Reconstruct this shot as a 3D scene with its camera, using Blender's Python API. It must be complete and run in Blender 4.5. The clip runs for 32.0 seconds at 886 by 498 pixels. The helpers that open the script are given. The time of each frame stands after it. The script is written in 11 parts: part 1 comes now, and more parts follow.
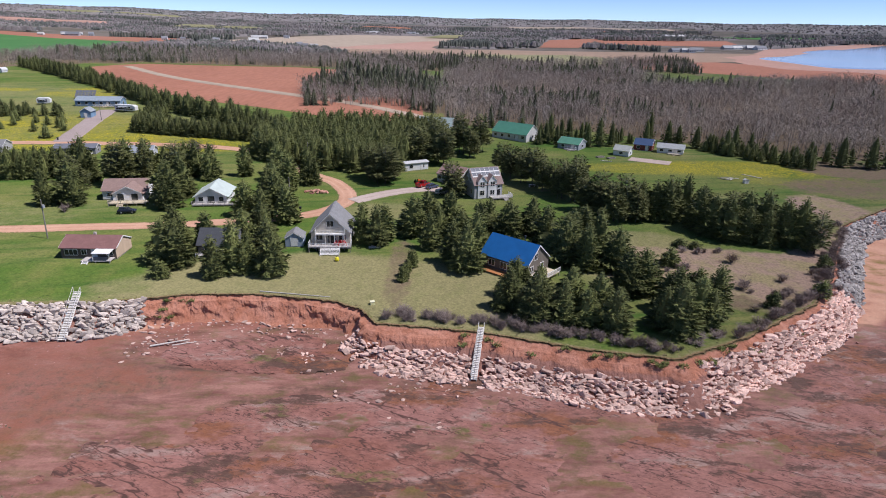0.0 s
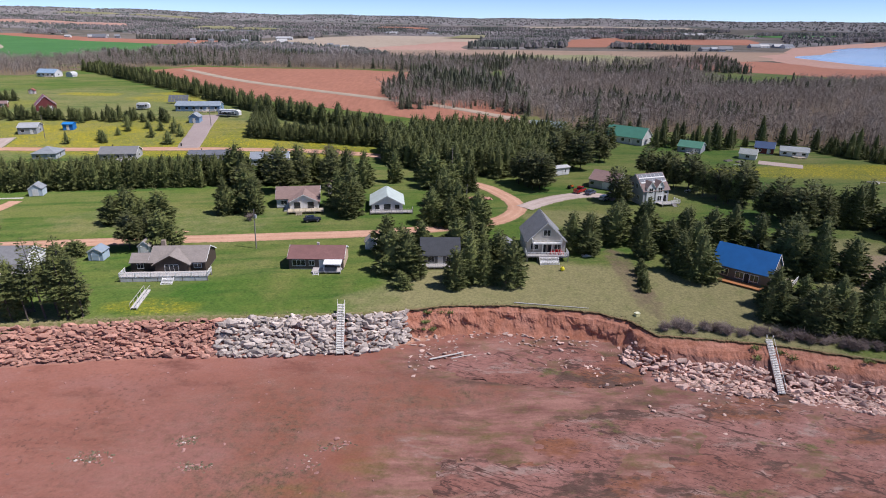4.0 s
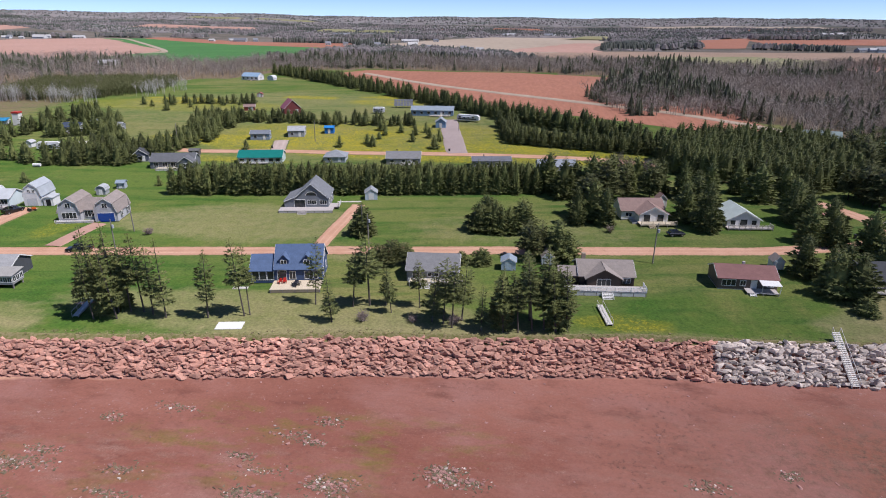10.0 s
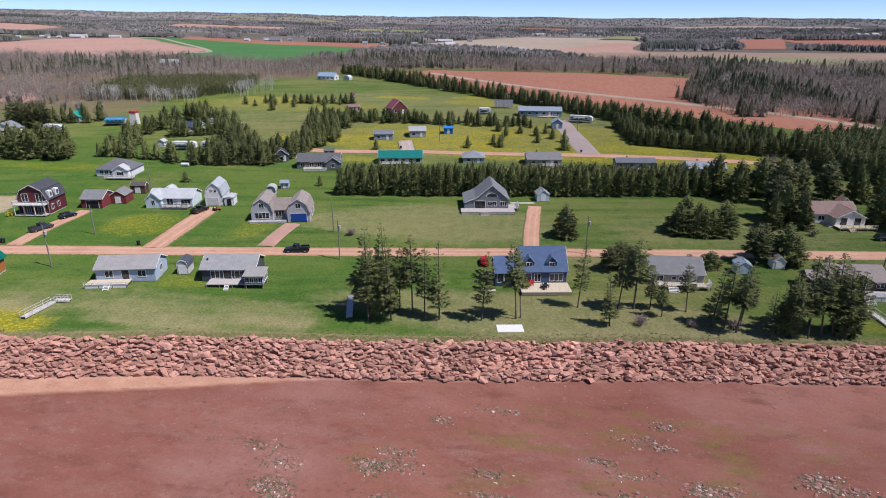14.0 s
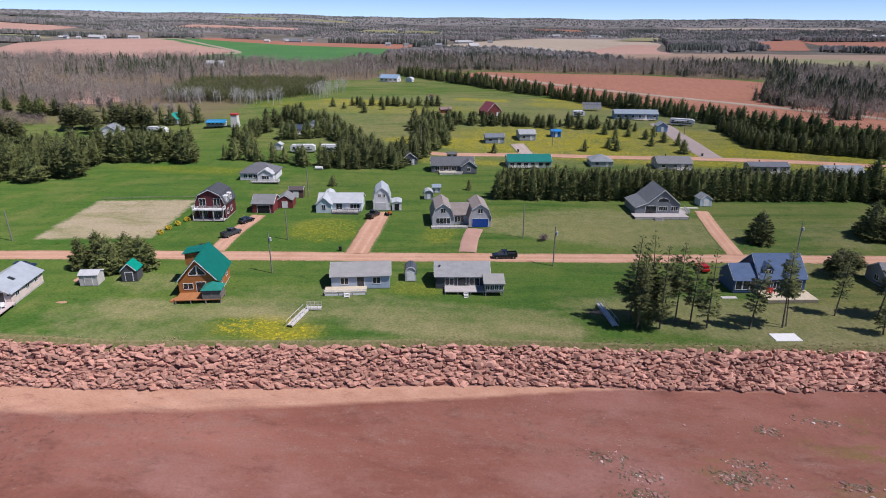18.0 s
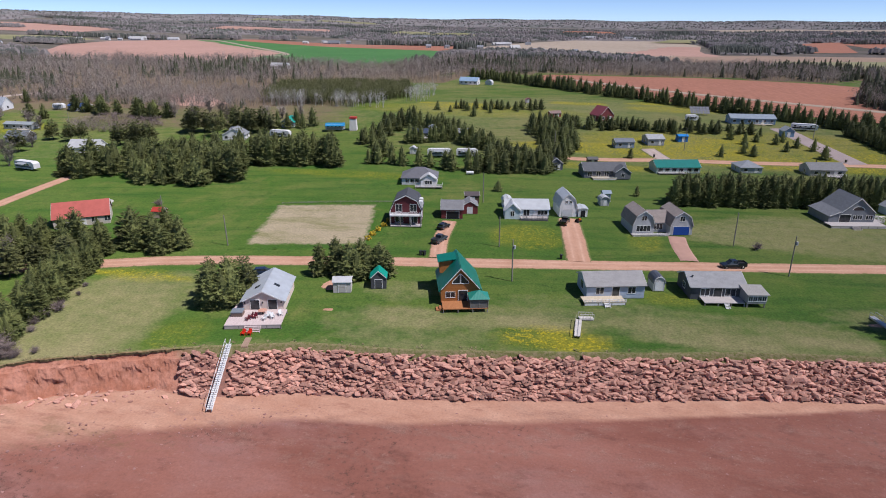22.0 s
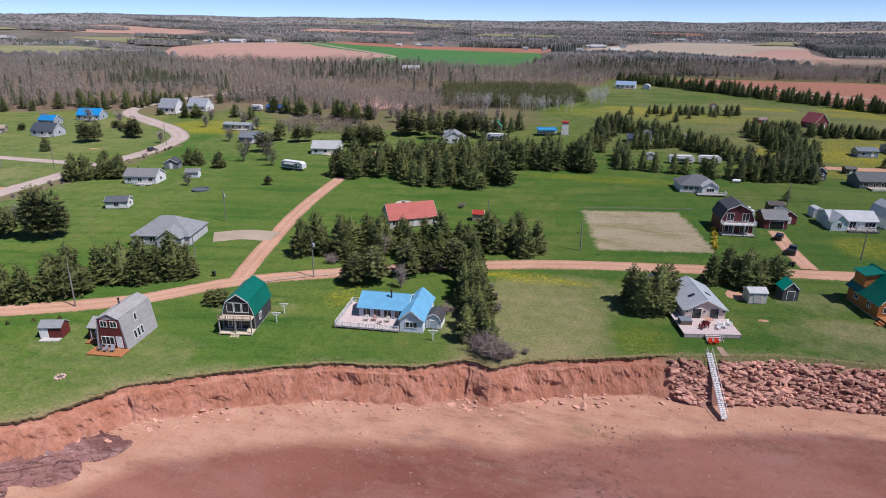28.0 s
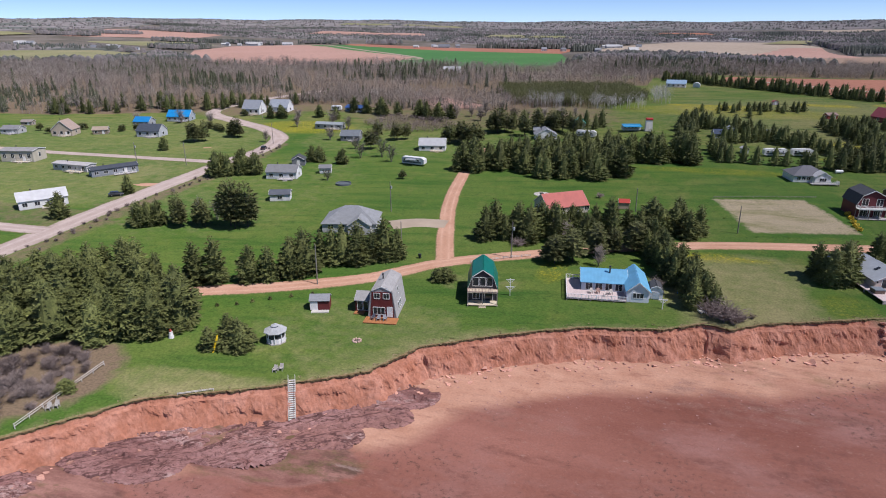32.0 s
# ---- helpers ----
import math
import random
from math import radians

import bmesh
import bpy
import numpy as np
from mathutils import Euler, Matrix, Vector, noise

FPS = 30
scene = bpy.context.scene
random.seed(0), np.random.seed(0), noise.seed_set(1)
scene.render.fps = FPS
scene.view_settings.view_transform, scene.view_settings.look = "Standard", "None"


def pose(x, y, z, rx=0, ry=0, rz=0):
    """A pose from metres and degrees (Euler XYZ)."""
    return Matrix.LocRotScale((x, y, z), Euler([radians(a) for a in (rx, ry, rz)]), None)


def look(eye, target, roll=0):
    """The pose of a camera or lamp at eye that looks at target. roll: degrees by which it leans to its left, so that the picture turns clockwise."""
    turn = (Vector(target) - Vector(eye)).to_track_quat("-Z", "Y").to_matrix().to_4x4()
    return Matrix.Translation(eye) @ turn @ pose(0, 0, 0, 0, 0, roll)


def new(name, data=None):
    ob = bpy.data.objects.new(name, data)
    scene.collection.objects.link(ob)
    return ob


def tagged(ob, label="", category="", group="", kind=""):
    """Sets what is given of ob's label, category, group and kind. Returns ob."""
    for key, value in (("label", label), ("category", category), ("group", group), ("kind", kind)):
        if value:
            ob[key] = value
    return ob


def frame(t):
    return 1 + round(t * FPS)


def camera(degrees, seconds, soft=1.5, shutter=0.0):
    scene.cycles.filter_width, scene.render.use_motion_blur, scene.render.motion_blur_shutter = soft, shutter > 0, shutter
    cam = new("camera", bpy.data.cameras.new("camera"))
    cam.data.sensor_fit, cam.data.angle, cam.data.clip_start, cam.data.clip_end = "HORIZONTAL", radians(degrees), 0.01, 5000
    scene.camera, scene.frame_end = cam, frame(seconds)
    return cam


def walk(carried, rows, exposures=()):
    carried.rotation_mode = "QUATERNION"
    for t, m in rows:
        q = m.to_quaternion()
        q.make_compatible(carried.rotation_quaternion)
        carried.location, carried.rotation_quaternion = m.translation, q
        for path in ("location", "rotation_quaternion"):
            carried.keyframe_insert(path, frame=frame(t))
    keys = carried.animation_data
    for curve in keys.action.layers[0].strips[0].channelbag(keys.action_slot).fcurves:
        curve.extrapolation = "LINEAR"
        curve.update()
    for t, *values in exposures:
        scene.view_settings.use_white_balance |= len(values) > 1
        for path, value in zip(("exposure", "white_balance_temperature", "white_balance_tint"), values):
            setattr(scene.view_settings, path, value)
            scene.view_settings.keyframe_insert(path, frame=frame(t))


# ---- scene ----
cam = camera(71.1, 32.0, soft=1.0)
METRES, EYE, TILT, LEAN, TURN = 380.0, 54.0, -20.3, -1.1, 0.0
ROWS = [
    (0.0, 0.0, 0.0, 0.0, 0.0, 0.0, -0.0),
    (0.5, -0.0155, 0.0002, 0.0006, 0.03, -0.01, 0.03),
    (1.0, -0.0311, 0.0004, 0.0012, 0.08, -0.02, 0.07),
    (1.5, -0.0466, 0.0006, 0.0019, 0.14, -0.02, 0.08),
    (2.0, -0.0621, 0.0009, 0.0026, 0.19, -0.03, 0.11),
    (2.5, -0.0775, 0.0012, 0.0034, 0.25, -0.05, 0.14),
    (3.0, -0.0929, 0.0013, 0.0042, 0.31, -0.04, 0.15),
    (3.5, -0.1083, 0.0015, 0.005, 0.36, -0.04, 0.19),
    (5.5, -0.1703, 0.0025, 0.0083, 0.62, -0.04, 0.28),
    (6.0, -0.1858, 0.0025, 0.0091, 0.98, -0.03, 0.19),
    (6.5, -0.2014, 0.0023, 0.0098, 1.37, -0.03, 0.06),
    (7.0, -0.2168, 0.0023, 0.0105, 1.86, -0.01, -0.08),
    (7.5, -0.2324, 0.0019, 0.0109, 2.61, -0.0, -0.31),
    (8.0, -0.2478, 0.0015, 0.0112, 3.6, 0.01, -0.61),
    (8.5, -0.2628, 0.0007, 0.0112, 4.61, 0.0, -0.94),
    (9.0, -0.2782, -0.0004, 0.0113, 5.76, -0.02, -1.29),
    (9.5, -0.2938, -0.0017, 0.0111, 6.88, -0.05, -1.66),
    (10.0, -0.3092, -0.0033, 0.0109, 8.14, -0.07, -2.06),
    (10.5, -0.3245, -0.0054, 0.0105, 9.15, -0.12, -2.39),
    (11.0, -0.34, -0.0074, 0.01, 9.16, -0.12, -2.41),
    (11.5, -0.3555, -0.0095, 0.0096, 9.16, -0.12, -2.41),
    (12.0, -0.371, -0.0115, 0.0091, 9.17, -0.13, -2.42),
    (12.5, -0.3865, -0.0136, 0.0086, 9.17, -0.12, -2.43),
    (13.0, -0.402, -0.0155, 0.0082, 9.17, -0.14, -2.43),
    (13.5, -0.4175, -0.0177, 0.0078, 9.18, -0.13, -2.45),
    (14.0, -0.433, -0.0197, 0.0074, 9.19, -0.13, -2.46),
    (14.5, -0.4486, -0.0217, 0.007, 9.19, -0.13, -2.48),
    (16.5, -0.5114, -0.0306, 0.0058, 9.09, -0.09, -2.48),
    (17.0, -0.5269, -0.0327, 0.0056, 9.09, -0.08, -2.5),
    (17.5, -0.5424, -0.0348, 0.0054, 9.09, -0.06, -2.51),
    (18.0, -0.558, -0.0368, 0.0052, 9.09, -0.06, -2.52),
    (18.5, -0.5734, -0.039, 0.0049, 9.11, -0.05, -2.52),
    (19.0, -0.589, -0.0411, 0.0048, 9.11, -0.06, -2.51),
    (19.5, -0.6045, -0.0432, 0.0044, 9.13, -0.05, -2.53),
    (20.0, -0.6202, -0.0453, 0.0042, 9.15, -0.04, -2.54),
    (20.5, -0.6358, -0.0475, 0.0039, 9.15, -0.02, -2.55),
    (21.0, -0.6514, -0.0498, 0.0036, 9.21, -0.01, -2.56),
    (21.5, -0.667, -0.0519, 0.0034, 9.54, -0.01, -2.69),
    (22.0, -0.6826, -0.0543, 0.0031, 10.45, -0.01, -3.03),
    (22.5, -0.6981, -0.0571, 0.0026, 11.89, -0.05, -3.48),
    (23.0, -0.7134, -0.0602, 0.002, 13.42, -0.11, -3.97),
    (23.5, -0.7286, -0.0638, 0.0013, 15.06, -0.2, -4.49),
    (24.0, -0.7436, -0.0677, 0.0003, 15.34, -0.21, -4.58),
    (24.5, -0.7588, -0.0714, -0.0005, 15.35, -0.21, -4.6),
    (25.0, -0.7741, -0.0753, -0.0014, 15.36, -0.2, -4.62),
    (25.5, -0.7887, -0.0791, -0.0022, 15.39, -0.2, -4.62),
    (27.5, -0.8498, -0.094, -0.0058, 15.5, -0.2, -4.71),
    (28.0, -0.865, -0.0978, -0.0067, 15.53, -0.2, -4.72),
    (28.5, -0.8803, -0.1016, -0.0076, 15.55, -0.17, -4.75),
    (29.0, -0.895, -0.1064, -0.0088, 15.56, -0.16, -4.62),
    (29.5, -0.9085, -0.113, -0.0108, 15.52, -0.14, -4.48),
    (30.0, -0.9208, -0.1214, -0.0133, 15.48, -0.13, -4.35),
    (30.5, -0.9323, -0.1313, -0.0162, 15.41, -0.11, -4.27),
    (31.0, -0.9437, -0.142, -0.0195, 15.35, -0.1, -4.2),
    (31.5, -0.9553, -0.1527, -0.0232, 15.41, -0.1, -4.21),
    (32.0, -0.9673, -0.1632, -0.0268, 15.46, -0.09, -4.22),
]
walk(cam, [(t, pose(0, 0, EYE, TILT, LEAN, TURN) @ pose(METRES * x, METRES * y, METRES * z, 90 + pitch, roll, yaw)) for t, x, y, z, yaw, pitch, roll in ROWS], [(0.0, 0.07, 6150, 17), (7.0, 0.06, 6150, 17), (14.0, 0.0, 6150, 17), (23.0, -0.06, 6150, 17), (32.0, -0.04, 6150, 17)])

# ---- world and sun ----
SUN_EL, SUN_AZ = 57.0, -14.0          # elevation; angle of the sun's compass point from +x
world = bpy.data.worlds.new("sky")
scene.world = world
world.use_nodes = True
wn = world.node_tree
sky = wn.nodes.new("ShaderNodeTexSky")
sky.sky_type = 'NISHITA'
sky.sun_disc = False
sky.sun_elevation, sky.sun_rotation = radians(SUN_EL), radians(90.0 - SUN_AZ)
sky.air_density, sky.dust_density, sky.ozone_density = 0.35, 0.0, 3.5
wn.links.new(sky.outputs[0], wn.nodes["Background"].inputs[0])
wn.nodes["Background"].inputs[1].default_value = 0.13
sun = new("sun", bpy.data.lights.new("sun", 'SUN'))
sun.data.energy, sun.data.angle, sun.data.color = 4.75, radians(0.53), (1.0, 0.96, 0.91)
sd = Vector((math.cos(radians(SUN_EL)) * math.cos(radians(SUN_AZ)), math.cos(radians(SUN_EL)) * math.sin(radians(SUN_AZ)), math.sin(radians(SUN_EL))))
sun.matrix_world = look(sd * 300, (0, 0, 0))


# ---- materials ----
def nodes_of(name, rough=0.85, metal=0.0, spec=0.3):
    m = bpy.data.materials.new(name)
    m.use_nodes = True
    t = m.node_tree
    b = t.nodes["Principled BSDF"]
    b.inputs["Roughness"].default_value, b.inputs["Metallic"].default_value = rough, metal
    b.inputs["Specular IOR Level"].default_value = spec
    b.inputs["Diffuse Roughness"].default_value = 1.0 if spec < 0.2 or name.endswith("needles") else 0.4
    return m, t, b


def mixed(t, fac, a, b, how='MIX'):
    n = t.nodes.new("ShaderNodeMix")
    n.data_type, n.blend_type = 'RGBA', how
    for sock, v in ((n.inputs[0], fac), (n.inputs[6], a), (n.inputs[7], b)):
        if isinstance(v, (int, float)):
            sock.default_value = v
        elif isinstance(v, tuple):
            sock.default_value = (*v, 1.0)
        else:
            t.links.new(v, sock)
    return n.outputs[2]


def noised(t, scale, detail=4.0, stretch=(1, 1, 1), rough=0.6, turn=0.0):
    g = t.nodes.new("ShaderNodeNewGeometry")
    mp = t.nodes.new("ShaderNodeMapping")
    if turn:
        mp.vector_type = 'TEXTURE'
        mp.inputs["Rotation"].default_value = (0, 0, turn)
        stretch = tuple(1 / v for v in stretch)
    mp.inputs["Scale"].default_value = stretch
    n = t.nodes.new("ShaderNodeTexNoise")
    n.inputs["Scale"].default_value, n.inputs["Detail"].default_value, n.inputs["Roughness"].default_value = scale, detail, rough
    t.links.new(g.outputs["Position"], mp.inputs["Vector"])
    t.links.new(mp.outputs[0], n.inputs["Vector"])
    return n.outputs["Fac"]


def ramped(t, v, lo, hi):
    r = t.nodes.new("ShaderNodeMapRange")
    r.inputs["From Min"].default_value, r.inputs["From Max"].default_value = lo, hi
    t.links.new(v, r.inputs["Value"])
    return r.outputs[0]


def cracks(t, scale, stretch, turn, width, detail=5.0):
    """Thin branching lines along the strike: 1 in a crack, 0 elsewhere."""
    n = noised(t, scale, detail, stretch, 0.55, turn)
    s = t.nodes.new("ShaderNodeMath")
    s.operation = 'SUBTRACT'
    s.inputs[1].default_value = 0.5
    t.links.new(n, s.inputs[0])
    a = t.nodes.new("ShaderNodeMath")
    a.operation = 'ABSOLUTE'
    t.links.new(s.outputs[0], a.inputs[0])
    return ramped(t, a.outputs[0], width, width * 0.35)


def bumped(t, b, v, strength, distance):
    n = t.nodes.new("ShaderNodeBump")
    n.inputs["Strength"].default_value, n.inputs["Distance"].default_value = strength, distance
    t.links.new(v, n.inputs["Height"])
    t.links.new(n.outputs[0], b.inputs["Normal"])


def attr(t, name):
    n = t.nodes.new("ShaderNodeAttribute")
    n.attribute_name = name
    return n.outputs["Fac"]


def surf(name, a, b, scale=0.5, fine=6.0, rough=0.85, bump=0.3, depth=0.05, metal=0.0, rand=0.0, island=0.0, spec=0.3, stretch=(1, 1, 1), lo=0.35, hi=0.65):
    """Two colours mixed at a broad and a fine scale, with relief; rand varies whole objects, island loose pieces."""
    m, t, p = nodes_of(name, rough, metal, spec)
    n1, n2 = noised(t, scale, 4, stretch), noised(t, fine, 6, stretch)
    c = mixed(t, ramped(t, n1, lo, hi), a, b)
    shade = ramped(t, n2, 0.25, 0.75)
    c = mixed(t, 0.45, c, mixed(t, shade, tuple(v * 0.62 for v in a), tuple(min(1, v * 1.3) for v in b)))
    for amount, node, out in ((rand, "ShaderNodeObjectInfo", "Random"), (island, "ShaderNodeNewGeometry", "Random Per Island")):
        if amount:
            o = t.nodes.new(node)
            k = t.nodes.new("ShaderNodeMapRange")
            k.inputs["To Min"].default_value, k.inputs["To Max"].default_value = 1 - amount, 1 + amount
            t.links.new(o.outputs[out], k.inputs["Value"])
            cmb = t.nodes.new("ShaderNodeCombineColor")
            for i in range(3):
                t.links.new(k.outputs[0], cmb.inputs[i])
            c = mixed(t, 1.0, c, cmb.outputs[0], 'MULTIPLY')
    t.links.new(c, p.inputs["Base Color"])
    if bump:
        bumped(t, p, n2, bump, depth)
    return m


SIDING, SHINGLE, METAL, PAINT = {}, {}, {}, {}


def siding(c):
    """Painted lap siding: boards 0.12 m high with a shadow line below each."""
    if c not in SIDING:
        m, t, p = nodes_of("lap_siding", 0.6)
        g = t.nodes.new("ShaderNodeNewGeometry")
        x = t.nodes.new("ShaderNodeSeparateXYZ")
        t.links.new(g.outputs["Position"], x.inputs[0])
        f = t.nodes.new("ShaderNodeMath")
        f.operation = 'PINGPONG'
        f.inputs[1].default_value = 0.12
        t.links.new(x.outputs[2], f.inputs[0])
        n = noised(t, 0.9, 5, (1, 1, 0.3))
        col = mixed(t, ramped(t, n, 0.3, 0.7), tuple(v * 0.86 for v in c), tuple(min(1, v * 1.06) for v in c))
        t.links.new(col, p.inputs["Base Color"])
        bumped(t, p, f.outputs[0], 0.5, 0.05)
        SIDING[c] = m
    return SIDING[c]


def shingle(c):
    if c not in SHINGLE:
        SHINGLE[c] = surf("asphalt_shingle", tuple(v * 0.82 for v in c), tuple(v * 1.12 for v in c), 0.7, 5.0, 0.9, 0.5, 0.03, stretch=(1, 1, 2.5))
    return SHINGLE[c]


def metal(c):
    """Ribbed coated roof sheet."""
    if c not in METAL:
        m, t, p = nodes_of("ribbed_roof_sheet", 0.42, 0.0, 0.5)
        n = noised(t, 0.6, 4)
        col = mixed(t, ramped(t, n, 0.3, 0.7), tuple(v * 0.88 for v in c), tuple(min(1, v * 1.08) for v in c))
        t.links.new(col, p.inputs["Base Color"])
        g = t.nodes.new("ShaderNodeTexCoord")
        w = t.nodes.new("ShaderNodeTexWave")
        w.bands_direction = 'X'
        w.inputs["Scale"].default_value = 1.1
        t.links.new(g.outputs["Object"], w.inputs["Vector"])
        bumped(t, p, w.outputs["Fac"], 0.25, 0.03)
        METAL[c] = m
    return METAL[c]


def paint(c, rough=0.5):
    if (c, rough) not in PAINT:
        PAINT[c, rough] = surf("paint", tuple(v * 0.93 for v in c), tuple(min(1, v * 1.05) for v in c), 1.5, 9, rough, 0.08, 0.01)
    return PAINT[c, rough]


def glazing():
    m, t, p = nodes_of("window_glass", 0.06, 0.0, 0.6)
    n = noised(t, 0.8, 2)
    t.links.new(mixed(t, ramped(t, n, 0.35, 0.65), (0.016, 0.02, 0.026), (0.05, 0.055, 0.06)), p.inputs["Base Color"])
    return m


GLASS = glazing()
WHITE = paint((0.78, 0.77, 0.74))
DARK = paint((0.02, 0.02, 0.022), 0.6)
CONCRETE = surf("weathered_concrete", (0.42, 0.40, 0.36), (0.6, 0.57, 0.52), 0.8, 7, 0.9)
PLANK = surf("grey_deck_boards", (0.36, 0.33, 0.31), (0.52, 0.48, 0.46), 0.7, 4, 0.8, 0.4, 0.02, stretch=(0.4, 5, 1))
PALE_PLANK = surf("pale_deck_boards", (0.5, 0.42, 0.3), (0.66, 0.57, 0.43), 0.7, 4, 0.75, 0.4, 0.02, stretch=(5, 0.4, 1))
ORANGE_PLANK = surf("orange_stained_boards", (0.33, 0.13, 0.05), (0.46, 0.2, 0.08), 0.8, 5, 0.7, 0.4, 0.02, stretch=(5, 0.4, 1))
TIMBER = surf("grey_pole_timber", (0.17, 0.15, 0.13), (0.3, 0.28, 0.25), 1.2, 9, 0.9, 0.4, 0.02, stretch=(1, 1, 0.2))
BARK = surf("spruce_bark", (0.075, 0.06, 0.05), (0.14, 0.12, 0.1), 1.5, 9, 0.95, 0.5, 0.03, stretch=(1, 1, 0.3))
NEEDLE = surf("spruce_needles", (0.072, 0.09, 0.028), (0.18, 0.194, 0.06), 0.35, 3.0, 0.75, 0.0, rand=0.25, island=0.3)
PINE = surf("pine_needles", (0.08, 0.09, 0.03), (0.18, 0.186, 0.066), 0.35, 3.0, 0.75, 0.0, rand=0.22, island=0.35)
TWIG = surf("bare_twigs", (0.19, 0.145, 0.13), (0.3, 0.24, 0.215), 0.05, 0.8, 0.95, 0.0, island=0.3)
TWIG_GREY = surf("bare_grey_branches", (0.23, 0.19, 0.158), (0.36, 0.312, 0.27), 0.03, 0.25, 0.95, 0.0, island=0.14, lo=0.4, hi=0.6)
BIRCH_DULL = surf("pale_grey_bark", (0.31, 0.28, 0.252), (0.44, 0.405, 0.37), 0.1, 2.0, 0.9, 0.0, island=0.2)
BUD = surf("opening_leaf_buds", (0.1, 0.115, 0.04), (0.17, 0.17, 0.075), 0.05, 0.8, 0.9, 0.0, island=0.3)
WOODS_NEEDLE = surf("woodland_spruce_needles", (0.066, 0.076, 0.044), (0.145, 0.152, 0.088), 0.1, 1.0, 0.85, 0.0, island=0.2)
BIRCH = surf("birch_bark", (0.42, 0.4, 0.36), (0.6, 0.58, 0.54), 1.0, 5, 0.8, 0.1)
BLOOM = surf("yellow_blossom", (0.45, 0.3, 0.02), (0.6, 0.45, 0.04), 1.0, 6, 0.8, 0.0, island=0.3)
ASPHALT = surf("worn_asphalt_lane", (0.3, 0.24, 0.225), (0.38, 0.31, 0.29), 0.15, 3.0, 0.9, 0.3, 0.02)
FIELD_RED = surf("ploughed_red_soil", (0.315, 0.135, 0.085), (0.38, 0.168, 0.107), 0.012, 0.5, 0.95, 0.6, 0.15, stretch=(1, 0.15, 1))
FIELD_PINK = surf("pale_red_soil", (0.4, 0.235, 0.18), (0.46, 0.28, 0.22), 0.006, 0.2, 0.95, 0.0)
FIELD_TAN = surf("stubble_field", (0.34, 0.27, 0.2), (0.42, 0.34, 0.26), 0.004, 0.1, 0.95, 0.0)
FIELD_GREEN = surf("young_crop", (0.05, 0.16, 0.04), (0.08, 0.2, 0.055), 0.008, 0.2, 0.9, 0.0)
FIELD_DULL = surf("rough_pasture", (0.19, 0.2, 0.08), (0.3, 0.27, 0.15), 0.01, 0.2, 0.9, 0.0)
MARSH = surf("brown_marsh", (0.27, 0.19, 0.13), (0.36, 0.25, 0.18), 0.01, 0.2, 0.95, 0.0)
ROCK_RED = surf("red_sandstone", (0.45, 0.22, 0.162), (0.63, 0.36, 0.275), 0.35, 5.0, 0.9, 0.6, 0.05, rand=0.25, island=0.28)
ROCK_GREY = surf("pale_pinkish_limestone", (0.46, 0.388, 0.34), (0.62, 0.54, 0.48), 0.6, 4.0, 0.9, 0.5, 0.06, rand=0.2, island=0.25)
ROCK_PALE = surf("pale_red_sandstone", (0.48, 0.32, 0.265), (0.66, 0.48, 0.41), 0.6, 4.0, 0.9, 0.5, 0.06, rand=0.2, island=0.25)
ROCK_DARK = surf("dark_grey_boulders", (0.19, 0.175, 0.165), (0.34, 0.315, 0.3), 0.5, 4.0, 0.9, 0.5, 0.06, rand=0.25, island=0.3)
BEACH_STONE = surf("purple_red_stone", (0.25, 0.12, 0.105), (0.41, 0.235, 0.2), 0.22, 2.5, 0.85, 0.7, 0.08, island=0.15, stretch=(.6, 1.3, 1))
WEED = surf("brown_green_seaweed", (0.09, 0.068, 0.038), (0.21, 0.17, 0.11), 1.0, 6, 0.7, 0.2, island=0.3)


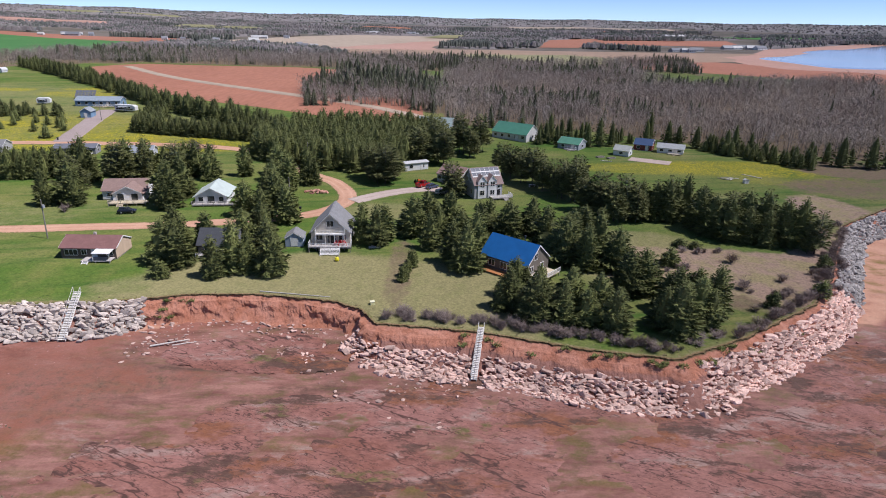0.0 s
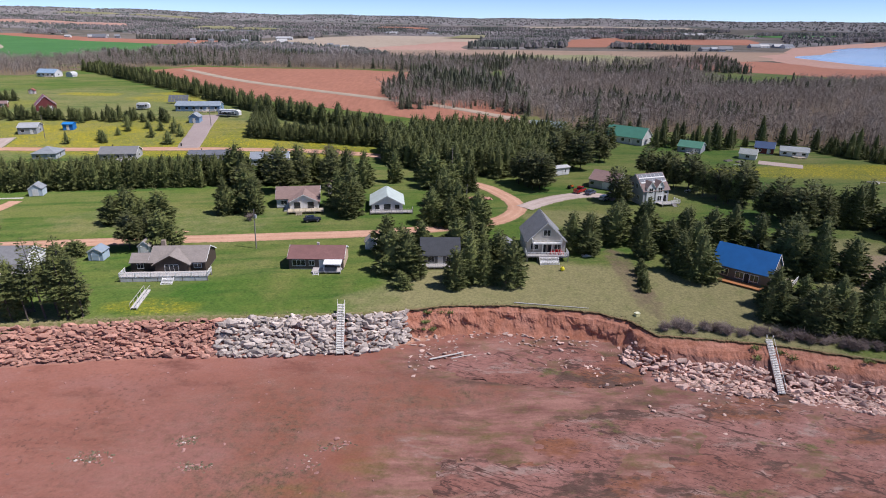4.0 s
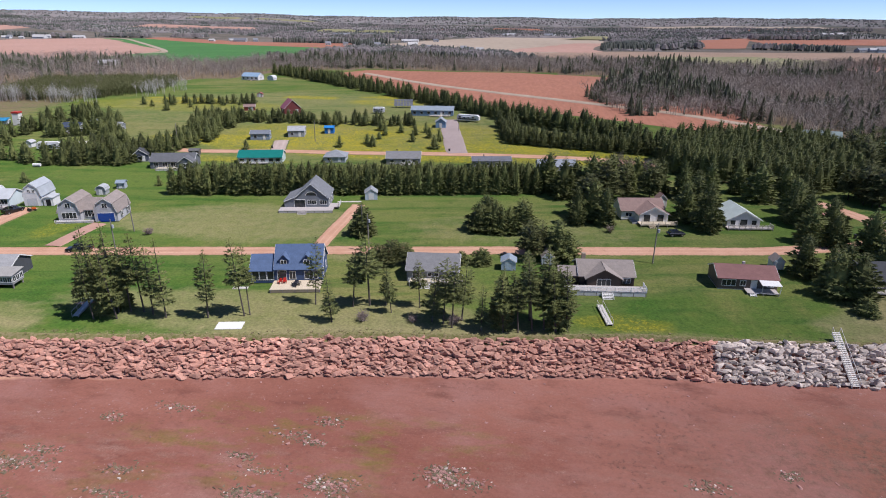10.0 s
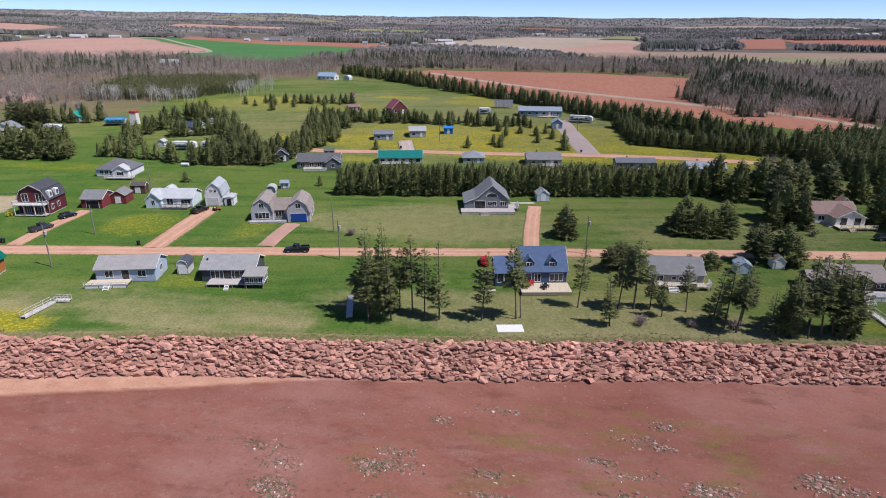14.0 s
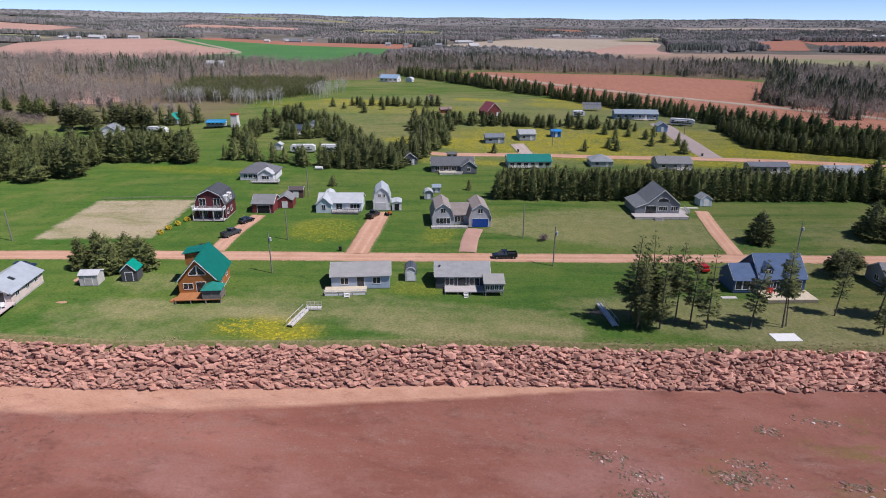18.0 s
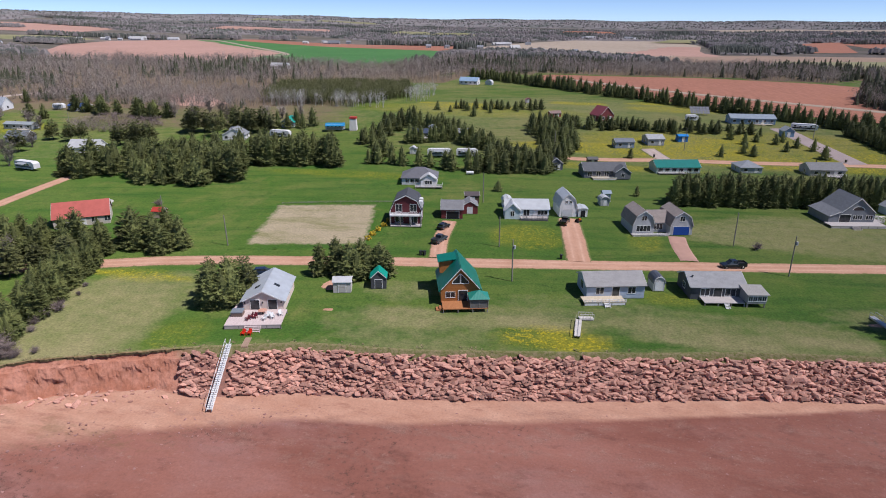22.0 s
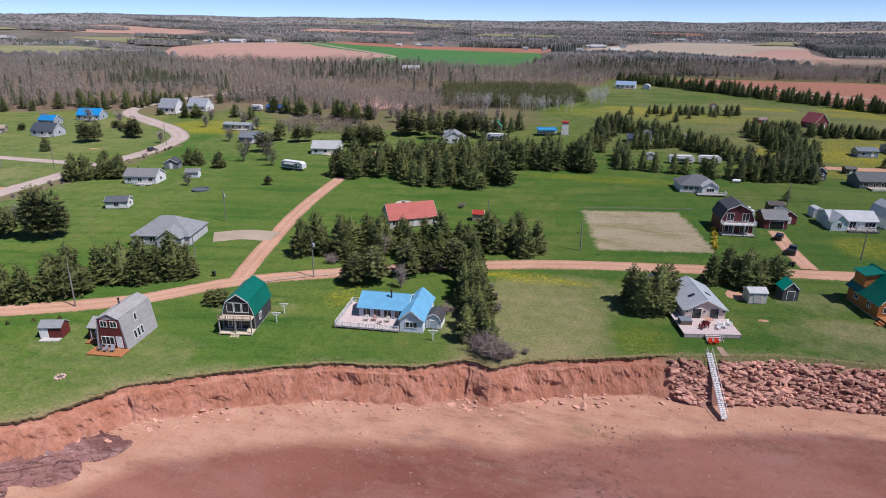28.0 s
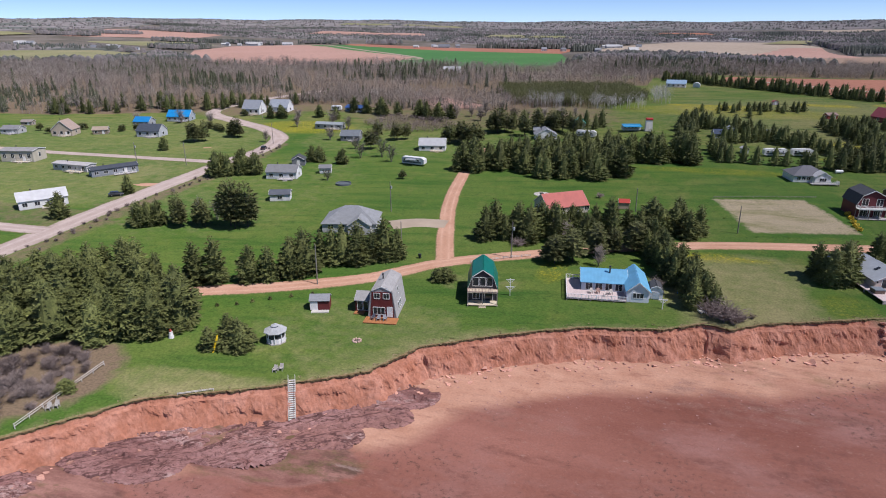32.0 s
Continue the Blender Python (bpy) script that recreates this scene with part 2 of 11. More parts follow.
def grass_material():
    m, t, p = nodes_of("mown_grass", 0.9, 0.0, 0.15)
    big, mid, fine = noised(t, 0.018, 5), noised(t, 0.16, 5), noised(t, 2.2, 7)
    c = mixed(t, ramped(t, big, 0.38, 0.6), (0.061, 0.138, 0.02), (0.112, 0.168, 0.034))
    c = mixed(t, ramped(t, mid, 0.5, 0.75), c, (0.137, 0.18, 0.038))
    c = mixed(t, ramped(t, noised(t, 0.055, 6, (1, 0.5, 1), 0.7), 0.56, 0.74), c, (0.19, 0.198, 0.06))
    def dull(v, lo, hi, colour, c):
        k = t.nodes.new("ShaderNodeMath")
        k.operation = 'MULTIPLY'
        t.links.new(ramped(t, v, lo, hi), k.inputs[0])
        t.links.new(attr(t, "dull"), k.inputs[1])
        return mixed(t, k.outputs[0], c, colour)
    c = dull(noised(t, 0.03, 7, rough=0.62), 0.4, 0.62, (0.21, 0.205, 0.075), c)
    c = dull(noised(t, 0.1, 6, (0.25, 2.2, 1), 0.6, 0.2), 0.45, 0.7, (0.16, 0.19, 0.048), c)
    c = mixed(t, ramped(t, noised(t, 0.12, 6, (0.3, 2.0, 1), 0.6, 0.2), 0.48, 0.7), c, (0.05, 0.118, 0.02))
    c = mixed(t, ramped(t, noised(t, 0.5, 5, rough=0.7), 0.55, 0.8), c, (0.04, 0.085, 0.02))
    def patch(name, colour, lo, hi, c, scale=0.35):
        n = noised(t, scale, 6)
        a = t.nodes.new("ShaderNodeMath")
        a.operation = 'MULTIPLY_ADD'
        a.inputs[1].default_value = 1.0
        t.links.new(attr(t, name), a.inputs[0])
        s = t.nodes.new("ShaderNodeMath")
        s.operation = 'SUBTRACT'
        s.inputs[1].default_value = 0.5
        t.links.new(n, s.inputs[0])
        t.links.new(s.outputs[0], a.inputs[2])
        return mixed(t, ramped(t, a.outputs[0], lo, hi), c, colour)
    c = patch("dry", (0.28, 0.252, 0.125), 0.25, 1.0, c)
    speck = t.nodes.new("ShaderNodeMath")
    speck.operation = 'MULTIPLY'
    t.links.new(ramped(t, noised(t, 1.1, 7, rough=0.75), 0.5, 0.62), speck.inputs[0])
    t.links.new(ramped(t, attr(t, "yellow"), 0.1, 1.1), speck.inputs[1])
    tint = t.nodes.new("ShaderNodeMath")
    tint.operation = 'MULTIPLY'
    t.links.new(ramped(t, noised(t, 0.09, 6, rough=0.7), 0.3, 0.62), tint.inputs[0])
    t.links.new(ramped(t, attr(t, "yellow"), 0.0, 1.3), tint.inputs[1])
    c = mixed(t, tint.outputs[0], c, (0.33, 0.29, 0.025))
    c = mixed(t, speck.outputs[0], c, (0.48, 0.38, 0.02))
    soil = mixed(t, ramped(t, noised(t, 0.12, 8, (0.5, 1.4, 1), 0.72), 0.46, 0.66), (0.4, 0.33, 0.23), (0.235, 0.22, 0.108))
    c = patch("tilled", soil, 0.36, 0.72, c, 0.5)
    c = patch("brush", (0.2, 0.145, 0.1), 0.3, 0.8, c)
    heath = mixed(t, ramped(t, noised(t, 0.14, 7, rough=0.68), 0.42, 0.6), (0.36, 0.25, 0.2), (0.33, 0.27, 0.15))
    heath = mixed(t, ramped(t, noised(t, 0.6, 7, rough=0.72), 0.55, 0.7), heath, (0.2, 0.14, 0.11))
    c = patch("heath", heath, 0.35, 0.7, c)
    # Ground blends to mottled grey-brown with distance.
    c = mixed(t, attr(t, "far_brown"), c, mixed(t, ramped(t, noised(t, 0.01, 6), 0.42, 0.58), (0.13, 0.115, 0.095), (0.2, 0.17, 0.15)))
    c = mixed(t, ramped(t, fine, 0.25, 0.8), mixed(t, 1.0, c, (0.55, 0.58, 0.55), 'MULTIPLY'), mixed(t, 1.0, c, (1.3, 1.28, 1.2), 'MULTIPLY'))
    t.links.new(c, p.inputs["Base Color"])
    bumped(t, p, fine, 0.6, 0.12)
    return m


def shore_material():
    m, t, p = nodes_of("red_tidal_flat", 0.75, 0.0, 0.2)
    big, mid, fine = noised(t, 0.04, 6, (0.4, 1, 1)), noised(t, 0.35, 6, (0.6, 1, 1)), noised(t, 3.0, 7)

    def times(a, b):
        k = t.nodes.new("ShaderNodeMath")
        k.operation = 'MULTIPLY'
        t.links.new(a, k.inputs[0])
        t.links.new(b, k.inputs[1])
        return k.outputs[0]
    wet = mixed(t, ramped(t, big, 0.34, 0.66), (0.215, 0.08, 0.055), (0.345, 0.155, 0.115))
    wet = mixed(t, ramped(t, noised(t, 0.07, 6, (0.6, 1.1, 1), 0.65), 0.5, 0.7), wet, (0.33, 0.165, 0.135))
    wet = mixed(t, ramped(t, noised(t, 0.16, 8, (0.6, 1.2, 1), 0.72), 0.54, 0.72), wet, (0.17, 0.07, 0.052))
    wet = mixed(t, ramped(t, noised(t, 1.1, 8, (0.7, 1.1, 1), 0.78), 0.58, 0.7), wet, (0.37, 0.215, 0.17))
    wet = mixed(t, times(ramped(t, noised(t, 0.045, 6, rough=0.65), 0.46, 0.6), ramped(t, noised(t, 1.5, 7, rough=0.8), 0.53, 0.62)), wet, (0.115, 0.06, 0.045))
    wet = mixed(t, attr(t, "mud"), wet, mixed(t, times(ramped(t, noised(t, 0.06, 7, rough=0.68), 0.4, 0.56), ramped(t, noised(t, 0.8, 8, rough=0.8), 0.44, 0.6)), mixed(t, ramped(t, noised(t, 0.05, 6, rough=0.6), 0.42, 0.6), (0.255, 0.104, 0.066), (0.3, 0.145, 0.118)), mixed(t, ramped(t, noised(t, 2.6, 5, rough=0.7), 0.4, 0.6), (0.065, 0.052, 0.032), (0.17, 0.115, 0.075))))
    dry = mixed(t, ramped(t, mid, 0.3, 0.7), (0.45, 0.235, 0.155), (0.56, 0.33, 0.23))
    dry = mixed(t, ramped(t, noised(t, 0.5, 7, (0.4, 1.4, 1), 0.7), 0.56, 0.7), dry, (0.36, 0.18, 0.125))
    ledge = mixed(t, ramped(t, noised(t, 0.3, 8, (0.4, 1.4, 1), 0.72), 0.36, 0.62), (0.19, 0.085, 0.068), (0.36, 0.19, 0.15))
    ledge = mixed(t, ramped(t, noised(t, 0.1, 9, (0.6, 1.3, 1), 0.75), 0.5, 0.6), ledge, (0.13, 0.075, 0.055))
    ledge = mixed(t, ramped(t, noised(t, 0.14, 9, (0.5, 1.3, 1), 0.72), 0.58, 0.66), ledge, (0.34, 0.24, 0.2))
    algae = mixed(t, ramped(t, fine, 0.3, 0.7), (0.16, 0.14, 0.03), (0.24, 0.15, 0.055))
    edge = t.nodes.new("ShaderNodeMath")
    edge.operation = 'MULTIPLY_ADD'
    edge.inputs[1].default_value = 0.6
    t.links.new(noised(t, 0.3, 6, (0.35, 1.2, 1), 0.65), edge.inputs[0])
    t.links.new(attr(t, "sand"), edge.inputs[2])
    c = mixed(t, ramped(t, edge.outputs[0], 0.5, 1.05), wet, dry)
    grit = mixed(t, ramped(t, noised(t, 5.0, 5, rough=0.8), 0.35, 0.62), (0.18, 0.08, 0.06), (0.40, 0.245, 0.19))
    c = mixed(t, times(attr(t, "gravel"), ramped(t, noised(t, 0.28, 7, (0.5, 1.2, 1), 0.7), 0.5, 0.66)), c, grit)
    e2 = t.nodes.new("ShaderNodeMath")
    e2.operation = 'ADD'
    t.links.new(attr(t, "ledge"), e2.inputs[0])
    t.links.new(noised(t, 0.22, 7, (0.4, 1.3, 1), 0.7), e2.inputs[1])
    c = mixed(t, ramped(t, e2.outputs[0], 0.95, 1.15), c, ledge)
    c = mixed(t, times(attr(t, "ledge"), ramped(t, noised(t, 0.3, 7, (0.6, 1.2, 1), 0.75), 0.5, 0.66)), c, (0.15, 0.115, 0.05))
    c = mixed(t, times(attr(t, "algae"), ramped(t, noised(t, 0.2, 7, (0.6, 1.3, 1), 0.65), 0.5, 0.7)), c, algae)
    c = mixed(t, ramped(t, fine, 0.25, 0.8), mixed(t, 1.0, c, (0.8, 0.79, 0.79), 'MULTIPLY'), mixed(t, 1.0, c, (1.12, 1.12, 1.12), 'MULTIPLY'))
    t.links.new(c, p.inputs["Base Color"])
    r = t.nodes.new("ShaderNodeMapRange")
    r.inputs["To Min"].default_value, r.inputs["To Max"].default_value = 0.5, 0.95
    t.links.new(attr(t, "sand"), r.inputs["Value"])
    t.links.new(r.outputs[0], p.inputs["Roughness"])
    bumped(t, p, noised(t, 1.2, 8, (0.6, 1.2, 1)), 0.5, 0.12)
    return m


def bank_material():
    m, t, p = nodes_of("red_clay_bank", 0.95, 0.0, 0.15)
    big, mid = noised(t, 0.3, 5), noised(t, 1.6, 8, (1, 1, 0.7), 0.7)
    c = mixed(t, ramped(t, big, 0.35, 0.65), (0.48, 0.205, 0.125), (0.59, 0.3, 0.21))
    c = mixed(t, ramped(t, noised(t, 0.5, 6, (1, 1, 0.45), 0.65), 0.5, 0.68), c, (0.42, 0.18, 0.11))
    c = mixed(t, ramped(t, mid, 0.35, 0.6), mixed(t, 1.0, c, (0.74, 0.72, 0.72), 'MULTIPLY'), c)
    lawn = mixed(t, ramped(t, mid, 0.4, 0.6), (0.14, 0.15, 0.045), (0.27, 0.22, 0.12))
    turf = mixed(t, ramped(t, mid, 0.4, 0.6), (0.06, 0.042, 0.025), (0.15, 0.12, 0.06))
    c = mixed(t, attr(t, "turf"), c, turf)
    c = mixed(t, attr(t, "bed"), c, mixed(t, ramped(t, mid, 0.35, 0.65), (0.28, 0.14, 0.108), (0.38, 0.2, 0.155)))
    c = mixed(t, attr(t, "lawn"), c, lawn)
    t.links.new(c, p.inputs["Base Color"])
    bumped(t, p, mid, 0.8, 0.25)
    return m


def reef_material(name, tones, turn, crevices):
    """Bare tidal rock: mud films, pale scoured slabs, dark weed and green mats in ragged patches."""
    m, t, p = nodes_of(name, 0.75, 0.0, 0.25)
    c = mixed(t, ramped(t, noised(t, 0.07, 6, (0.5, 1.2, 1)), 0.36, 0.62), *tones[:2])
    c = mixed(t, ramped(t, noised(t, 0.06, 9, (0.6, 1.3, 1), 0.68), 0.52, 0.58), c, tones[2])
    c = mixed(t, ramped(t, noised(t, 0.13, 9, (0.5, 1.3, 1), 0.76), 0.54, 0.6), c, tones[3])
    c = mixed(t, ramped(t, noised(t, 0.11, 9, (0.55, 1.4, 1), 0.78), 0.52, 0.59), c, tones[4])
    c = mixed(t, ramped(t, noised(t, 0.09, 8, (0.7, 1.2, 1), 0.7), 0.6, 0.66), c, tones[5])
    fine = noised(t, 1.6, 9, (0.7, 1.2, 1), 0.75)
    for scale, width in crevices:
        c = mixed(t, cracks(t, scale, (0.35, 1.6, 1), turn, width), c, tones[6])
    c = mixed(t, ramped(t, fine, 0.3, 0.7), mixed(t, 1.0, c, (0.62, 0.6, 0.6), 'MULTIPLY'), mixed(t, 1.0, c, (1.25, 1.25, 1.25), 'MULTIPLY'))
    t.links.new(c, p.inputs["Base Color"])
    bumped(t, p, fine, 0.8, 0.15)
    return m


LEDGE_EAST = reef_material("mottled_tidal_rock", [(0.25, 0.108, 0.08), (0.32, 0.16, 0.135), (0.24, 0.1, 0.055), (0.33, 0.22, 0.185), (0.115, 0.066, 0.05), (0.135, 0.12, 0.045), (0.1, 0.052, 0.042)], -0.4, ((0.05, 0.006), (0.16, 0.007), (0.4, 0.008)))
LEDGE = reef_material("layered_purple_rock", [(0.27, 0.135, 0.12), (0.35, 0.195, 0.175), (0.31, 0.16, 0.135), (0.43, 0.29, 0.26), (0.22, 0.105, 0.092), (0.25, 0.13, 0.1), (0.13, 0.062, 0.055)], 0.62, ((0.12, 0.012), (0.3, 0.014), (0.8, 0.012)))
GRASS, SHORE, BANK = grass_material(), shore_material(), bank_material()


# ---- mesh helpers ----
class Shape:
    """Vertices and faces gathered piece by piece."""
    def __init__(self):
        self.v, self.f = [], []

    def add(self, verts, faces):
        n = len(self.v)
        self.v += verts
        self.f += [tuple(i + n for i in f) for f in faces]
        return self

    def box(self, x0, x1, y0, y1, z0, z1):
        return self.add([(x0, y0, z0), (x1, y0, z0), (x1, y1, z0), (x0, y1, z0), (x0, y0, z1), (x1, y0, z1), (x1, y1, z1), (x0, y1, z1)],
                        [(0, 3, 2, 1), (4, 5, 6, 7), (0, 1, 5, 4), (1, 2, 6, 5), (2, 3, 7, 6), (3, 0, 4, 7)])

    def slab(self, prof, a, b, axis='y'):
        """A profile of (across, up) pulled along y or x from a to b."""
        n = len(prof)
        pt = (lambda q, k: (q[0], k, q[1])) if axis == 'y' else (lambda q, k: (k, q[0], q[1]))
        self.add([pt(q, a) for q in prof] + [pt(q, b) for q in prof],
                 [tuple(range(n))[::-1], tuple(range(n, 2 * n))] + [(i, (i + 1) % n, n + (i + 1) % n, n + i) for i in range(n)])
        return self

    def tube(self, p, q, r0, r1, n=6):
        p, q = Vector(p), Vector(q)
        d = (q - p).normalized()
        a = d.orthogonal().normalized()
        b = d.cross(a)
        ring = [(math.cos(2 * math.pi * i / n), math.sin(2 * math.pi * i / n)) for i in range(n)]
        v = [tuple(p + (a * c + b * s) * r0) for c, s in ring] + [tuple(q + (a * c + b * s) * r1) for c, s in ring]
        return self.add(v, [(i, (i + 1) % n, n + (i + 1) % n, n + i) for i in range(n)] + [tuple(range(n))[::-1], tuple(range(n, 2 * n))])

    def lathe(self, prof, n=8, x=0, y=0):
        v, f = [], []
        for r, z in prof:
            v += [(x + r * math.cos(2 * math.pi * i / n), y + r * math.sin(2 * math.pi * i / n), z) for i in range(n)]
        for k in range(len(prof) - 1):
            f += [(k * n + i, k * n + (i + 1) % n, (k + 1) * n + (i + 1) % n, (k + 1) * n + i) for i in range(n)]
        f += [tuple(range(n))[::-1], tuple(range((len(prof) - 1) * n, len(prof) * n))]
        return self.add(v, f)

    def mesh(self, name, material, smooth=False):
        me = bpy.data.meshes.new(name)
        me.from_pydata(self.v, [], self.f)
        me.materials.append(material)
        if smooth:
            me.shade_smooth()
        return me


def part(name, shape, material, parent=None, label="", smooth=False):
    ob = new(name, shape.mesh(name, material, smooth) if isinstance(shape, Shape) else shape)
    if parent is not None:
        ob.parent = parent
    return tagged(ob, label) if label else ob


def thing(name, m, label, category, group="", kind=""):
    ob = new(name)
    ob.matrix_world = m
    return tagged(ob, label, category, group, kind)


def array_mesh(name, verts, faces, material):
    """A mesh from numpy arrays: verts (n, 3), faces (m, 3 or 4)."""
    me = bpy.data.meshes.new(name)
    k = faces.shape[1]
    me.vertices.add(len(verts))
    me.vertices.foreach_set("co", np.ascontiguousarray(verts, dtype=np.float32).ravel())
    me.loops.add(faces.size)
    me.loops.foreach_set("vertex_index", np.ascontiguousarray(faces, dtype=np.int32).ravel())
    me.polygons.add(len(faces))
    me.polygons.foreach_set("loop_start", np.arange(0, faces.size, k, dtype=np.int32))
    me.update(calc_edges=True)
    me.shade_flat()
    me.materials.append(material)
    return me


def weights(me, name, values):
    a = me.attributes.new(name, 'FLOAT', 'POINT')
    a.data.foreach_set("value", np.clip(np.asarray(values, dtype=np.float32), 0, 1).ravel())


# ---- the lie of the land ----
COAST = [(-520, -70), (-470, -28), (-445.4, -9), (-434.4, 3.3), (-419.1, 10.3), (-403.9, 19.4), (-398.2, 29.5), (-384.4, 37.8), (-371.2, 44),
         (-357, 46.8), (-349.5, 51.5), (-345.5, 49.6), (-339, 53.9), (-318, 62), (-299.6, 67.4), (-281.7, 69), (-264.4, 72.2), (-246.4, 75.7),
         (-227.9, 79.7), (-209, 82.6), (-190, 84.8), (-166, 88.5), (-145, 92.4), (-122.6, 95), (-99.6, 98.7), (-77, 100.2), (-57, 102.2),
         (-46, 105.3), (-33.5, 106), (-19, 103.5), (-13.5, 100), (-10.8, 95), (7.2, 92.3), (24.8, 86.8), (37.5, 84.5), (51.5, 91.9),
         (70.4, 105.3), (82, 119), (93.7, 137.1), (105.8, 154.9), (130, 173), (200, 215), (420, 300)]
LAND = [(-4700, -900), (-900, -260)] + COAST + [(900, 420), (4700, 700), (4700, 4700), (-4700, 4700)]


def ease(u):
    u = np.clip(u, 0, 1)
    return u * u * (3 - 2 * u)


def nearest(x, y, line):
    """Distance from points to a polyline, and the nearest places on it."""
    x, y = np.asarray(x, float), np.asarray(y, float)
    best, bx, by = np.full(x.shape, 1e12), np.zeros(x.shape), np.zeros(x.shape)
    for (a, b), (c, d) in zip(line, line[1:]):
        k = np.clip(((x - a) * (c - a) + (y - b) * (d - b)) / ((c - a) ** 2 + (d - b) ** 2), 0, 1)
        px, py = a + k * (c - a), b + k * (d - b)
        q = (x - px) ** 2 + (y - py) ** 2
        near = q < best
        best, bx, by = np.where(near, q, best), np.where(near, px, bx), np.where(near, py, by)
    return np.sqrt(best), bx, by


def inside(x, y, poly):
    x, y = np.asarray(x, float), np.asarray(y, float)
    r = np.zeros(x.shape, bool)
    for (a, b), (c, d) in zip(poly, poly[1:] + poly[:1]):
        if b != d:
            r ^= ((b > y) != (d > y)) & (x < (c - a) * (y - b) / (d - b) + a)
    return r


def land_z(x, y):
    x, y = np.asarray(x, float), np.asarray(y, float)
    bump = np.exp(-((x + 335) / 90) ** 2)
    d = nearest(x, y, COAST)[0]
    r = np.hypot(x + 150, y)
    turn = np.degrees(np.arctan2(-(x + 150), np.maximum(y, 1)))
    crest = 63 + 30 * ease((turn - 2) / 46) + 3 * np.sin(turn * 0.31) + 2 * np.sin(turn * 0.83 + 1)
    roll = 0.1 * np.sin(x * 0.13 + 1.7 * np.sin(y * 0.05)) * np.sin(y * 0.17 + 0.6) * np.exp(-r / 400)
    rise = 5.5 * ease((y - 212) / 110) * (1 - ease((y - 430) / 500)) * ease((60 - x) / 120)
    return 5.2 + 1.2 * bump + ease(d / 120) * (0.3 + 0.5 * bump + 1.2 * ease((-x - 380) / 80)) + ease((r - 1350) / 2900) * (crest - 7) + roll + rise


def ground(x, y):
    return float(land_z(x, y))


def shore_z(x, y):
    x, y = np.asarray(x, float), np.asarray(y, float)
    d = nearest(x, y, COAST)[0]
    return 0.15 + 1.5 * np.exp(-d / 9.0) - 0.012 * np.clip(d - 30, 0, 300) + 0.05 * np.sin(x * 0.21 + y * 0.11) * np.sin(y * 0.3)


def spread(lo, hi, a, b, step, grow=1.12):
    """Even steps between a and b, widening outwards to lo and hi."""
    out = list(np.arange(a, b + 1e-6, step))
    s, v = step, b
    while v < hi:
        s *= grow
        v += s
        out.append(min(v, hi))
    s, v = step, a
    while v > lo:
        s *= grow
        v -= s
        out.insert(0, max(v, lo))
    return np.array(out)


def sheet(xs, ys, poly, snap, line=None):
    """A grid cut to a polygon, its rim drawn onto the polygon's outline."""
    gx, gy = np.meshgrid(xs, ys, indexing='ij')
    ins = inside(gx, gy, poly)
    d, nx, ny = nearest(gx, gy, line or poly + poly[:1])
    rim = d < snap
    gx, gy = np.where(rim, nx, gx), np.where(rim, ny, gy)
    ok = ins | rim
    idx = np.arange(gx.size).reshape(gx.shape)
    q = np.stack([idx[:-1, :-1], idx[1:, :-1], idx[1:, 1:], idx[:-1, 1:]], -1).reshape(-1, 4)
    q = q[ok.ravel()[q].all(1)]
    q = q[ins.ravel()[q].any(1)]
    used = np.unique(q)
    back = np.zeros(gx.size, np.int64)
    back[used] = np.arange(len(used))
    return gx.ravel()[used], gy.ravel()[used], back[q], rim.ravel()[used]


def blobs(x, y, spots):
    """Soft ellipses (x, y, rx, ry, strength) on the ground."""
    w = np.zeros(np.shape(x))
    for cx, cy, rx, ry, s in spots:
        q = ((x - cx) / rx) ** 2 + ((y - cy) / ry) ** 2
        w = np.maximum(w, s * ease(1.6 - q))
    return w


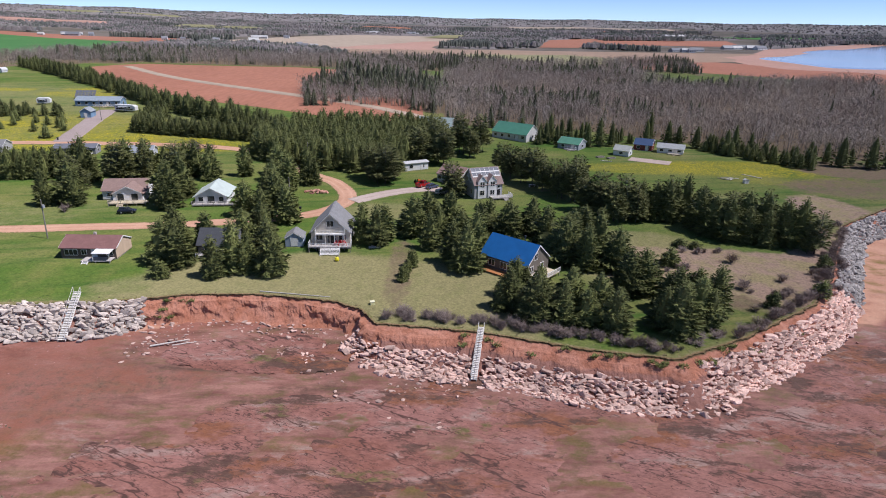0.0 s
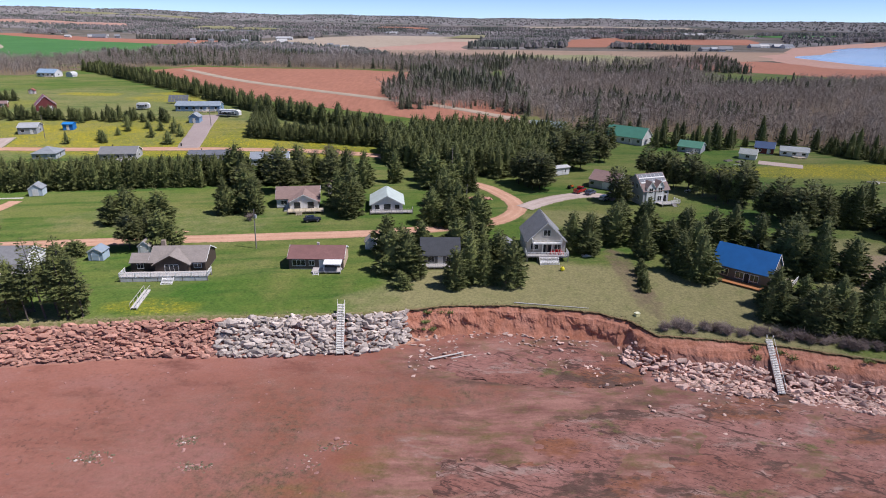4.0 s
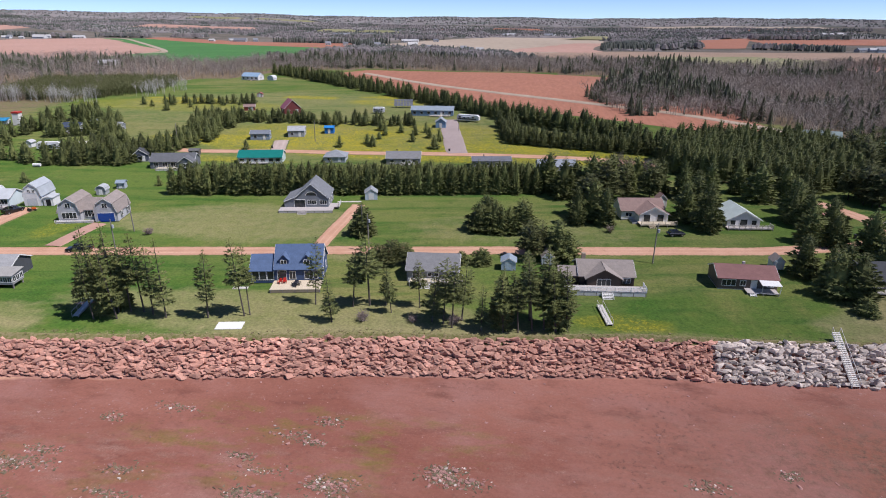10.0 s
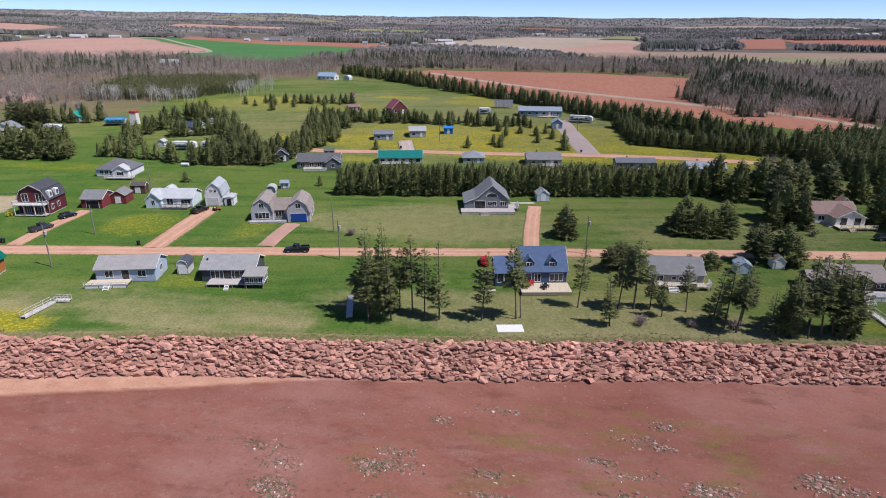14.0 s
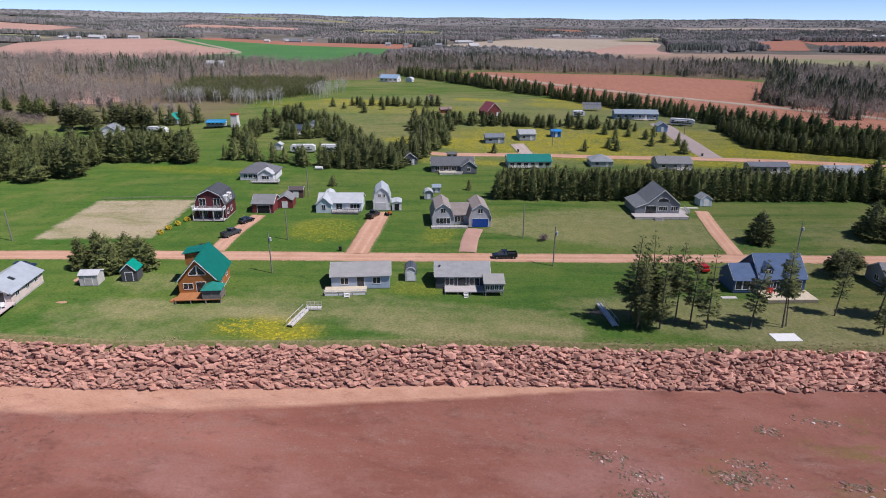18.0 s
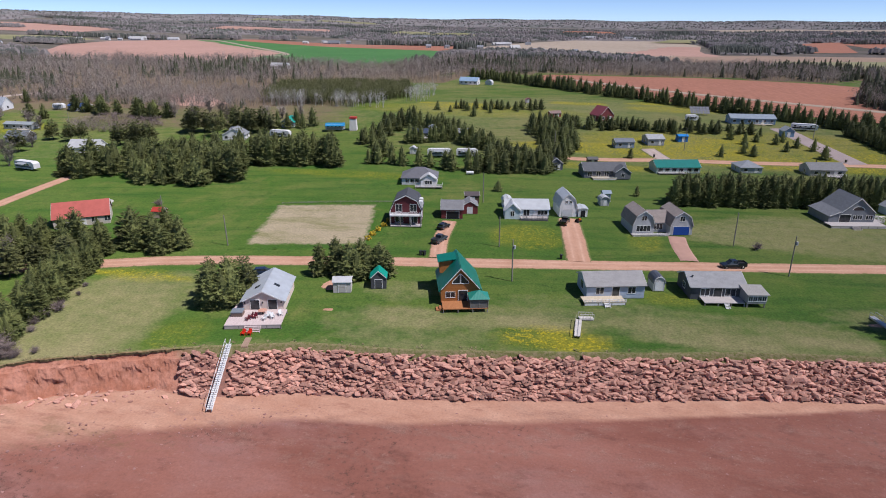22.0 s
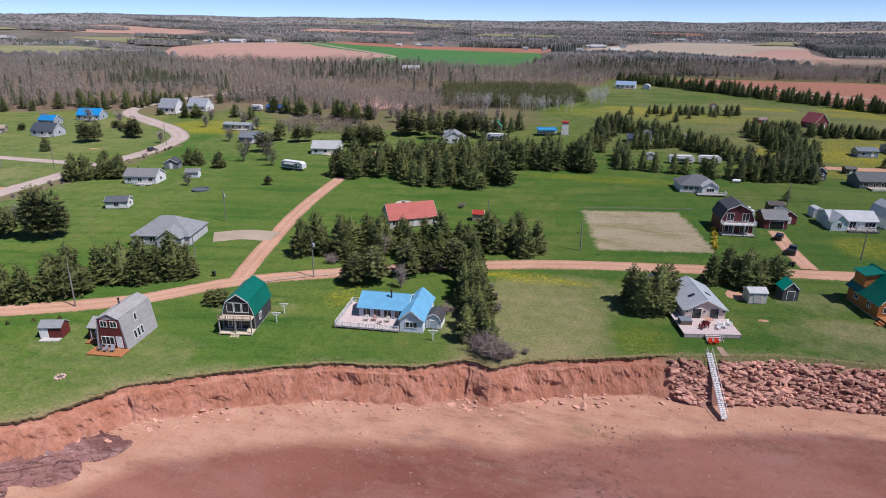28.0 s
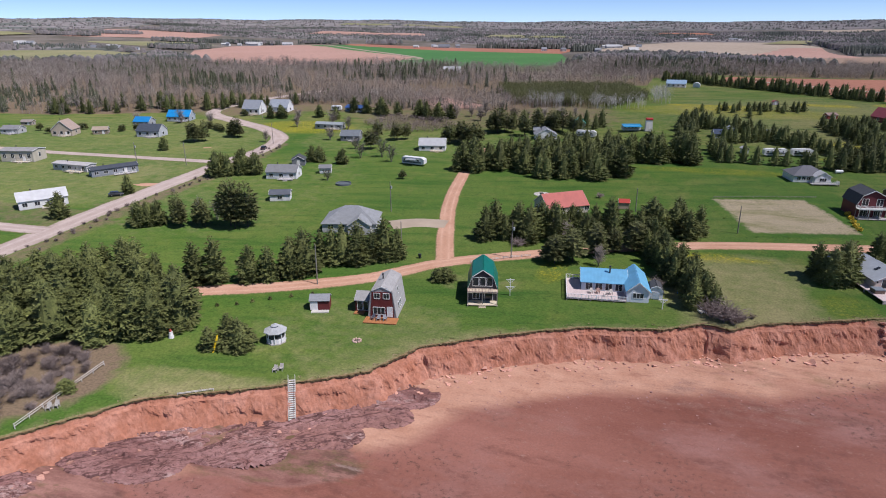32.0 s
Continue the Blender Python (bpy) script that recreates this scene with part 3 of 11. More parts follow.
DRY = [(-562, 121.6, 60, 45, 0.5), (-612.5, 192.3, 90, 60, 0.45), (-491.1, 121.3, 40, 60, 0.3), (-470.7, 216.6, 50, 40, 0.35), (-401.2, 206.2, 50, 40, 0.3), (-330, 286.8, 60, 40, 0.35), (-546.8, 129.6, 18, 9, 0.7), (-262, 83.4, 9, 3, 0.9), (-285, 81, 8, 4, 0.8), (-273, 81.7, 5, 3, 0.7), (-212, 87.2, 9, 3, 0.8), (-238, 86.7, 12, 4, 0.7), (-205, 140.6, 12, 6, 0.7), (-232, 84.5, 14, 4, 0.75), (-262, 85.5, 12, 5, 0.6), (-214, 90.3, 10, 5, 0.6), (-150, 128.9, 22, 5, 0.65), (-205, 144.9, 24, 10, 0.7), (-290, 92.7, 8, 5, 0.5), (-409.7, 39.5, 18, 7, 0.4), (-430, 8, 16, 5, 0.6), (-394.9, 59.7, 10, 5, 0.4),
       (-343, 69.1, 15, 19, 0.8), (-335, 82, 12, 10, 0.6), (-285, 77.9, 16, 8, 0.45), (-232, 88.6, 26, 7, 0.5), (-250, 91.2, 20, 7, 0.4), (-190, 148.7, 30, 16, 0.65),
       (-120, 152.2, 30, 12, 0.45), (-25, 113, 32, 14, 1.25), (3, 106, 20, 18, 1.15), (46, 140, 14, 7, 0.8), (-14, 160, 12, 8, 0.7), (-55, 108, 12, 5, 0.7), (55.2, 120.3, 25, 16, 1.0), (75, 115, 18, 12, 1.0),
       (-160, 98, 45, 9, 0.7), (-405, 28, 30, 12, 0.35), (-90, 162.8, 14, 8, 0.4), (-501.3, 96.2, 22, 18, 0.4), (90.2, 165.4, 40, 20, 0.4), (-239.9, 302.8, 110, 90, 0.5), (-130, 278.6, 40, 50, 0.45), (-421, 213.6, 60, 40, 0.3)]
YELLOW = [(106.5, 221, 34, 12, 1.0), (71.5, 218.5, 24, 8, 0.7), (-314, 341.7, 18, 5, 1.6), (-330, 342.2, 12, 4, 1.4), (-251, 365.6, 16, 7, 1.3), (-206, 377.6, 16, 7, 1.2), (-244, 248.2, 34, 8, 1.3), (-120, 252.2, 30, 6, 1.3), (-203, 267, 30, 8, 1.1), (-208, 251, 22, 8, 1.3),
          (-310, 329.3, 26, 8, 0.9), (-258, 78.1, 9, 4, 1.0), (-266, 131.3, 9, 9, 0.42), (-200, 247.6, 60, 12, 0.75), (-160, 236.8, 60, 9, 0.9), (-210, 264.6, 40, 20, 0.6),
          (-345, 88.1, 12, 2, 0.9), (-237, 135.6, 4, 8, 0.35), (-530.8, 239.1, 26, 14, 0.75), (-100, 239.8, 40, 9, 0.8), (-236, 100.1, 6, 3, 0.3), (-100, 103, 8, 3, 0.6),
          (-195, 354.9, 28, 14, 0.7), (-380, 70.2, 3, 6, 0.5), (-322, 65.5, 5, 6, 0.25), (-70.1, 318.3, 8, 14, 0.3), (-330.1, 183.1, 30, 5, 0.35), (120.8, 206.3, 22, 10, 0.4),
          (-250, 218.5, 40, 5, 0.6), (-222, 242.2, 30, 10, 0.6), (-180, 259.5, 70, 30, 0.55), (-110, 256.5, 40, 20, 0.5), (-310, 319.5, 60, 20, 0.4)]
BRUSH = [(150.9, 223.3, 22, 16, 0.8), (128.4, 196.5, 16, 10, 0.7), (62, 116, 22, 14, 0.75), (70, 112, 16, 10, 0.9), (92, 140, 9, 24, 0.8), (-455, 5, 12, 12, 0.9), (-470, -8, 20, 22, 0.9), (140.2, 195.2, 30, 14, 0.6), (-541.8, 71.1, 40, 12, 0.5), (-515.5, 121.5, 9, 60, 0.5),
         (-447.6, 284.2, 80, 34, 0.6), (-422.8, 308.9, 50, 34, 0.65), (-476.2, 355.1, 100, 60, 0.8), (-8, 120.3, 3, 20, 0.6), (-597.5, 298.3, 60, 40, 0.7), (-540.7, 308.6, 40, 30, 0.7)]

# outlines of the woods
WOODS_EAST = [(1.9, 296.5), (30.7, 291.4), (62.3, 300.5), (115.2, 265.1), (161.4, 238.1), (230.7, 250.8), (422.3, 331.8), (445.5, 559.3), (342, 580.1), (207.3, 518), (155.5, 714.9), (20.4, 651.8), (-0, 552.4), (1.9, 411.6)]
WOODS_COPSE = [(-88, 402), (-70.1, 322.7), (-26, 335), (-0.1, 322.4), (1.9, 421.3), (-20, 495.7), (-59.9, 461.4)]
WOODS_NORTH = [(-454, 658.7), (-340, 542.1), (-276, 607.9), (-138, 611.7), (-40.1, 569.3), (20.5, 663.2), (155.5, 725.3), (269.6, 663.2), (342.2, 912.1), (124.5, 849.7), (-100, 815.7), (-300, 791.2), (-420.7, 869.3)]
WOODS_WEST = [(-797.4, 238.3), (-706.1, 242.8), (-660.1, 254.3), (-628.2, 264.7), (-587.2, 289.1), (-556.3, 298.3), (-526.2, 320.4), (-521.7, 392.6), (-440.1, 417.7), (-350, 472.6), (-345, 538.9), (-453.6, 646.3), (-632.9, 740.2), (-886.3, 739.9), (-1186.2, 591.2), (-1174.3, 298.2)]
WOODS_MARSH = [(-586.1, 308.7), (-488.7, 290), (-432.5, 297.6), (-396, 325.9), (-413.7, 394.9), (-521.7, 383.4)]
WOODS_YOUNG = [(-418.4, 309.5), (-395.7, 299.5), (-350, 362.1), (-359.5, 391.3), (-381.6, 412.1), (-449, 390.2)]
xs, ys = spread(-4700, 4700, -560, 170, 2.0), spread(-900, 4700, -80, 330, 2.0)
gx, gy, q, rim = sheet(xs, ys, LAND, 1.05, COAST)
me = array_mesh("ground", np.stack([gx, gy, land_z(gx, gy)], 1), q, GRASS)
weights(me, "dry", blobs(gx, gy, DRY) + 0.55 * np.exp(-nearest(gx, gy, COAST)[0] / 2.5))
weights(me, "yellow", blobs(gx, gy, YELLOW))
litter = np.zeros(len(gx))
for poly in (WOODS_EAST, WOODS_COPSE, WOODS_NORTH, WOODS_WEST, WOODS_MARSH):
    litter = np.maximum(litter, 0.85 * inside(gx, gy, poly))
verge = 0.65 * ease(1.6 - nearest(gx, gy, [(-520.6, 194.3), (-512.5, 149.8), (-511.4, 97.3), (-506.9, 40.5)])[0] / 4.5)
weights(me, "brush", np.maximum(np.maximum(blobs(gx, gy, BRUSH), litter), verge))
weights(me, "heath", blobs(gx, gy, [(60, 122, 24, 12, 1.3), (74, 118, 18, 14, 1.3), (90, 138, 9, 18, 1.0), (48, 130, 12, 6, 1.0), (112, 168, 10, 18, 0.8)]))
weights(me, "dull", np.maximum(0.1 + 0.9 * ease((gx + 235) / 80), 1.3 * ease((gy - 205) / 50)) * np.clip(1 - blobs(gx, gy, [(-78, 109, 22, 9, 1.2), (-62, 168, 16, 9, 1.1), (-110, 104, 20, 7, 0.8), (-64, 112, 12, 8, 1.0)]), 0, 1))
# Grey-brown weight grows from 700 to 1100 m out.
weights(me, "far_brown", ease((np.hypot(gx + 150, gy) - 700) / 400))
me.shade_smooth()
tagged(new("ground", me), "mown green coastal grassland with dry and dandelion patches", "ground", kind="structure")

# the tidal flat, from the foot of the bank out under the eye
SEA = [(-900, -280)] + [(x + (3 if x > 60 else 0), y + 4) for x, y in COAST] + [(430, 296), (430, -300), (-900, -420)]
xs, ys = spread(-900, 430, -470, 150, 1.3), spread(-420, 300, 0, 110, 1.3)
gx, gy, q, rim = sheet(xs, ys, SEA, 0.1)
d = nearest(gx, gy, COAST)[0]
led = np.maximum(blobs(gx, gy, [(20, 60, 75, 34, 1.0), (90, 75, 60, 30, 1.0), (-28, 93, 30, 8, 0.7), (-415, 3, 16, 6, 1.0), (-438, -14, 14, 7, 0.9), (-335, 45, 26, 4, 0.4)]), 0)
flat = 1 - led
crag = np.floor((np.sin(gx * 0.31 + 2 * np.sin(gy * 0.13)) + np.sin(gy * 0.47 + 1.3 * np.sin(gx * 0.17))) * 2.2) * 0.09 + 0.06 * np.sin(gx * 2.1 + gy) * np.sin(gy * 1.7)
me = array_mesh("tidal_flat", np.stack([gx, gy, shore_z(gx, gy) + led * crag], 1), q, SHORE)
strip = np.interp(gx, [-460, -400, -340, -320, -250, -205, -190, -60, -40, 0, 60, 100, 140], [9, 14, 13, 9, 5, 2.5, 2, 2, 0, 0, 0, 6, 12])
weights(me, "sand", ease((np.interp(gx, [-345, -325, -225, -195, -60, -45, 60, 90], [3, 7.5, 7.5, 5.0, 5.0, 3, 8, 8]) + strip - d) / np.maximum(strip * 0.6, 0.8)) * (1 - 0.8 * led))
weights(me, "ledge", led)
weights(me, "mud", 1.0 * ease((gx + 115) / 55) * ease((d - 7) / 18))
weights(me, "gravel", blobs(gx, gy, [(-285, 51, 32, 6, 0.65), (-240, 60, 30, 6, 0.6), (-200, 66, 24, 6, 0.6), (-215, 50, 20, 6, 0.5), (-160, 60, 26, 7, 0.7), (-345, 36, 22, 5, 0.8), (-385, 22, 16, 4, 0.5), (-110, 70, 40, 12, 0.35), (-60, 82, 30, 10, 0.35), (110, 110, 20, 20, 0.7)]))
weights(me, "algae", blobs(gx, gy, [(-150, 68, 22, 9, 1.0), (-128, 72, 10, 5, 0.8), (-30, 60, 40, 16, 0.5), (-175, 60, 14, 5, 0.6), (30, 62, 30, 16, 0.6), (108, 128, 14, 22, 1.0)]))
me.shade_smooth()
tagged(new("tidal_flat", me), "wet red sand and sandstone tidal flat", "beach", kind="structure")


# ---- bank and bluff along the coast ----
def along(line, step):
    """Points at even steps along a polyline, with the seaward side at right angles."""
    out = []
    for (a, b), (c, d) in zip(line, line[1:]):
        n = max(1, round(math.hypot(c - a, d - b) / step))
        out += [(a + (c - a) * k / n, b + (d - b) * k / n) for k in range(n)]
    out.append(line[-1])
    p = np.array(out)
    t = np.gradient(p, axis=0)
    for _ in range(4):
        t[1:-1] = (t[:-2] + 2 * t[1:-1] + t[2:]) / 4
    t /= np.linalg.norm(t, axis=1)[:, None]
    return p, np.stack([t[:, 1], -t[:, 0]], 1)


RUN = ([-470, -410, -398, -322, -316, -60, -54, -12, -8, 10, 40, 60, 95, 130], [3.0, 3.2, 3.0, 3.0, 6.2, 6.2, 3.4, 3.4, 6.5, 6.5, 6.5, 5.8, 5, 5])
SOIL = ([-320, -316, -60, -56], [1, 0, 0, 1])
cp, cn = along(COAST, 0.3)
run = np.interp(cp[:, 0], *RUN)
soil = np.interp(cp[:, 0], *SOIL)
steps = [(-1.6, 1.0, -0.12), (-0.25, 1.0, 0.04), (0.1, 1.0, 0.0), (0.102, 0.93, 0), (0.11, 0.9, 0), (0.15, 0.87, 0)] + [(0.2 + 0.8 * k / 17, float(np.interp(0.2 + 0.8 * k / 17, [0.2, 0.28, 0.44, 0.6, 0.76, 0.92, 1.0], [0.84, 0.78, 0.6, 0.4, 0.21, 0.06, 0.0])), 0) for k in range(18)] + [(1.35, -0.12, 0)]
rows, turfs = [], []
arc = np.arange(len(cp)) * 0.3
lip = np.array([0.7 * noise.noise((a * 0.35, 3.1, 0)) + 0.45 * noise.noise((a * 1.3, 7.7, 0)) + 0.35 * noise.noise((a * 3.1, 5.7, 0)) for a in arc])
cut = np.array([noise.noise((a * 0.55, 0.2, 0)) for a in arc])
for off, up, extra in steps:
    if off > 0.105:
        rough = np.array([0.7 * noise.noise((a * 0.22, 1.5, up * 2.2)) - 0.22 * abs(noise.noise((a * 0.5 + 0.6 * up, 9.5, up * 2.6))) + 0.1 + 0.34 * noise.noise((a * 0.9, 2.5, up * 4.5)) + 0.2 * noise.noise((a * 3.2, 4.5, up * 9)) for a in arc])
        o = off * run * (1 + 0.25 * cut * soil) + soil * (rough * (0.35 + 0.85 * np.sin(np.pi * min(1, off))) - 0.4 * (up > .8)) + (0.3 * lip * soil if up > .8 else 0)
    elif off > 0:
        o = off + lip * 0.75 * soil
    else:
        o = np.full(len(cp), off)
    p = cp + cn * o[:, None]
    hi, lo = land_z(cp[:, 0], cp[:, 1]), shore_z(p[:, 0], p[:, 1]) + 0.1
    ups = soil * up + (1 - soil) * (np.interp(o, [0.1, 1.24], [1.0, 0.84]) if up > 0.84 else up)
    z = lo + (hi - lo) * ups + extra if off > 0 else hi + extra
    rows.append(np.stack([p[:, 0], p[:, 1], np.broadcast_to(z, (len(cp),))], 1))
    turfs.append(np.full(len(cp), 1.0 if 0 < off < 0.105 else 0.0))
n = len(cp)
v = np.concatenate(rows)
idx = np.arange(n * len(steps)).reshape(len(steps), n)
q = np.stack([idx[:-1, :-1], idx[1:, :-1], idx[1:, 1:], idx[:-1, 1:]], -1).reshape(-1, 4)
me = array_mesh("coastal_bluff", v, q, BANK)
weights(me, "turf", np.concatenate(turfs))
bed = np.concatenate([np.maximum(1 - soil, (cp[:, 0] > -9) * (up < 0.55)) if up < 0.92 else 0 * soil for off, up, extra in steps])
weights(me, "bed", bed)
weights(me, "lawn", np.concatenate([np.maximum(1 - soil, 1.0 * (off < 0.05)) if up > 0.79 else 0 * soil for off, up, extra in steps]))
tagged(new("coastal_bluff", me), "eroding bluff of bare red clay with a turf lip", "bluff", kind="structure")


# ---- roads, drives and fields ----
def glide(pts, step=2.0):
    """A smooth line through a few points."""
    p = [Vector((*a, 0)) for a in pts]
    p = [2 * p[0] - p[1]] + p + [2 * p[-1] - p[-2]]
    out = []
    for a, b, c, d in zip(p, p[1:], p[2:], p[3:]):
        n = max(1, int((c - b).length / step))
        for k in range(n):
            u = k / n
            out.append(0.5 * ((2 * b) + (c - a) * u + (2 * a - 5 * b + 4 * c - d) * u * u + (3 * b - a - 3 * c + d) * u ** 3))
    out.append(p[-2])
    return np.array([(v.x, v.y) for v in out])


def track_material(name, a, b, worn):
    """Packed earth: two paler wheel tracks, loose edges, grass creeping in from the sides."""
    m, t, p = nodes_of(name, 0.95, 0.0, 0.2)
    fine = noised(t, 2.2, 7, rough=0.7)
    c = mixed(t, ramped(t, noised(t, 0.1, 5), 0.36, 0.64), a, b)
    c = mixed(t, ramped(t, noised(t, 0.5, 6, rough=0.7), 0.52, 0.72), c, tuple(v * 0.84 for v in a))
    wheel = t.nodes.new("ShaderNodeMath")
    wheel.operation = 'MULTIPLY'
    t.links.new(attr(t, "wheel"), wheel.inputs[0])
    t.links.new(ramped(t, noised(t, 0.25, 5), 0.3, 0.6), wheel.inputs[1])
    c = mixed(t, wheel.outputs[0], c, worn)
    c = mixed(t, ramped(t, fine, 0.3, 0.7), mixed(t, 1.0, c, (0.86, 0.85, 0.84), 'MULTIPLY'), mixed(t, 1.0, c, (1.08, 1.08, 1.08), 'MULTIPLY'))
    e = t.nodes.new("ShaderNodeMath")
    e.operation = 'ADD'
    t.links.new(attr(t, "verge"), e.inputs[0])
    t.links.new(noised(t, 0.9, 7, rough=0.75), e.inputs[1])
    c = mixed(t, ramped(t, e.outputs[0], 1.0, 1.25), c, mixed(t, ramped(t, fine, 0.35, 0.65), (0.075, 0.115, 0.03), (0.17, 0.18, 0.06)))
    t.links.new(c, p.inputs["Base Color"])
    bumped(t, p, fine, 0.35, 0.05)
    return m


ROAD = track_material("red_earth_road", (0.46, 0.255, 0.165), (0.55, 0.325, 0.225), (0.6, 0.38, 0.275))
GRAVEL = track_material("pinkish_gravel", (0.4, 0.315, 0.275), (0.48, 0.39, 0.345), (0.53, 0.44, 0.395))


def strip_road(name, pts, width, material, label, lift=0.07, category="road"):
    c = glide(pts, 1.2)
    t = np.gradient(c, axis=0)
    t /= np.linalg.norm(t, axis=1)[:, None]
    nrm = np.stack([-t[:, 1], t[:, 0]], 1)
    far = np.concatenate([[0], np.cumsum(np.hypot(*np.diff(c, axis=0).T))])
    rows, wheel, verge = [], [], []
    for k in (-1.3, -1.12, -1.0, -.82, -.62, -.45, -.28, 0, .28, .45, .62, .82, 1.0, 1.12, 1.3):
        side = 9.1 if k < 0 else 2.3
        wob = np.array([.09 * noise.noise((a * .11, side, 0)) + .05 * noise.noise((a * .6, side, 4)) for a in far])
        p = c + nrm * (width / 2 * k * (1 + wob))[:, None]
        rows.append(np.stack([p[:, 0], p[:, 1], land_z(p[:, 0], p[:, 1]) + (lift + 0.05 * (1 - k * k) if abs(k) <= 1 else lift * .6 if abs(k) < 1.2 else -0.06)], 1))
        wheel.append(np.full(len(c), math.exp(-((abs(k) - .45) / .16) ** 2)))
        verge.append(np.full(len(c), float(np.interp(abs(k), [0, .62, .82, 1.0, 1.12, 1.3], [.28 if width < 6 else .1, .1, .35, .55, .8, 1.0]))))
    n, m = len(c), len(rows)
    idx = np.arange(m * n).reshape(m, n)
    q = np.stack([idx[:-1, :-1], idx[:-1, 1:], idx[1:, 1:], idx[1:, :-1]], -1).reshape(-1, 4)
    me = array_mesh(name, np.concatenate(rows), q, material)
    weights(me, "wheel", np.concatenate(wheel))
    weights(me, "verge", np.concatenate(verge))
    me.shade_smooth()
    return tagged(new(name, me), label, category, kind="structure")


strip_road("road_shore", [(-520, -12), (-480, 22), (-453, 39), (-434.9, 46.8), (-418.9, 56.3), (-405.5, 69), (-387.1, 79.5), (-368.2, 88.2), (-341, 97.3), (-304, 105.1), (-271, 111.2), (-236, 117.8), (-198, 124.7), (-168, 129.9), (-134, 135.4), (-109, 139), (-84, 142.7), (-62, 146.2), (-37, 154.3), (-27.5, 164.5), (-27, 175.5), (-33, 189.6), (-43, 200.7), (-60, 224.7), (-80, 236), (-110, 239.9), (-150, 239.5), (-188, 236.2), (-216, 234.4), (-240.1, 230.4), (-256, 228.9), (-266.9, 235.5)], 5.0, ROAD, "red earth lane through the cottages")
strip_road("road_field", [(-405.5, 71), (-411.3, 92.8), (-417.8, 121.9), (-422, 152.7), (-424.9, 182.8), (-426.9, 207.9)], 4.2, ROAD, "red earth track running inland over grass", 0.05)
strip_road("road_west", [(-505, -40), (-512, 30), (-514.3, 63.9), (-517.5, 100.3), (-520.5, 147.8), (-521, 182.1), (-529.6, 210.4), (-548.4, 229.6), (-572.4, 243.6), (-600.6, 259.6), (-608.7, 275.7), (-603.9, 298.3), (-585, 374.7)], 8.0, GRAVEL, "wide pale gravel road with a bend", 0.06)
strip_road("road_side", [(-703.3, 158), (-615.5, 151.9), (-562, 151.9), (-523.6, 151.8)], 5.0, GRAVEL, "pale gravel side road", 0.11)
strip_road("road_stub", [(-562.1, 61.1), (-516.3, 62.4)], 5.5, GRAVEL, "short gravel turning off the road", 0.11)
for pts, w, mt, lab in (
        ([(-166.5, 132.3), (-166.8, 149.5), (-166.6, 167.8)], 3.6, ROAD, "red earth drive to a grey house"),
        ([(-228.4, 122.5), (-228.9, 132.9), (-228.6, 139.9)], 3.4, FIELD_PINK, "pinkish gravel drive to a blue garage door"),
        ([(-253.5, 116.5), (-254.6, 132.5), (-256, 148.7)], 5.0, ROAD, "red earth drive to a white barn"),
        ([(-285.5, 111.4), (-287.1, 123.9), (-287.6, 138.6)], 3.6, ROAD, "worn earth drive beside a maroon house"),
        ([(-147, 240.7), (-153, 270.3), (-159, 300.6)], 7.0, ASPHALT, "wide grey paved drive across a yellow meadow"),
        ([(-219, 235.5), (-223.6, 251.2)], 5.5, GRAVEL, "pale gravel drive to two cabins"),
        ([(-24.5, 168.9), (-16, 177.3), (-8, 182.4), (-2, 183.5), (4.2, 179.7)], 5.5, GRAVEL, "pale gravel drive to a dormered house"),
        ([(-412.4, 97.5), (-420.4, 96.8), (-427.3, 92.6)], 6.0, FIELD_TAN, "pale gravel drive to a hip-roofed house")):
    strip_road("driveway", pts, w, mt, lab, 0.13, "driveway")


def field(name, poly, cell, material, label, lift=0.12, category="field", ragged=0.0):
    px, py = [p[0] for p in poly], [p[1] for p in poly]
    gx, gy, q, rim = sheet(np.arange(min(px), max(px) + cell, cell), np.arange(min(py), max(py) + cell, cell), poly, cell * 0.7)
    if ragged:
        k = np.where(rim, 1 - ragged * (0.5 + 0.5 * np.sin(gx * 1.1 + np.sin(gy * 2.3)) * np.sin(gy * 0.9 + 1)), 1)
        gx, gy = gx.mean() + (gx - gx.mean()) * k, gy.mean() + (gy - gy.mean()) * k
    me = array_mesh(name, np.stack([gx, gy, land_z(gx, gy) + np.where(rim, lift * 0.3, lift)], 1), q, material)
    return tagged(new(name, me), label, category, kind="structure")


PLOT = [(-338, 142), (-311.4, 148.4), (-304.5, 116), (-332, 110)]
gx, gy, q, rim = sheet(np.arange(-344, -297, 0.8), np.arange(101, 160, 0.8), [(-342, 146.5), (-308.6, 153.5), (-300, 112.6), (-335.4, 105.4)], 0.5)
deep = np.where(inside(gx, gy, PLOT), 1, -1) * nearest(gx, gy, PLOT + PLOT[:1])[0]
me = array_mesh("garden_plot", np.stack([gx, gy, land_z(gx, gy) + np.where(rim, 0.0, 0.06)], 1), q, GRASS)
weights(me, "tilled", 0.5 + deep / 4.0)
me.shade_smooth()
tagged(new("garden_plot", me), "bare brown tilled garden plot in the grass", "garden plot", kind="structure")
field("clearing", [(-479.2, 302.7), (-512.6, 351.7), (-489.8, 360.1), (-444.9, 310.8), (-448.6, 298.4)], 6, FIELD_PINK, "bare pinkish clearing in the woods", 0.15, "clearing", 0.2)
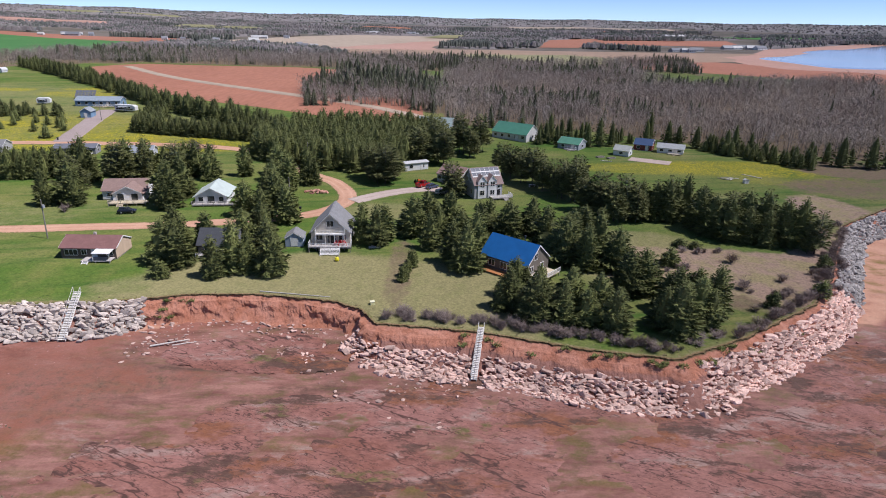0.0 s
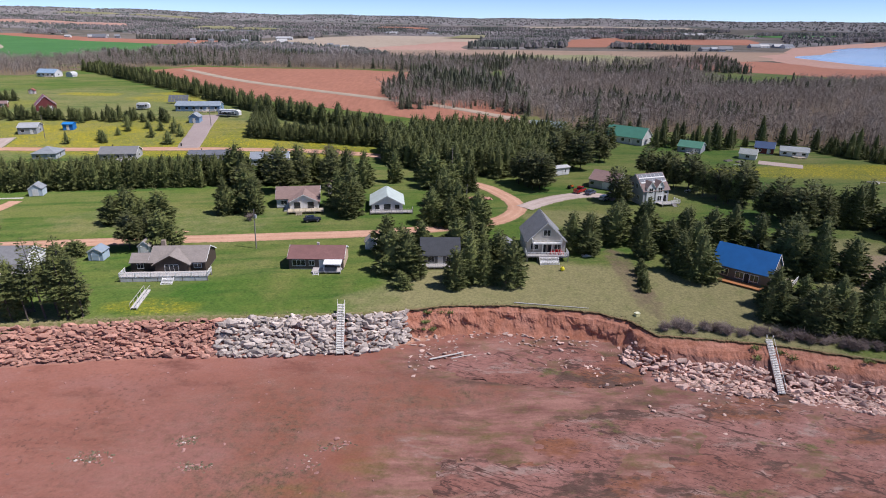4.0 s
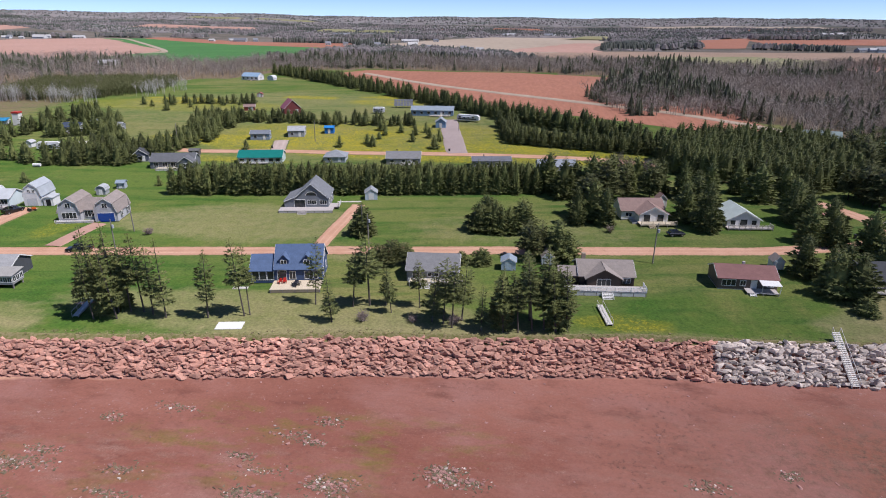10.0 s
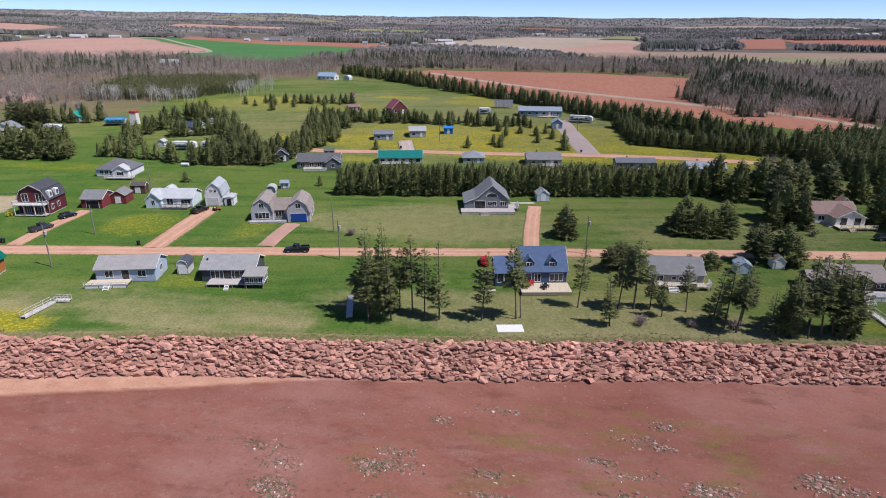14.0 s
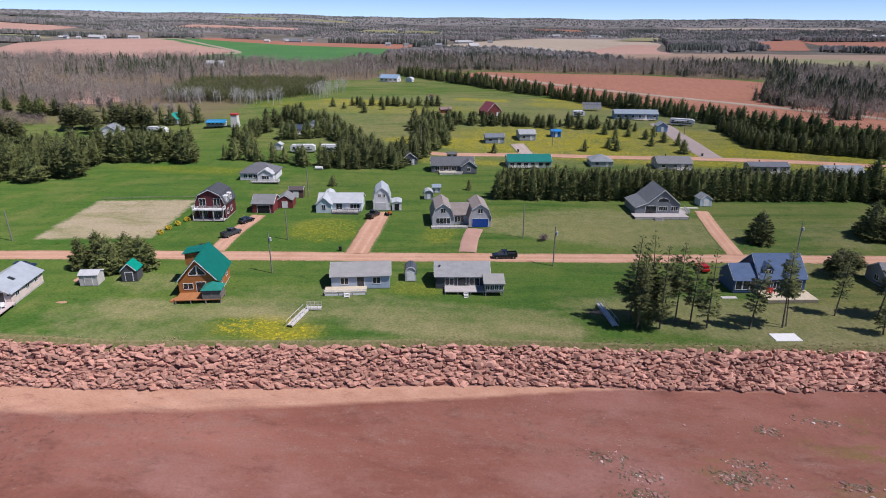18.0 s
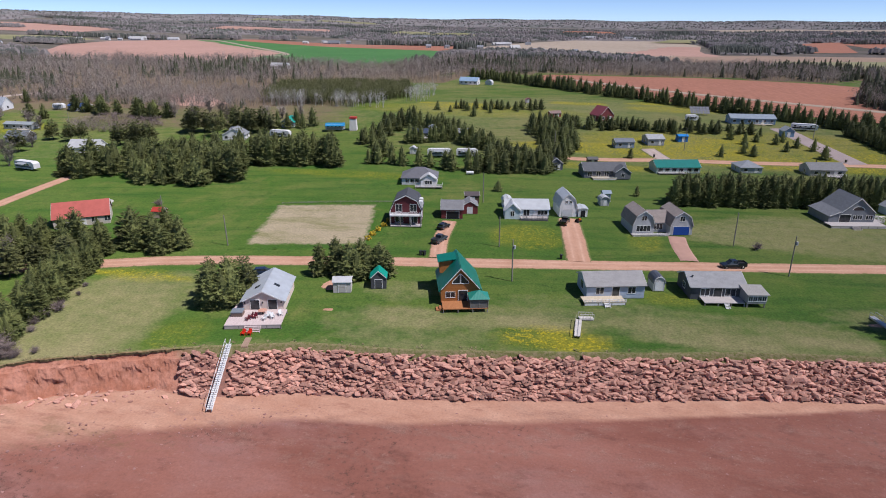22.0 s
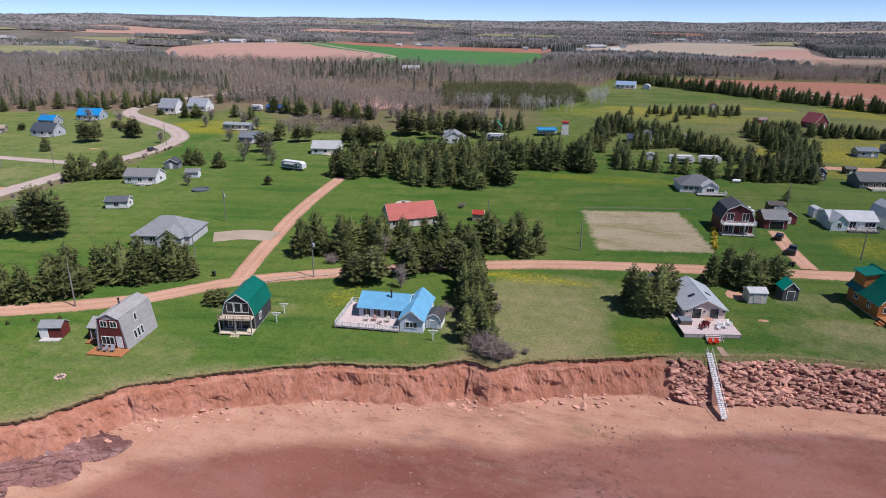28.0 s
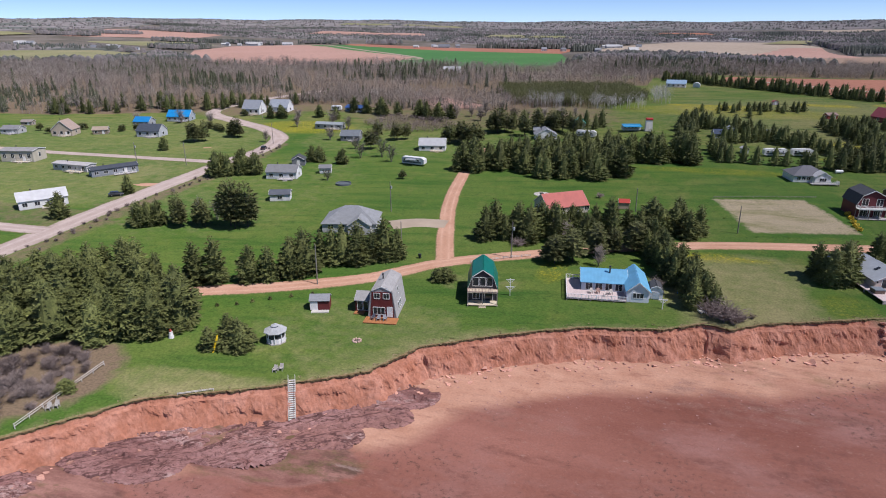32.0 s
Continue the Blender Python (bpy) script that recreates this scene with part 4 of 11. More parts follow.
field("ploughed_field", [(-292, 535.4), (-276, 595.6), (-138, 604.9), (-59.9, 565.2), (-20, 537.1), (-14, 421.3), (-8, 293.3), (-14, 280.2), (-50, 292.4), (-120, 333.5), (-209.9, 402.9)], 12, FIELD_RED, "ploughed red soil field", 0.25)
strip_road("road_track", [(-268, 550.4), (-189, 457.2), (-82, 366.2), (-14, 311), (3.9, 297.1)], 7, FIELD_TAN, "pale farm track across the ploughed field", 0.5)
field("field_far_red", [(209.5, 752.4), (406.6, 580.6), (538.9, 663.2), (497.5, 787.6), (370, 906.6), (248.8, 828.9)], 25, FIELD_RED, "red soil field beside the bay", 0.5)
FARMLAND = [[(-1010, 760), (-800, 690), (-690, 760), (-713, 973), (-1066, 1402), (-1166, 1430), (-1290, 1310), (-1264, 1130)],
            [(-690, 760), (-520, 710), (-420, 780), (-454, 933), (-488, 1140), (-728, 1240), (-1066, 1464), (-1166, 1430), (-713, 975)],
            [(-488, 1125), (-728, 1240), (-1066, 1464), (-1066, 1535), (-715, 1372), (-470, 1345)],
            [(-390, 1080), (-170, 1050), (0, 1070), (-20, 1200), (-10, 1300), (38, 1542), (39, 1830), (-240, 1812), (-384, 1540), (-437, 1325)],
            [(-170, 950), (45, 890), (230, 840), (349, 880), (476, 958), (600, 1200), (433, 1180), (230, 1150), (45, 1140), (-170, 1100)],
            [(0, 850), (139, 750), (227, 831), (290, 900), (204, 1019), (10, 985)],
            [(190, 1296), (275, 1318), (444, 1859), (273, 1707)],
            [(-1190, 660), (-1110, 800), (-1250, 990), (-1460, 1075), (-1700, 960), (-1600, 740)]]
field("field_far_pink", FARMLAND[0], 28, FIELD_PINK, "pale red soil field", 0.8)
field("field_far_green", FARMLAND[1], 28, FIELD_GREEN, "bright green crop field", 0.8)
field("field_far_red_strip", FARMLAND[2], 28, FIELD_RED, "thin red soil strip", 0.8)
field("field_far_tan", FARMLAND[3], 30, FIELD_TAN, "pale tan and pink soil field", 0.8)
field("field_far_tan_end", [(-230, 1060), (0, 1075), (-20, 1200), (-10, 1300), (36, 1540), (-60, 1500), (-150, 1240)], 28, FIELD_PINK, "bare red end of a stubble field", 1.1)
field("field_marsh_brown", FARMLAND[4], 30, MARSH, "brown marsh and rough ground by the bay", 0.6)
field("field_mid_green", FARMLAND[5], 22, FIELD_DULL, "narrow green field", 0.9)
field("field_barn_red", FARMLAND[6], 30, FIELD_RED, "red soil field beside a red barn", 1.0)
field("field_west_green", FARMLAND[7], 30, FIELD_DULL, "green and yellow pasture by far farms", 0.9)
strip_road("road_field", [(-700, 880), (-716, 974), (-1066, 1404), (-1166, 1432)], 9, FIELD_TAN, "pale farm track between two fields", 1.1)
field("field_hill_red", [(380, 1500), (700, 1500), (780, 1800), (400, 1760)], 50, FIELD_RED, "red soil field beyond the bay", 1.2)
field("field_hill_tan", [(-900, 2300), (-500, 2250), (-420, 2500), (-900, 2600)], 60, FIELD_PINK, "pale red field on the rise", 2)
field("field_hill_west", [(-2000, 1500), (-1600, 1560), (-1650, 1900), (-2150, 1850)], 60, FIELD_PINK, "pale red field on the western rise", 2)
field("field_hill_east", [(300, 2500), (900, 2450), (900, 2650), (250, 2700)], 60, FIELD_TAN, "tan field on the far rise", 2)
field("field_hill_green", [(900, 1900), (1500, 1850), (1500, 2000), (850, 2050)], 60, FIELD_GREEN, "green field on the far rise", 2)
field("field_hill_green_west", [(-1500, 1250), (-1330, 1330), (-1500, 1430), (-1800, 1350)], 50, FIELD_DULL, "green pasture by far farms", 1.2)
for i, (x, y, w, d, mt) in enumerate(((-1250, 2000, 420, 90, FIELD_PINK), (-300, 2250, 380, 50, FIELD_RED), (520, 2250, 420, 50, FIELD_RED), (-700, 2000, 300, 60, FIELD_DULL),
                                   (-1400, 2750, 600, 60, FIELD_DULL), (-2300, 1450, 300, 120, FIELD_DULL), (60, 1700, 240, 60, FIELD_DULL))):
    field("field_patch", [(x - w / 2, y - d / 2 + 20), (x + w / 2, y - d / 2), (x + w / 2 + 60, y + d / 2), (x - w / 2 + 40, y + d / 2 + 25)], 28, mt, "distant field strip among woods", 8.5, "field")
m, t, p = nodes_of("calm_bay_water", 0.12, 0.0, 0.5)
t.links.new(mixed(t, ramped(t, noised(t, 0.01, 4, (1, 0.3, 1)), 0.4, 0.6), (0.3, 0.33, 0.4), (0.42, 0.42, 0.46)), p.inputs["Base Color"])
bumped(t, p, noised(t, 0.4, 3), 0.15, 0.1)
field("mudflat", [(395, 770), (440, 740), (530, 700), (725, 670), (1900, 590), (2700, 1300), (2050, 1800), (1150, 1740), (690, 1390), (545, 1150), (430, 1050)], 40, FIELD_PINK, "bare pinkish mud along the bay", 1.0, "mudflat")
field("water", [(456.1, 787.5), (539.1, 761.8), (725.4, 725.3), (1900, 640), (2600, 1300), (2000, 1750), (1150, 1680), (720, 1340), (580.4, 1129.5), (466.5, 1036.4)], 60, m, "calm pale blue bay", 1.6, "water")


# ---- houses ----
def face_map(face, w, d):
    """Where a wall's own (along, up, out) lies in the house."""
    return {'f': lambda u, z, o: (u, -o, z), 'b': lambda u, z, o: (-u, d + o, z),
            'l': lambda u, z, o: (-w / 2 - o, d / 2 - u, z), 'r': lambda u, z, o: (w / 2 + o, d / 2 + u, z)}[face]


def wall_box(s, at, u0, u1, z0, z1, o0, o1):
    v = [at(u, z, o) for o in (o0, o1) for z in (z0, z1) for u in (u0, u1)]
    return s.add(v, [(0, 2, 3, 1), (4, 5, 7, 6), (0, 1, 5, 4), (2, 6, 7, 3), (0, 4, 6, 2), (1, 3, 7, 5)])


def window(house, at, u, z, w, h, frame_mat=None, bars=1, name="window"):
    s = Shape()
    o, i = [(u - w / 2 - .08, z - .1), (u + w / 2 + .08, z - .1), (u + w / 2 + .08, z + h + .09), (u - w / 2 - .08, z + h + .09)], [(u - w / 2, z), (u + w / 2, z), (u + w / 2, z + h), (u - w / 2, z + h)]
    v = [at(*q, .07) for q in o] + [at(*q, .07) for q in i] + [at(*q, 0.0) for q in o] + [at(*q, .03) for q in i]
    s.add(v, [f for k in range(4) for f in ((k, (k + 1) % 4, 4 + (k + 1) % 4, 4 + k), (8 + k, 8 + (k + 1) % 4, (k + 1) % 4, k), (4 + k, 4 + (k + 1) % 4, 12 + (k + 1) % 4, 12 + k))])
    win = part(name, s, frame_mat or WHITE, house)
    for k in range(bars):
        c = u - w / 2 + w * (k + 1) / (bars + 1)
        part("glazing_bar", wall_box(Shape(), at, c - .035, c + .035, z, z + h, 0.03, 0.065), frame_mat or WHITE, win)
    part("pane", wall_box(Shape(), at, u - w / 2, u + w / 2, z, z + h, 0.0, 0.035), GLASS, win, "dark reflecting glass")
    return win


def door(house, at, u, z, w, h, mat=None, name="door", panels=2):
    s = Shape()
    wall_box(s, at, u - w / 2, u + w / 2, z, z + h, 0.0, 0.05)
    d = part(name, s, mat or WHITE, house)
    f = Shape()
    for a, b, c, e in ((-w / 2 - .09, -w / 2, 0, h + .09), (w / 2, w / 2 + .09, 0, h + .09), (-w / 2, w / 2, h, h + .09)):
        wall_box(f, at, u + a, u + b, z + c, z + e, 0.0, 0.08)
    part("door_frame", f, WHITE, d)
    g = Shape()
    for k in range(panels):
        zz = z + h * (k + .12) / panels
        wall_box(g, at, u - w / 2 + .12, u + w / 2 - .12, zz, zz + h * .76 / panels, 0.05, 0.065)
    part("panel", g, mat or WHITE, d)
    return d


def profile(kind, w, eave, apex):
    """Outline of a gable end, from the left foot over the top to the right foot."""
    if kind == 'gambrel':
        k = eave + (apex - eave) * 0.62
        return [(-w / 2, 0), (-w / 2, eave), (-w * 0.36, k), (0, apex), (w * 0.36, k), (w / 2, eave), (w / 2, 0)]
    if kind == 'barrel':
        return [(-w / 2, 0)] + [(-w / 2 * math.cos(math.pi * i / 8), eave + (apex - eave) * math.sin(math.pi * i / 8)) for i in range(9)] + [(w / 2, 0)]
    if kind == 'trapeze':
        return [(-w / 2, 0), (-w * 0.36, apex * 0.86), (0, apex), (w * 0.36, apex * 0.86), (w / 2, 0)]
    if kind == 'lean':
        return [(-w / 2, 0), (-w / 2, eave), (w / 2, apex), (w / 2, 0)]
    return [(-w / 2, 0), (-w / 2, eave), (0, apex), (w / 2, eave), (w / 2, 0)]


def roof_slabs(prof, over, thick, reach, axis, d0, d1, shift=0.0):
    """One slab for each slope of a profile; they overhang at the eaves and the ends."""
    out = []
    top = prof[1:-1] if len(prof) > 4 and prof[1][0] == prof[0][0] else prof
    if len(prof) == 4:
        top = prof[1:3]
    for i, ((a, za), (b, zb)) in enumerate(zip(top, top[1:])):
        L = math.hypot(b - a, zb - za)
        dx, dz = (b - a) / L, (zb - za) / L
        nx, nz = -dz, dx
        a0, z0, b0, z1 = a, za, b, zb
        if i == 0:
            a0, z0 = a - dx * over, za - dz * over
        if i == len(top) - 2:
            b0, z1 = b + dx * over, zb + dz * over
        q = [(a0 + nx * .01 + shift, z0 + nz * .01), (b0 + nx * .01 + shift, z1 + nz * .01), (b0 + nx * thick + shift, z1 + nz * thick), (a0 + nx * thick + shift, z0 + nz * thick)]
        out.append(Shape().slab(q, d0 - reach, d1 + reach, axis))
    return out


def volume(house, kind, w, d, eave, apex, wall, roof, x=0.0, y=0.0, base=0.0, ridge='y', over=0.35, trim=None, tag=""):
    """A walled block with its roof: ridge 'y' shows its gable to the front, 'x' its long side."""
    if kind == 'hip':
        s = Shape().box(x - w / 2, x + w / 2, y, y + d, base, eave)
        part("wall", s, wall, house)
        o, k = over, min(w, d) / 2
        a, b, c, e = x - w / 2 - o, x + w / 2 + o, y - o, y + d + o
        r0, r1 = ((x - w / 2 + k, y + d / 2), (x + w / 2 - k, y + d / 2)) if w >= d else ((x, y + k), (x, y + d - k))
        ze = eave - 0.1
        v = [(a, c, ze), (b, c, ze), (b, e, ze), (a, e, ze), (*r0, apex), (*r1, apex), (a, c, ze - .12), (b, c, ze - .12), (b, e, ze - .12), (a, e, ze - .12)]
        f = [(0, 1, 5, 4), (2, 3, 4, 5), (1, 2, 5), (3, 0, 4)] if w >= d else [(0, 1, 4), (1, 2, 5, 4), (2, 3, 5), (3, 0, 4, 5)]
        part("roof", Shape().add(v, f + [(6, 7, 1, 0), (7, 8, 2, 1), (8, 9, 3, 2), (9, 6, 0, 3), (9, 8, 7, 6)]), roof, house)
        return
    span, length = (w, d) if ridge == 'y' else (d, w)
    prof = profile(kind, span, eave, apex)
    prof = [(a, max(z, base)) for a, z in prof]
    if ridge == 'y':
        s = Shape().slab([(a + x, z) for a, z in prof], y, y + d, 'y')
        slabs = roof_slabs(prof, over, 0.16, over * 0.8, 'y', y, y + d, x)
    else:
        s = Shape().slab([(a + y + d / 2, z) for a, z in prof], x - w / 2, x + w / 2, 'x')
        slabs = roof_slabs(prof, over, 0.16, over * 0.8, 'x', x - w / 2, x + w / 2, y + d / 2)
    part("wall", s, wall, house)
    for q in slabs:
        part("roof_slope", q, roof, house)
    if trim:
        top = prof[1:-1]
        spots = (y - over * 0.8 - .05,) if ridge == 'y' else (x - w / 2 - over * 0.8 - .05, x + w / 2 + over * 0.8)
        mid = x if ridge == 'y' else y + d / 2
        for k in spots:
            low, high = [(a + mid, z - .08) for a, z in top], [(a + mid, z + .14) for a, z in top[::-1]]
            part("bargeboard", Shape().slab(low + high, k, k + .05, ridge), trim, house)


def deck(house, x0, x1, y0, y1, z, mat, rails="", rail_mat=None, steps=None, skirt=None, h=0.95, gap=1.5, pickets=True):
    s = Shape().box(x0, x1, y0, y1, z - .14, z)
    n = max(2, int((y1 - y0) / 0.3))
    dk = part("deck", s, mat, house)
    nx, ny = max(2, round((x1 - x0) / 2.6) + 1), max(2, round((y1 - y0) / 2.6) + 1)
    for i in range(nx):
        for j in (0, ny - 1):
            px, py = x0 + .1 + (x1 - x0 - .2) * i / (nx - 1), y0 + .1 + (y1 - y0 - .2) * j / (ny - 1)
            part("post", Shape().box(px - .08, px + .08, py - .08, py + .08, -0.4, z - .14), TIMBER, dk)
    if skirt:
        part("skirting", Shape().box(x0 + .04, x1 - .04, y0 + .03, y0 + .07, 0.05, z - .15), skirt, dk)
    rm = rail_mat or WHITE
    for side in rails:
        a, b = {'f': ((x0, y0), (x1, y0)), 'l': ((x0, y0), (x0, y1)), 'r': ((x1, y0), (x1, y1)), 'b': ((x0, y1), (x1, y1))}[side]
        L = math.dist(a, b)
        k = max(1, round(L / gap))
        r = Shape()
        def bar(p, q, zz, t):
            r.box(min(p[0], q[0]) - t, max(p[0], q[0]) + t, min(p[1], q[1]) - t, max(p[1], q[1]) + t, zz, zz + .07)
        bar(a, b, z + h - .07, .04)
        bar(a, b, z + .12, .03)
        for i in range(k + 1):
            px, py = a[0] + (b[0] - a[0]) * i / k, a[1] + (b[1] - a[1]) * i / k
            r.box(px - .05, px + .05, py - .05, py + .05, z, z + h + .06)
        if pickets:
            for i in range(int(L / 0.28)):
                f = (i + .5) / int(L / 0.28)
                px, py = a[0] + (b[0] - a[0]) * f, a[1] + (b[1] - a[1]) * f
                r.box(px - .03, px + .03, py - .03, py + .03, z + .12, z + h - .07)
        part("railing", r, rm, dk)
    if steps:
        c, w = steps[:2]
        n = max(2, round((z + .1) / 0.19))
        sm = rm if len(steps) > 2 else mat
        for i in range(n):
            zz = z - .19 * (i + 1)
            part("tread", Shape().box(c - w / 2 + .062, c + w / 2 - .062, y0 - .28 * (i + 1), y0 - .28 * i, zz - .06, zz), sm, dk)
        for e in (c - w / 2, c + w / 2 - .06):
            part("stringer", Shape().slab([(y0, z - .02), (y0, z - .3), (y0 - .28 * n, -.1), (y0 - .28 * n, .12)], e, e + .06, 'x'), sm, dk)
    return dk


def dormer(house, x, y, z, w, h, depth, wall, roof, trim=None):
    s = Shape().slab([(x - w / 2, z), (x - w / 2, z + h), (x, z + h + w * .55), (x + w / 2, z + h), (x + w / 2, z)], y, y + depth, 'y')
    d = part("dormer", s, wall, house)
    pr = [(-w / 2, z), (-w / 2, z + h), (0, z + h + w * .55), (w / 2, z + h), (w / 2, z)]
    for q in roof_slabs(pr, .2, .1, .2, 'y', y, y + depth, x):
        part("roof_slope", q, roof, d)
    at = lambda u, zz, o: (u, y - o, zz)
    window(d, at, x, z + .25, w * .55, h * .8, None, 1)
    return d


def chimney(house, x, y, z0, z1, r=0.16, mat=None, cap=True):
    c = part("chimney", Shape().lathe([(r, z0), (r, z1 - .2), (r * 1.5, z1 - .2), (r * 1.5, z1)], 8, x, y), mat or paint((0.05, 0.05, 0.05)), house, "metal flue")
    return c


def home(name, label, x, y, brg, category="house", lift=0.0, group=""):
    return thing(name, pose(x, y, ground(x, y) + lift, 0, 0, brg), label, category, group)


def foundation(house, w, d, x=0.0, y=0.0, h=0.35):
    part("foundation", Shape().box(x - w / 2 + .06, x + w / 2 - .06, y + .06, y + d - .06, -0.8, h), CONCRETE, house)


C_GREY, C_WARM, C_DARK, C_BROWN = (0.23, 0.23, 0.235), (0.3, 0.26, 0.235), (0.075, 0.08, 0.09), (0.3, 0.2, 0.165)
W_WHITE, W_GREY, W_BLUEGREY = (0.74, 0.74, 0.73), (0.2, 0.21, 0.23), (0.26, 0.3, 0.36)


def simple(name, label, x, y, brg, kind, w, d, eave, apex, wall, roof, ridge='y', wins=(), doors=(), trim=None, category="house", over=0.35, flue=None, dk=None, group=""):
    """A one-block building: wins (face, along, up, width, height), doors the same."""
    h = home(name, label, x, y, brg, category, group=group)
    foundation(h, w, d)
    volume(h, kind, w, d, eave, apex, wall, roof, 0, 0, 0.15, ridge, over, trim)
    for f, u, z, a, b in wins:
        window(h, face_map(f, w, d), u, z, a, b, None, 1 if a > 0.9 and y < 150 else 0)
    for f, u, z, a, b, mt in doors:
        door(h, face_map(f, w, d), u, z, a, b, mt)
    if flue:
        chimney(h, *flue)
    if dk:
        deck(h, *dk[0], **dk[1])
    return h


def shed(x, y, brg, w, d, eave, apex, wall, roof, label, kind='gable', ridge='y', dr=None, group="", face='f'):
    h = home("shed", label, x, y, brg, "shed", group=group)
    part("foundation", Shape().box(-w / 2 + .1, w / 2 - .1, .1, d - .1, -.4, .16), TIMBER, h)
    volume(h, kind, w, d, eave, apex, wall, roof, 0, 0, 0.1, ridge, 0.18, WHITE)
    if dr is not False:
        door(h, face_map(face, w, d), 0, .15, min(1.4, w * .5), min(1.9, eave - .2), dr or WHITE)
    return h


# tan gabled cottage with a raised porch
h = home("cottage", "tan gabled cottage with grey roof, balcony and raised deck", -24.2, 130.7, 2, "cottage")
foundation(h, 8.6, 10)
volume(h, 'gable', 8.6, 10, 3.9, 8.2, siding((0.6, 0.55, 0.47)), shingle(C_GREY), ridge='y', base=.2, trim=WHITE)
at = face_map('f', 8.6, 10)
for u, z, a, b in ((0, 5.2, 1.5, 1.3), (-2.6, 2.1, 1.6, 1.2), (2.6, 2.1, 1.5, 1.2)):
    window(h, at, u, z, a, b)
door(h, at, 0.3, 1.35, 1.8, 2.1, GLASS)
deck(h, -4.6, 4.6, -2.6, -.01, 1.3, PLANK, "flr", WHITE, (0.2, 4.2, 1))
deck(h, -3.2, 3.2, -1.3, -.01, 3.75, WHITE, "flr", WHITE, h=.9)
for u in (-3.1, -1.05, 1.05, 3.1):
    part("balcony_post", Shape().box(u - .07, u + .07, -1.3, -1.16, 1.3, 3.62), WHITE, h)
for v2 in (3, 6.4):
    part("skylight", Shape().slab([(1.5, 8.2 - 1.5 + .02), (2.4, 8.2 - 2.4 + .02), (2.4, 8.2 - 2.4 + .14), (1.5, 8.2 - 1.5 + .14)], v2, v2 + 1.2, 'y'), GLASS, h)
for u in (-2.5, 0, 2.5):
    window(h, face_map('l', 8.6, 10), u, 1.6, 1.0, 1.2)
    window(h, face_map('r', 8.6, 10), u, 1.6, 1.0, 1.2)
shed(-32.6, 131.5, 4, 4, 4, 2.1, 3.4, siding((0.3, 0.36, 0.45)), shingle(C_GREY), "small blue-grey shed beside a tan cottage")

simple("cabin", "dark-roofed cabin half hidden among spruces", -47.6, 124.9, 2, 'gable', 8.2, 7, 2.6, 5.2, siding((0.2, 0.2, 0.2)), shingle(C_DARK), 'x',
       [('f', -2, 1, 1.4, 1.1), ('f', 2, 1, 1.4, 1.1)], [('f', 0, .3, 1, 2, WHITE)], category="cabin", dk=((-4, 4, -2, -.01, .5, PLANK), dict(rails="f", rail_mat=WHITE)))

# brown bungalow with a maroon roof
h = home("bungalow", "brown bungalow with a low maroon roof and white awning", -73.6, 121.9, 1, "bungalow")
foundation(h, 11.4, 7)
volume(h, 'gable', 11.4, 7, 2.5, 4.1, siding((0.13, 0.1, 0.085)), shingle((0.24, 0.125, 0.115)), ridge='x', base=.2, trim=WHITE)
part("end_wall", Shape().slab([(0, .25), (0, 2.5), (3.5, 4.05), (7, 2.5), (7, .25)], 5.71, 5.78, 'x'), siding((0.55, 0.42, 0.31)), h, "tan boarded end wall")
at = face_map('f', 11.4, 7)
window(h, at, -3.6, .9, 2.6, 1.2, None, 2)
window(h, at, -.9, 1.0, 1.0, 1.0)
window(h, at, 4.4, 1.0, 1.2, 1.0)
door(h, at, 1.2, .3, 1.0, 2.05)
deck(h, -.6, 5.4, -2.4, -.01, .5, PLANK, "", WHITE, (.4, 1.2, 1))
part("awning", Shape().slab([(-2.6, 2.15), (-.05, 2.45), (-.05, 2.52), (-2.6, 2.22)], 1.9, 5.6, 'x'), WHITE, h, "white flat awning")
for u in (2.0, 5.4):
    part("awning_post", Shape().box(u, u + .08, -2.5, -2.42, .5, 2.16), WHITE, h)
part("chimney", Shape().box(-.3, .2, 3.6, 4.1, 3.6, 4.7), paint((0.5, 0.45, 0.42)), h, "pale stub chimney")
for u in (-1.5, 1.5):
    window(h, face_map('r', 11.4, 7), u, 1.0, 1.0, 1.0)
shed(-63.6, 134.1, 3, 2.4, 2.6, 1.9, 3.0, siding((0.6, 0.66, 0.72)), shingle(C_WARM), "small white-blue shed beside the lane")

# dark brown cottage with the long pale deck
h = home("cottage", "dark brown cottage with tan roof and a long pale deck", -101.4, 119.1, 5, "cottage")
foundation(h, 11, 8)
BR = siding((0.075, 0.055, 0.045))
volume(h, 'gable', 11, 8, 2.5, 4.5, BR, shingle(C_WARM), ridge='x', base=.2, trim=WHITE)
volume(h, 'gable', 6.6, 4.5, 2.5, 4.3, BR, shingle(C_WARM), -.8, -1.2, .2, 'y', .5, BR)
volume(h, 'gable', 3.8, 4, 2.3, 3.5, BR, shingle(C_WARM), -7.6, .6, .2, 'x', .3)
at = lambda u, z, o: (u, -1.2 - o, z)
window(h, at, -.8, .9, 2.6, 1.4, None, 2)
window(h, face_map('f', 11, 8), 4, 1.2, 1.4, .9)
window(h, lambda u, z, o: (u, .6 - o, z), -7.6, 1, 1.2, 1.1)
deck(h, -10, 7, -4.3, -1.21, .95, PLANK, "flr", WHITE, (-.6, 2.2, 1), siding((0.6, 0.6, 0.58)))
part("chimney", Shape().box(-4.5, -3.7, 5, 5.7, 3.4, 5.4), paint((0.35, 0.28, 0.22)), h, "tan masonry chimney")
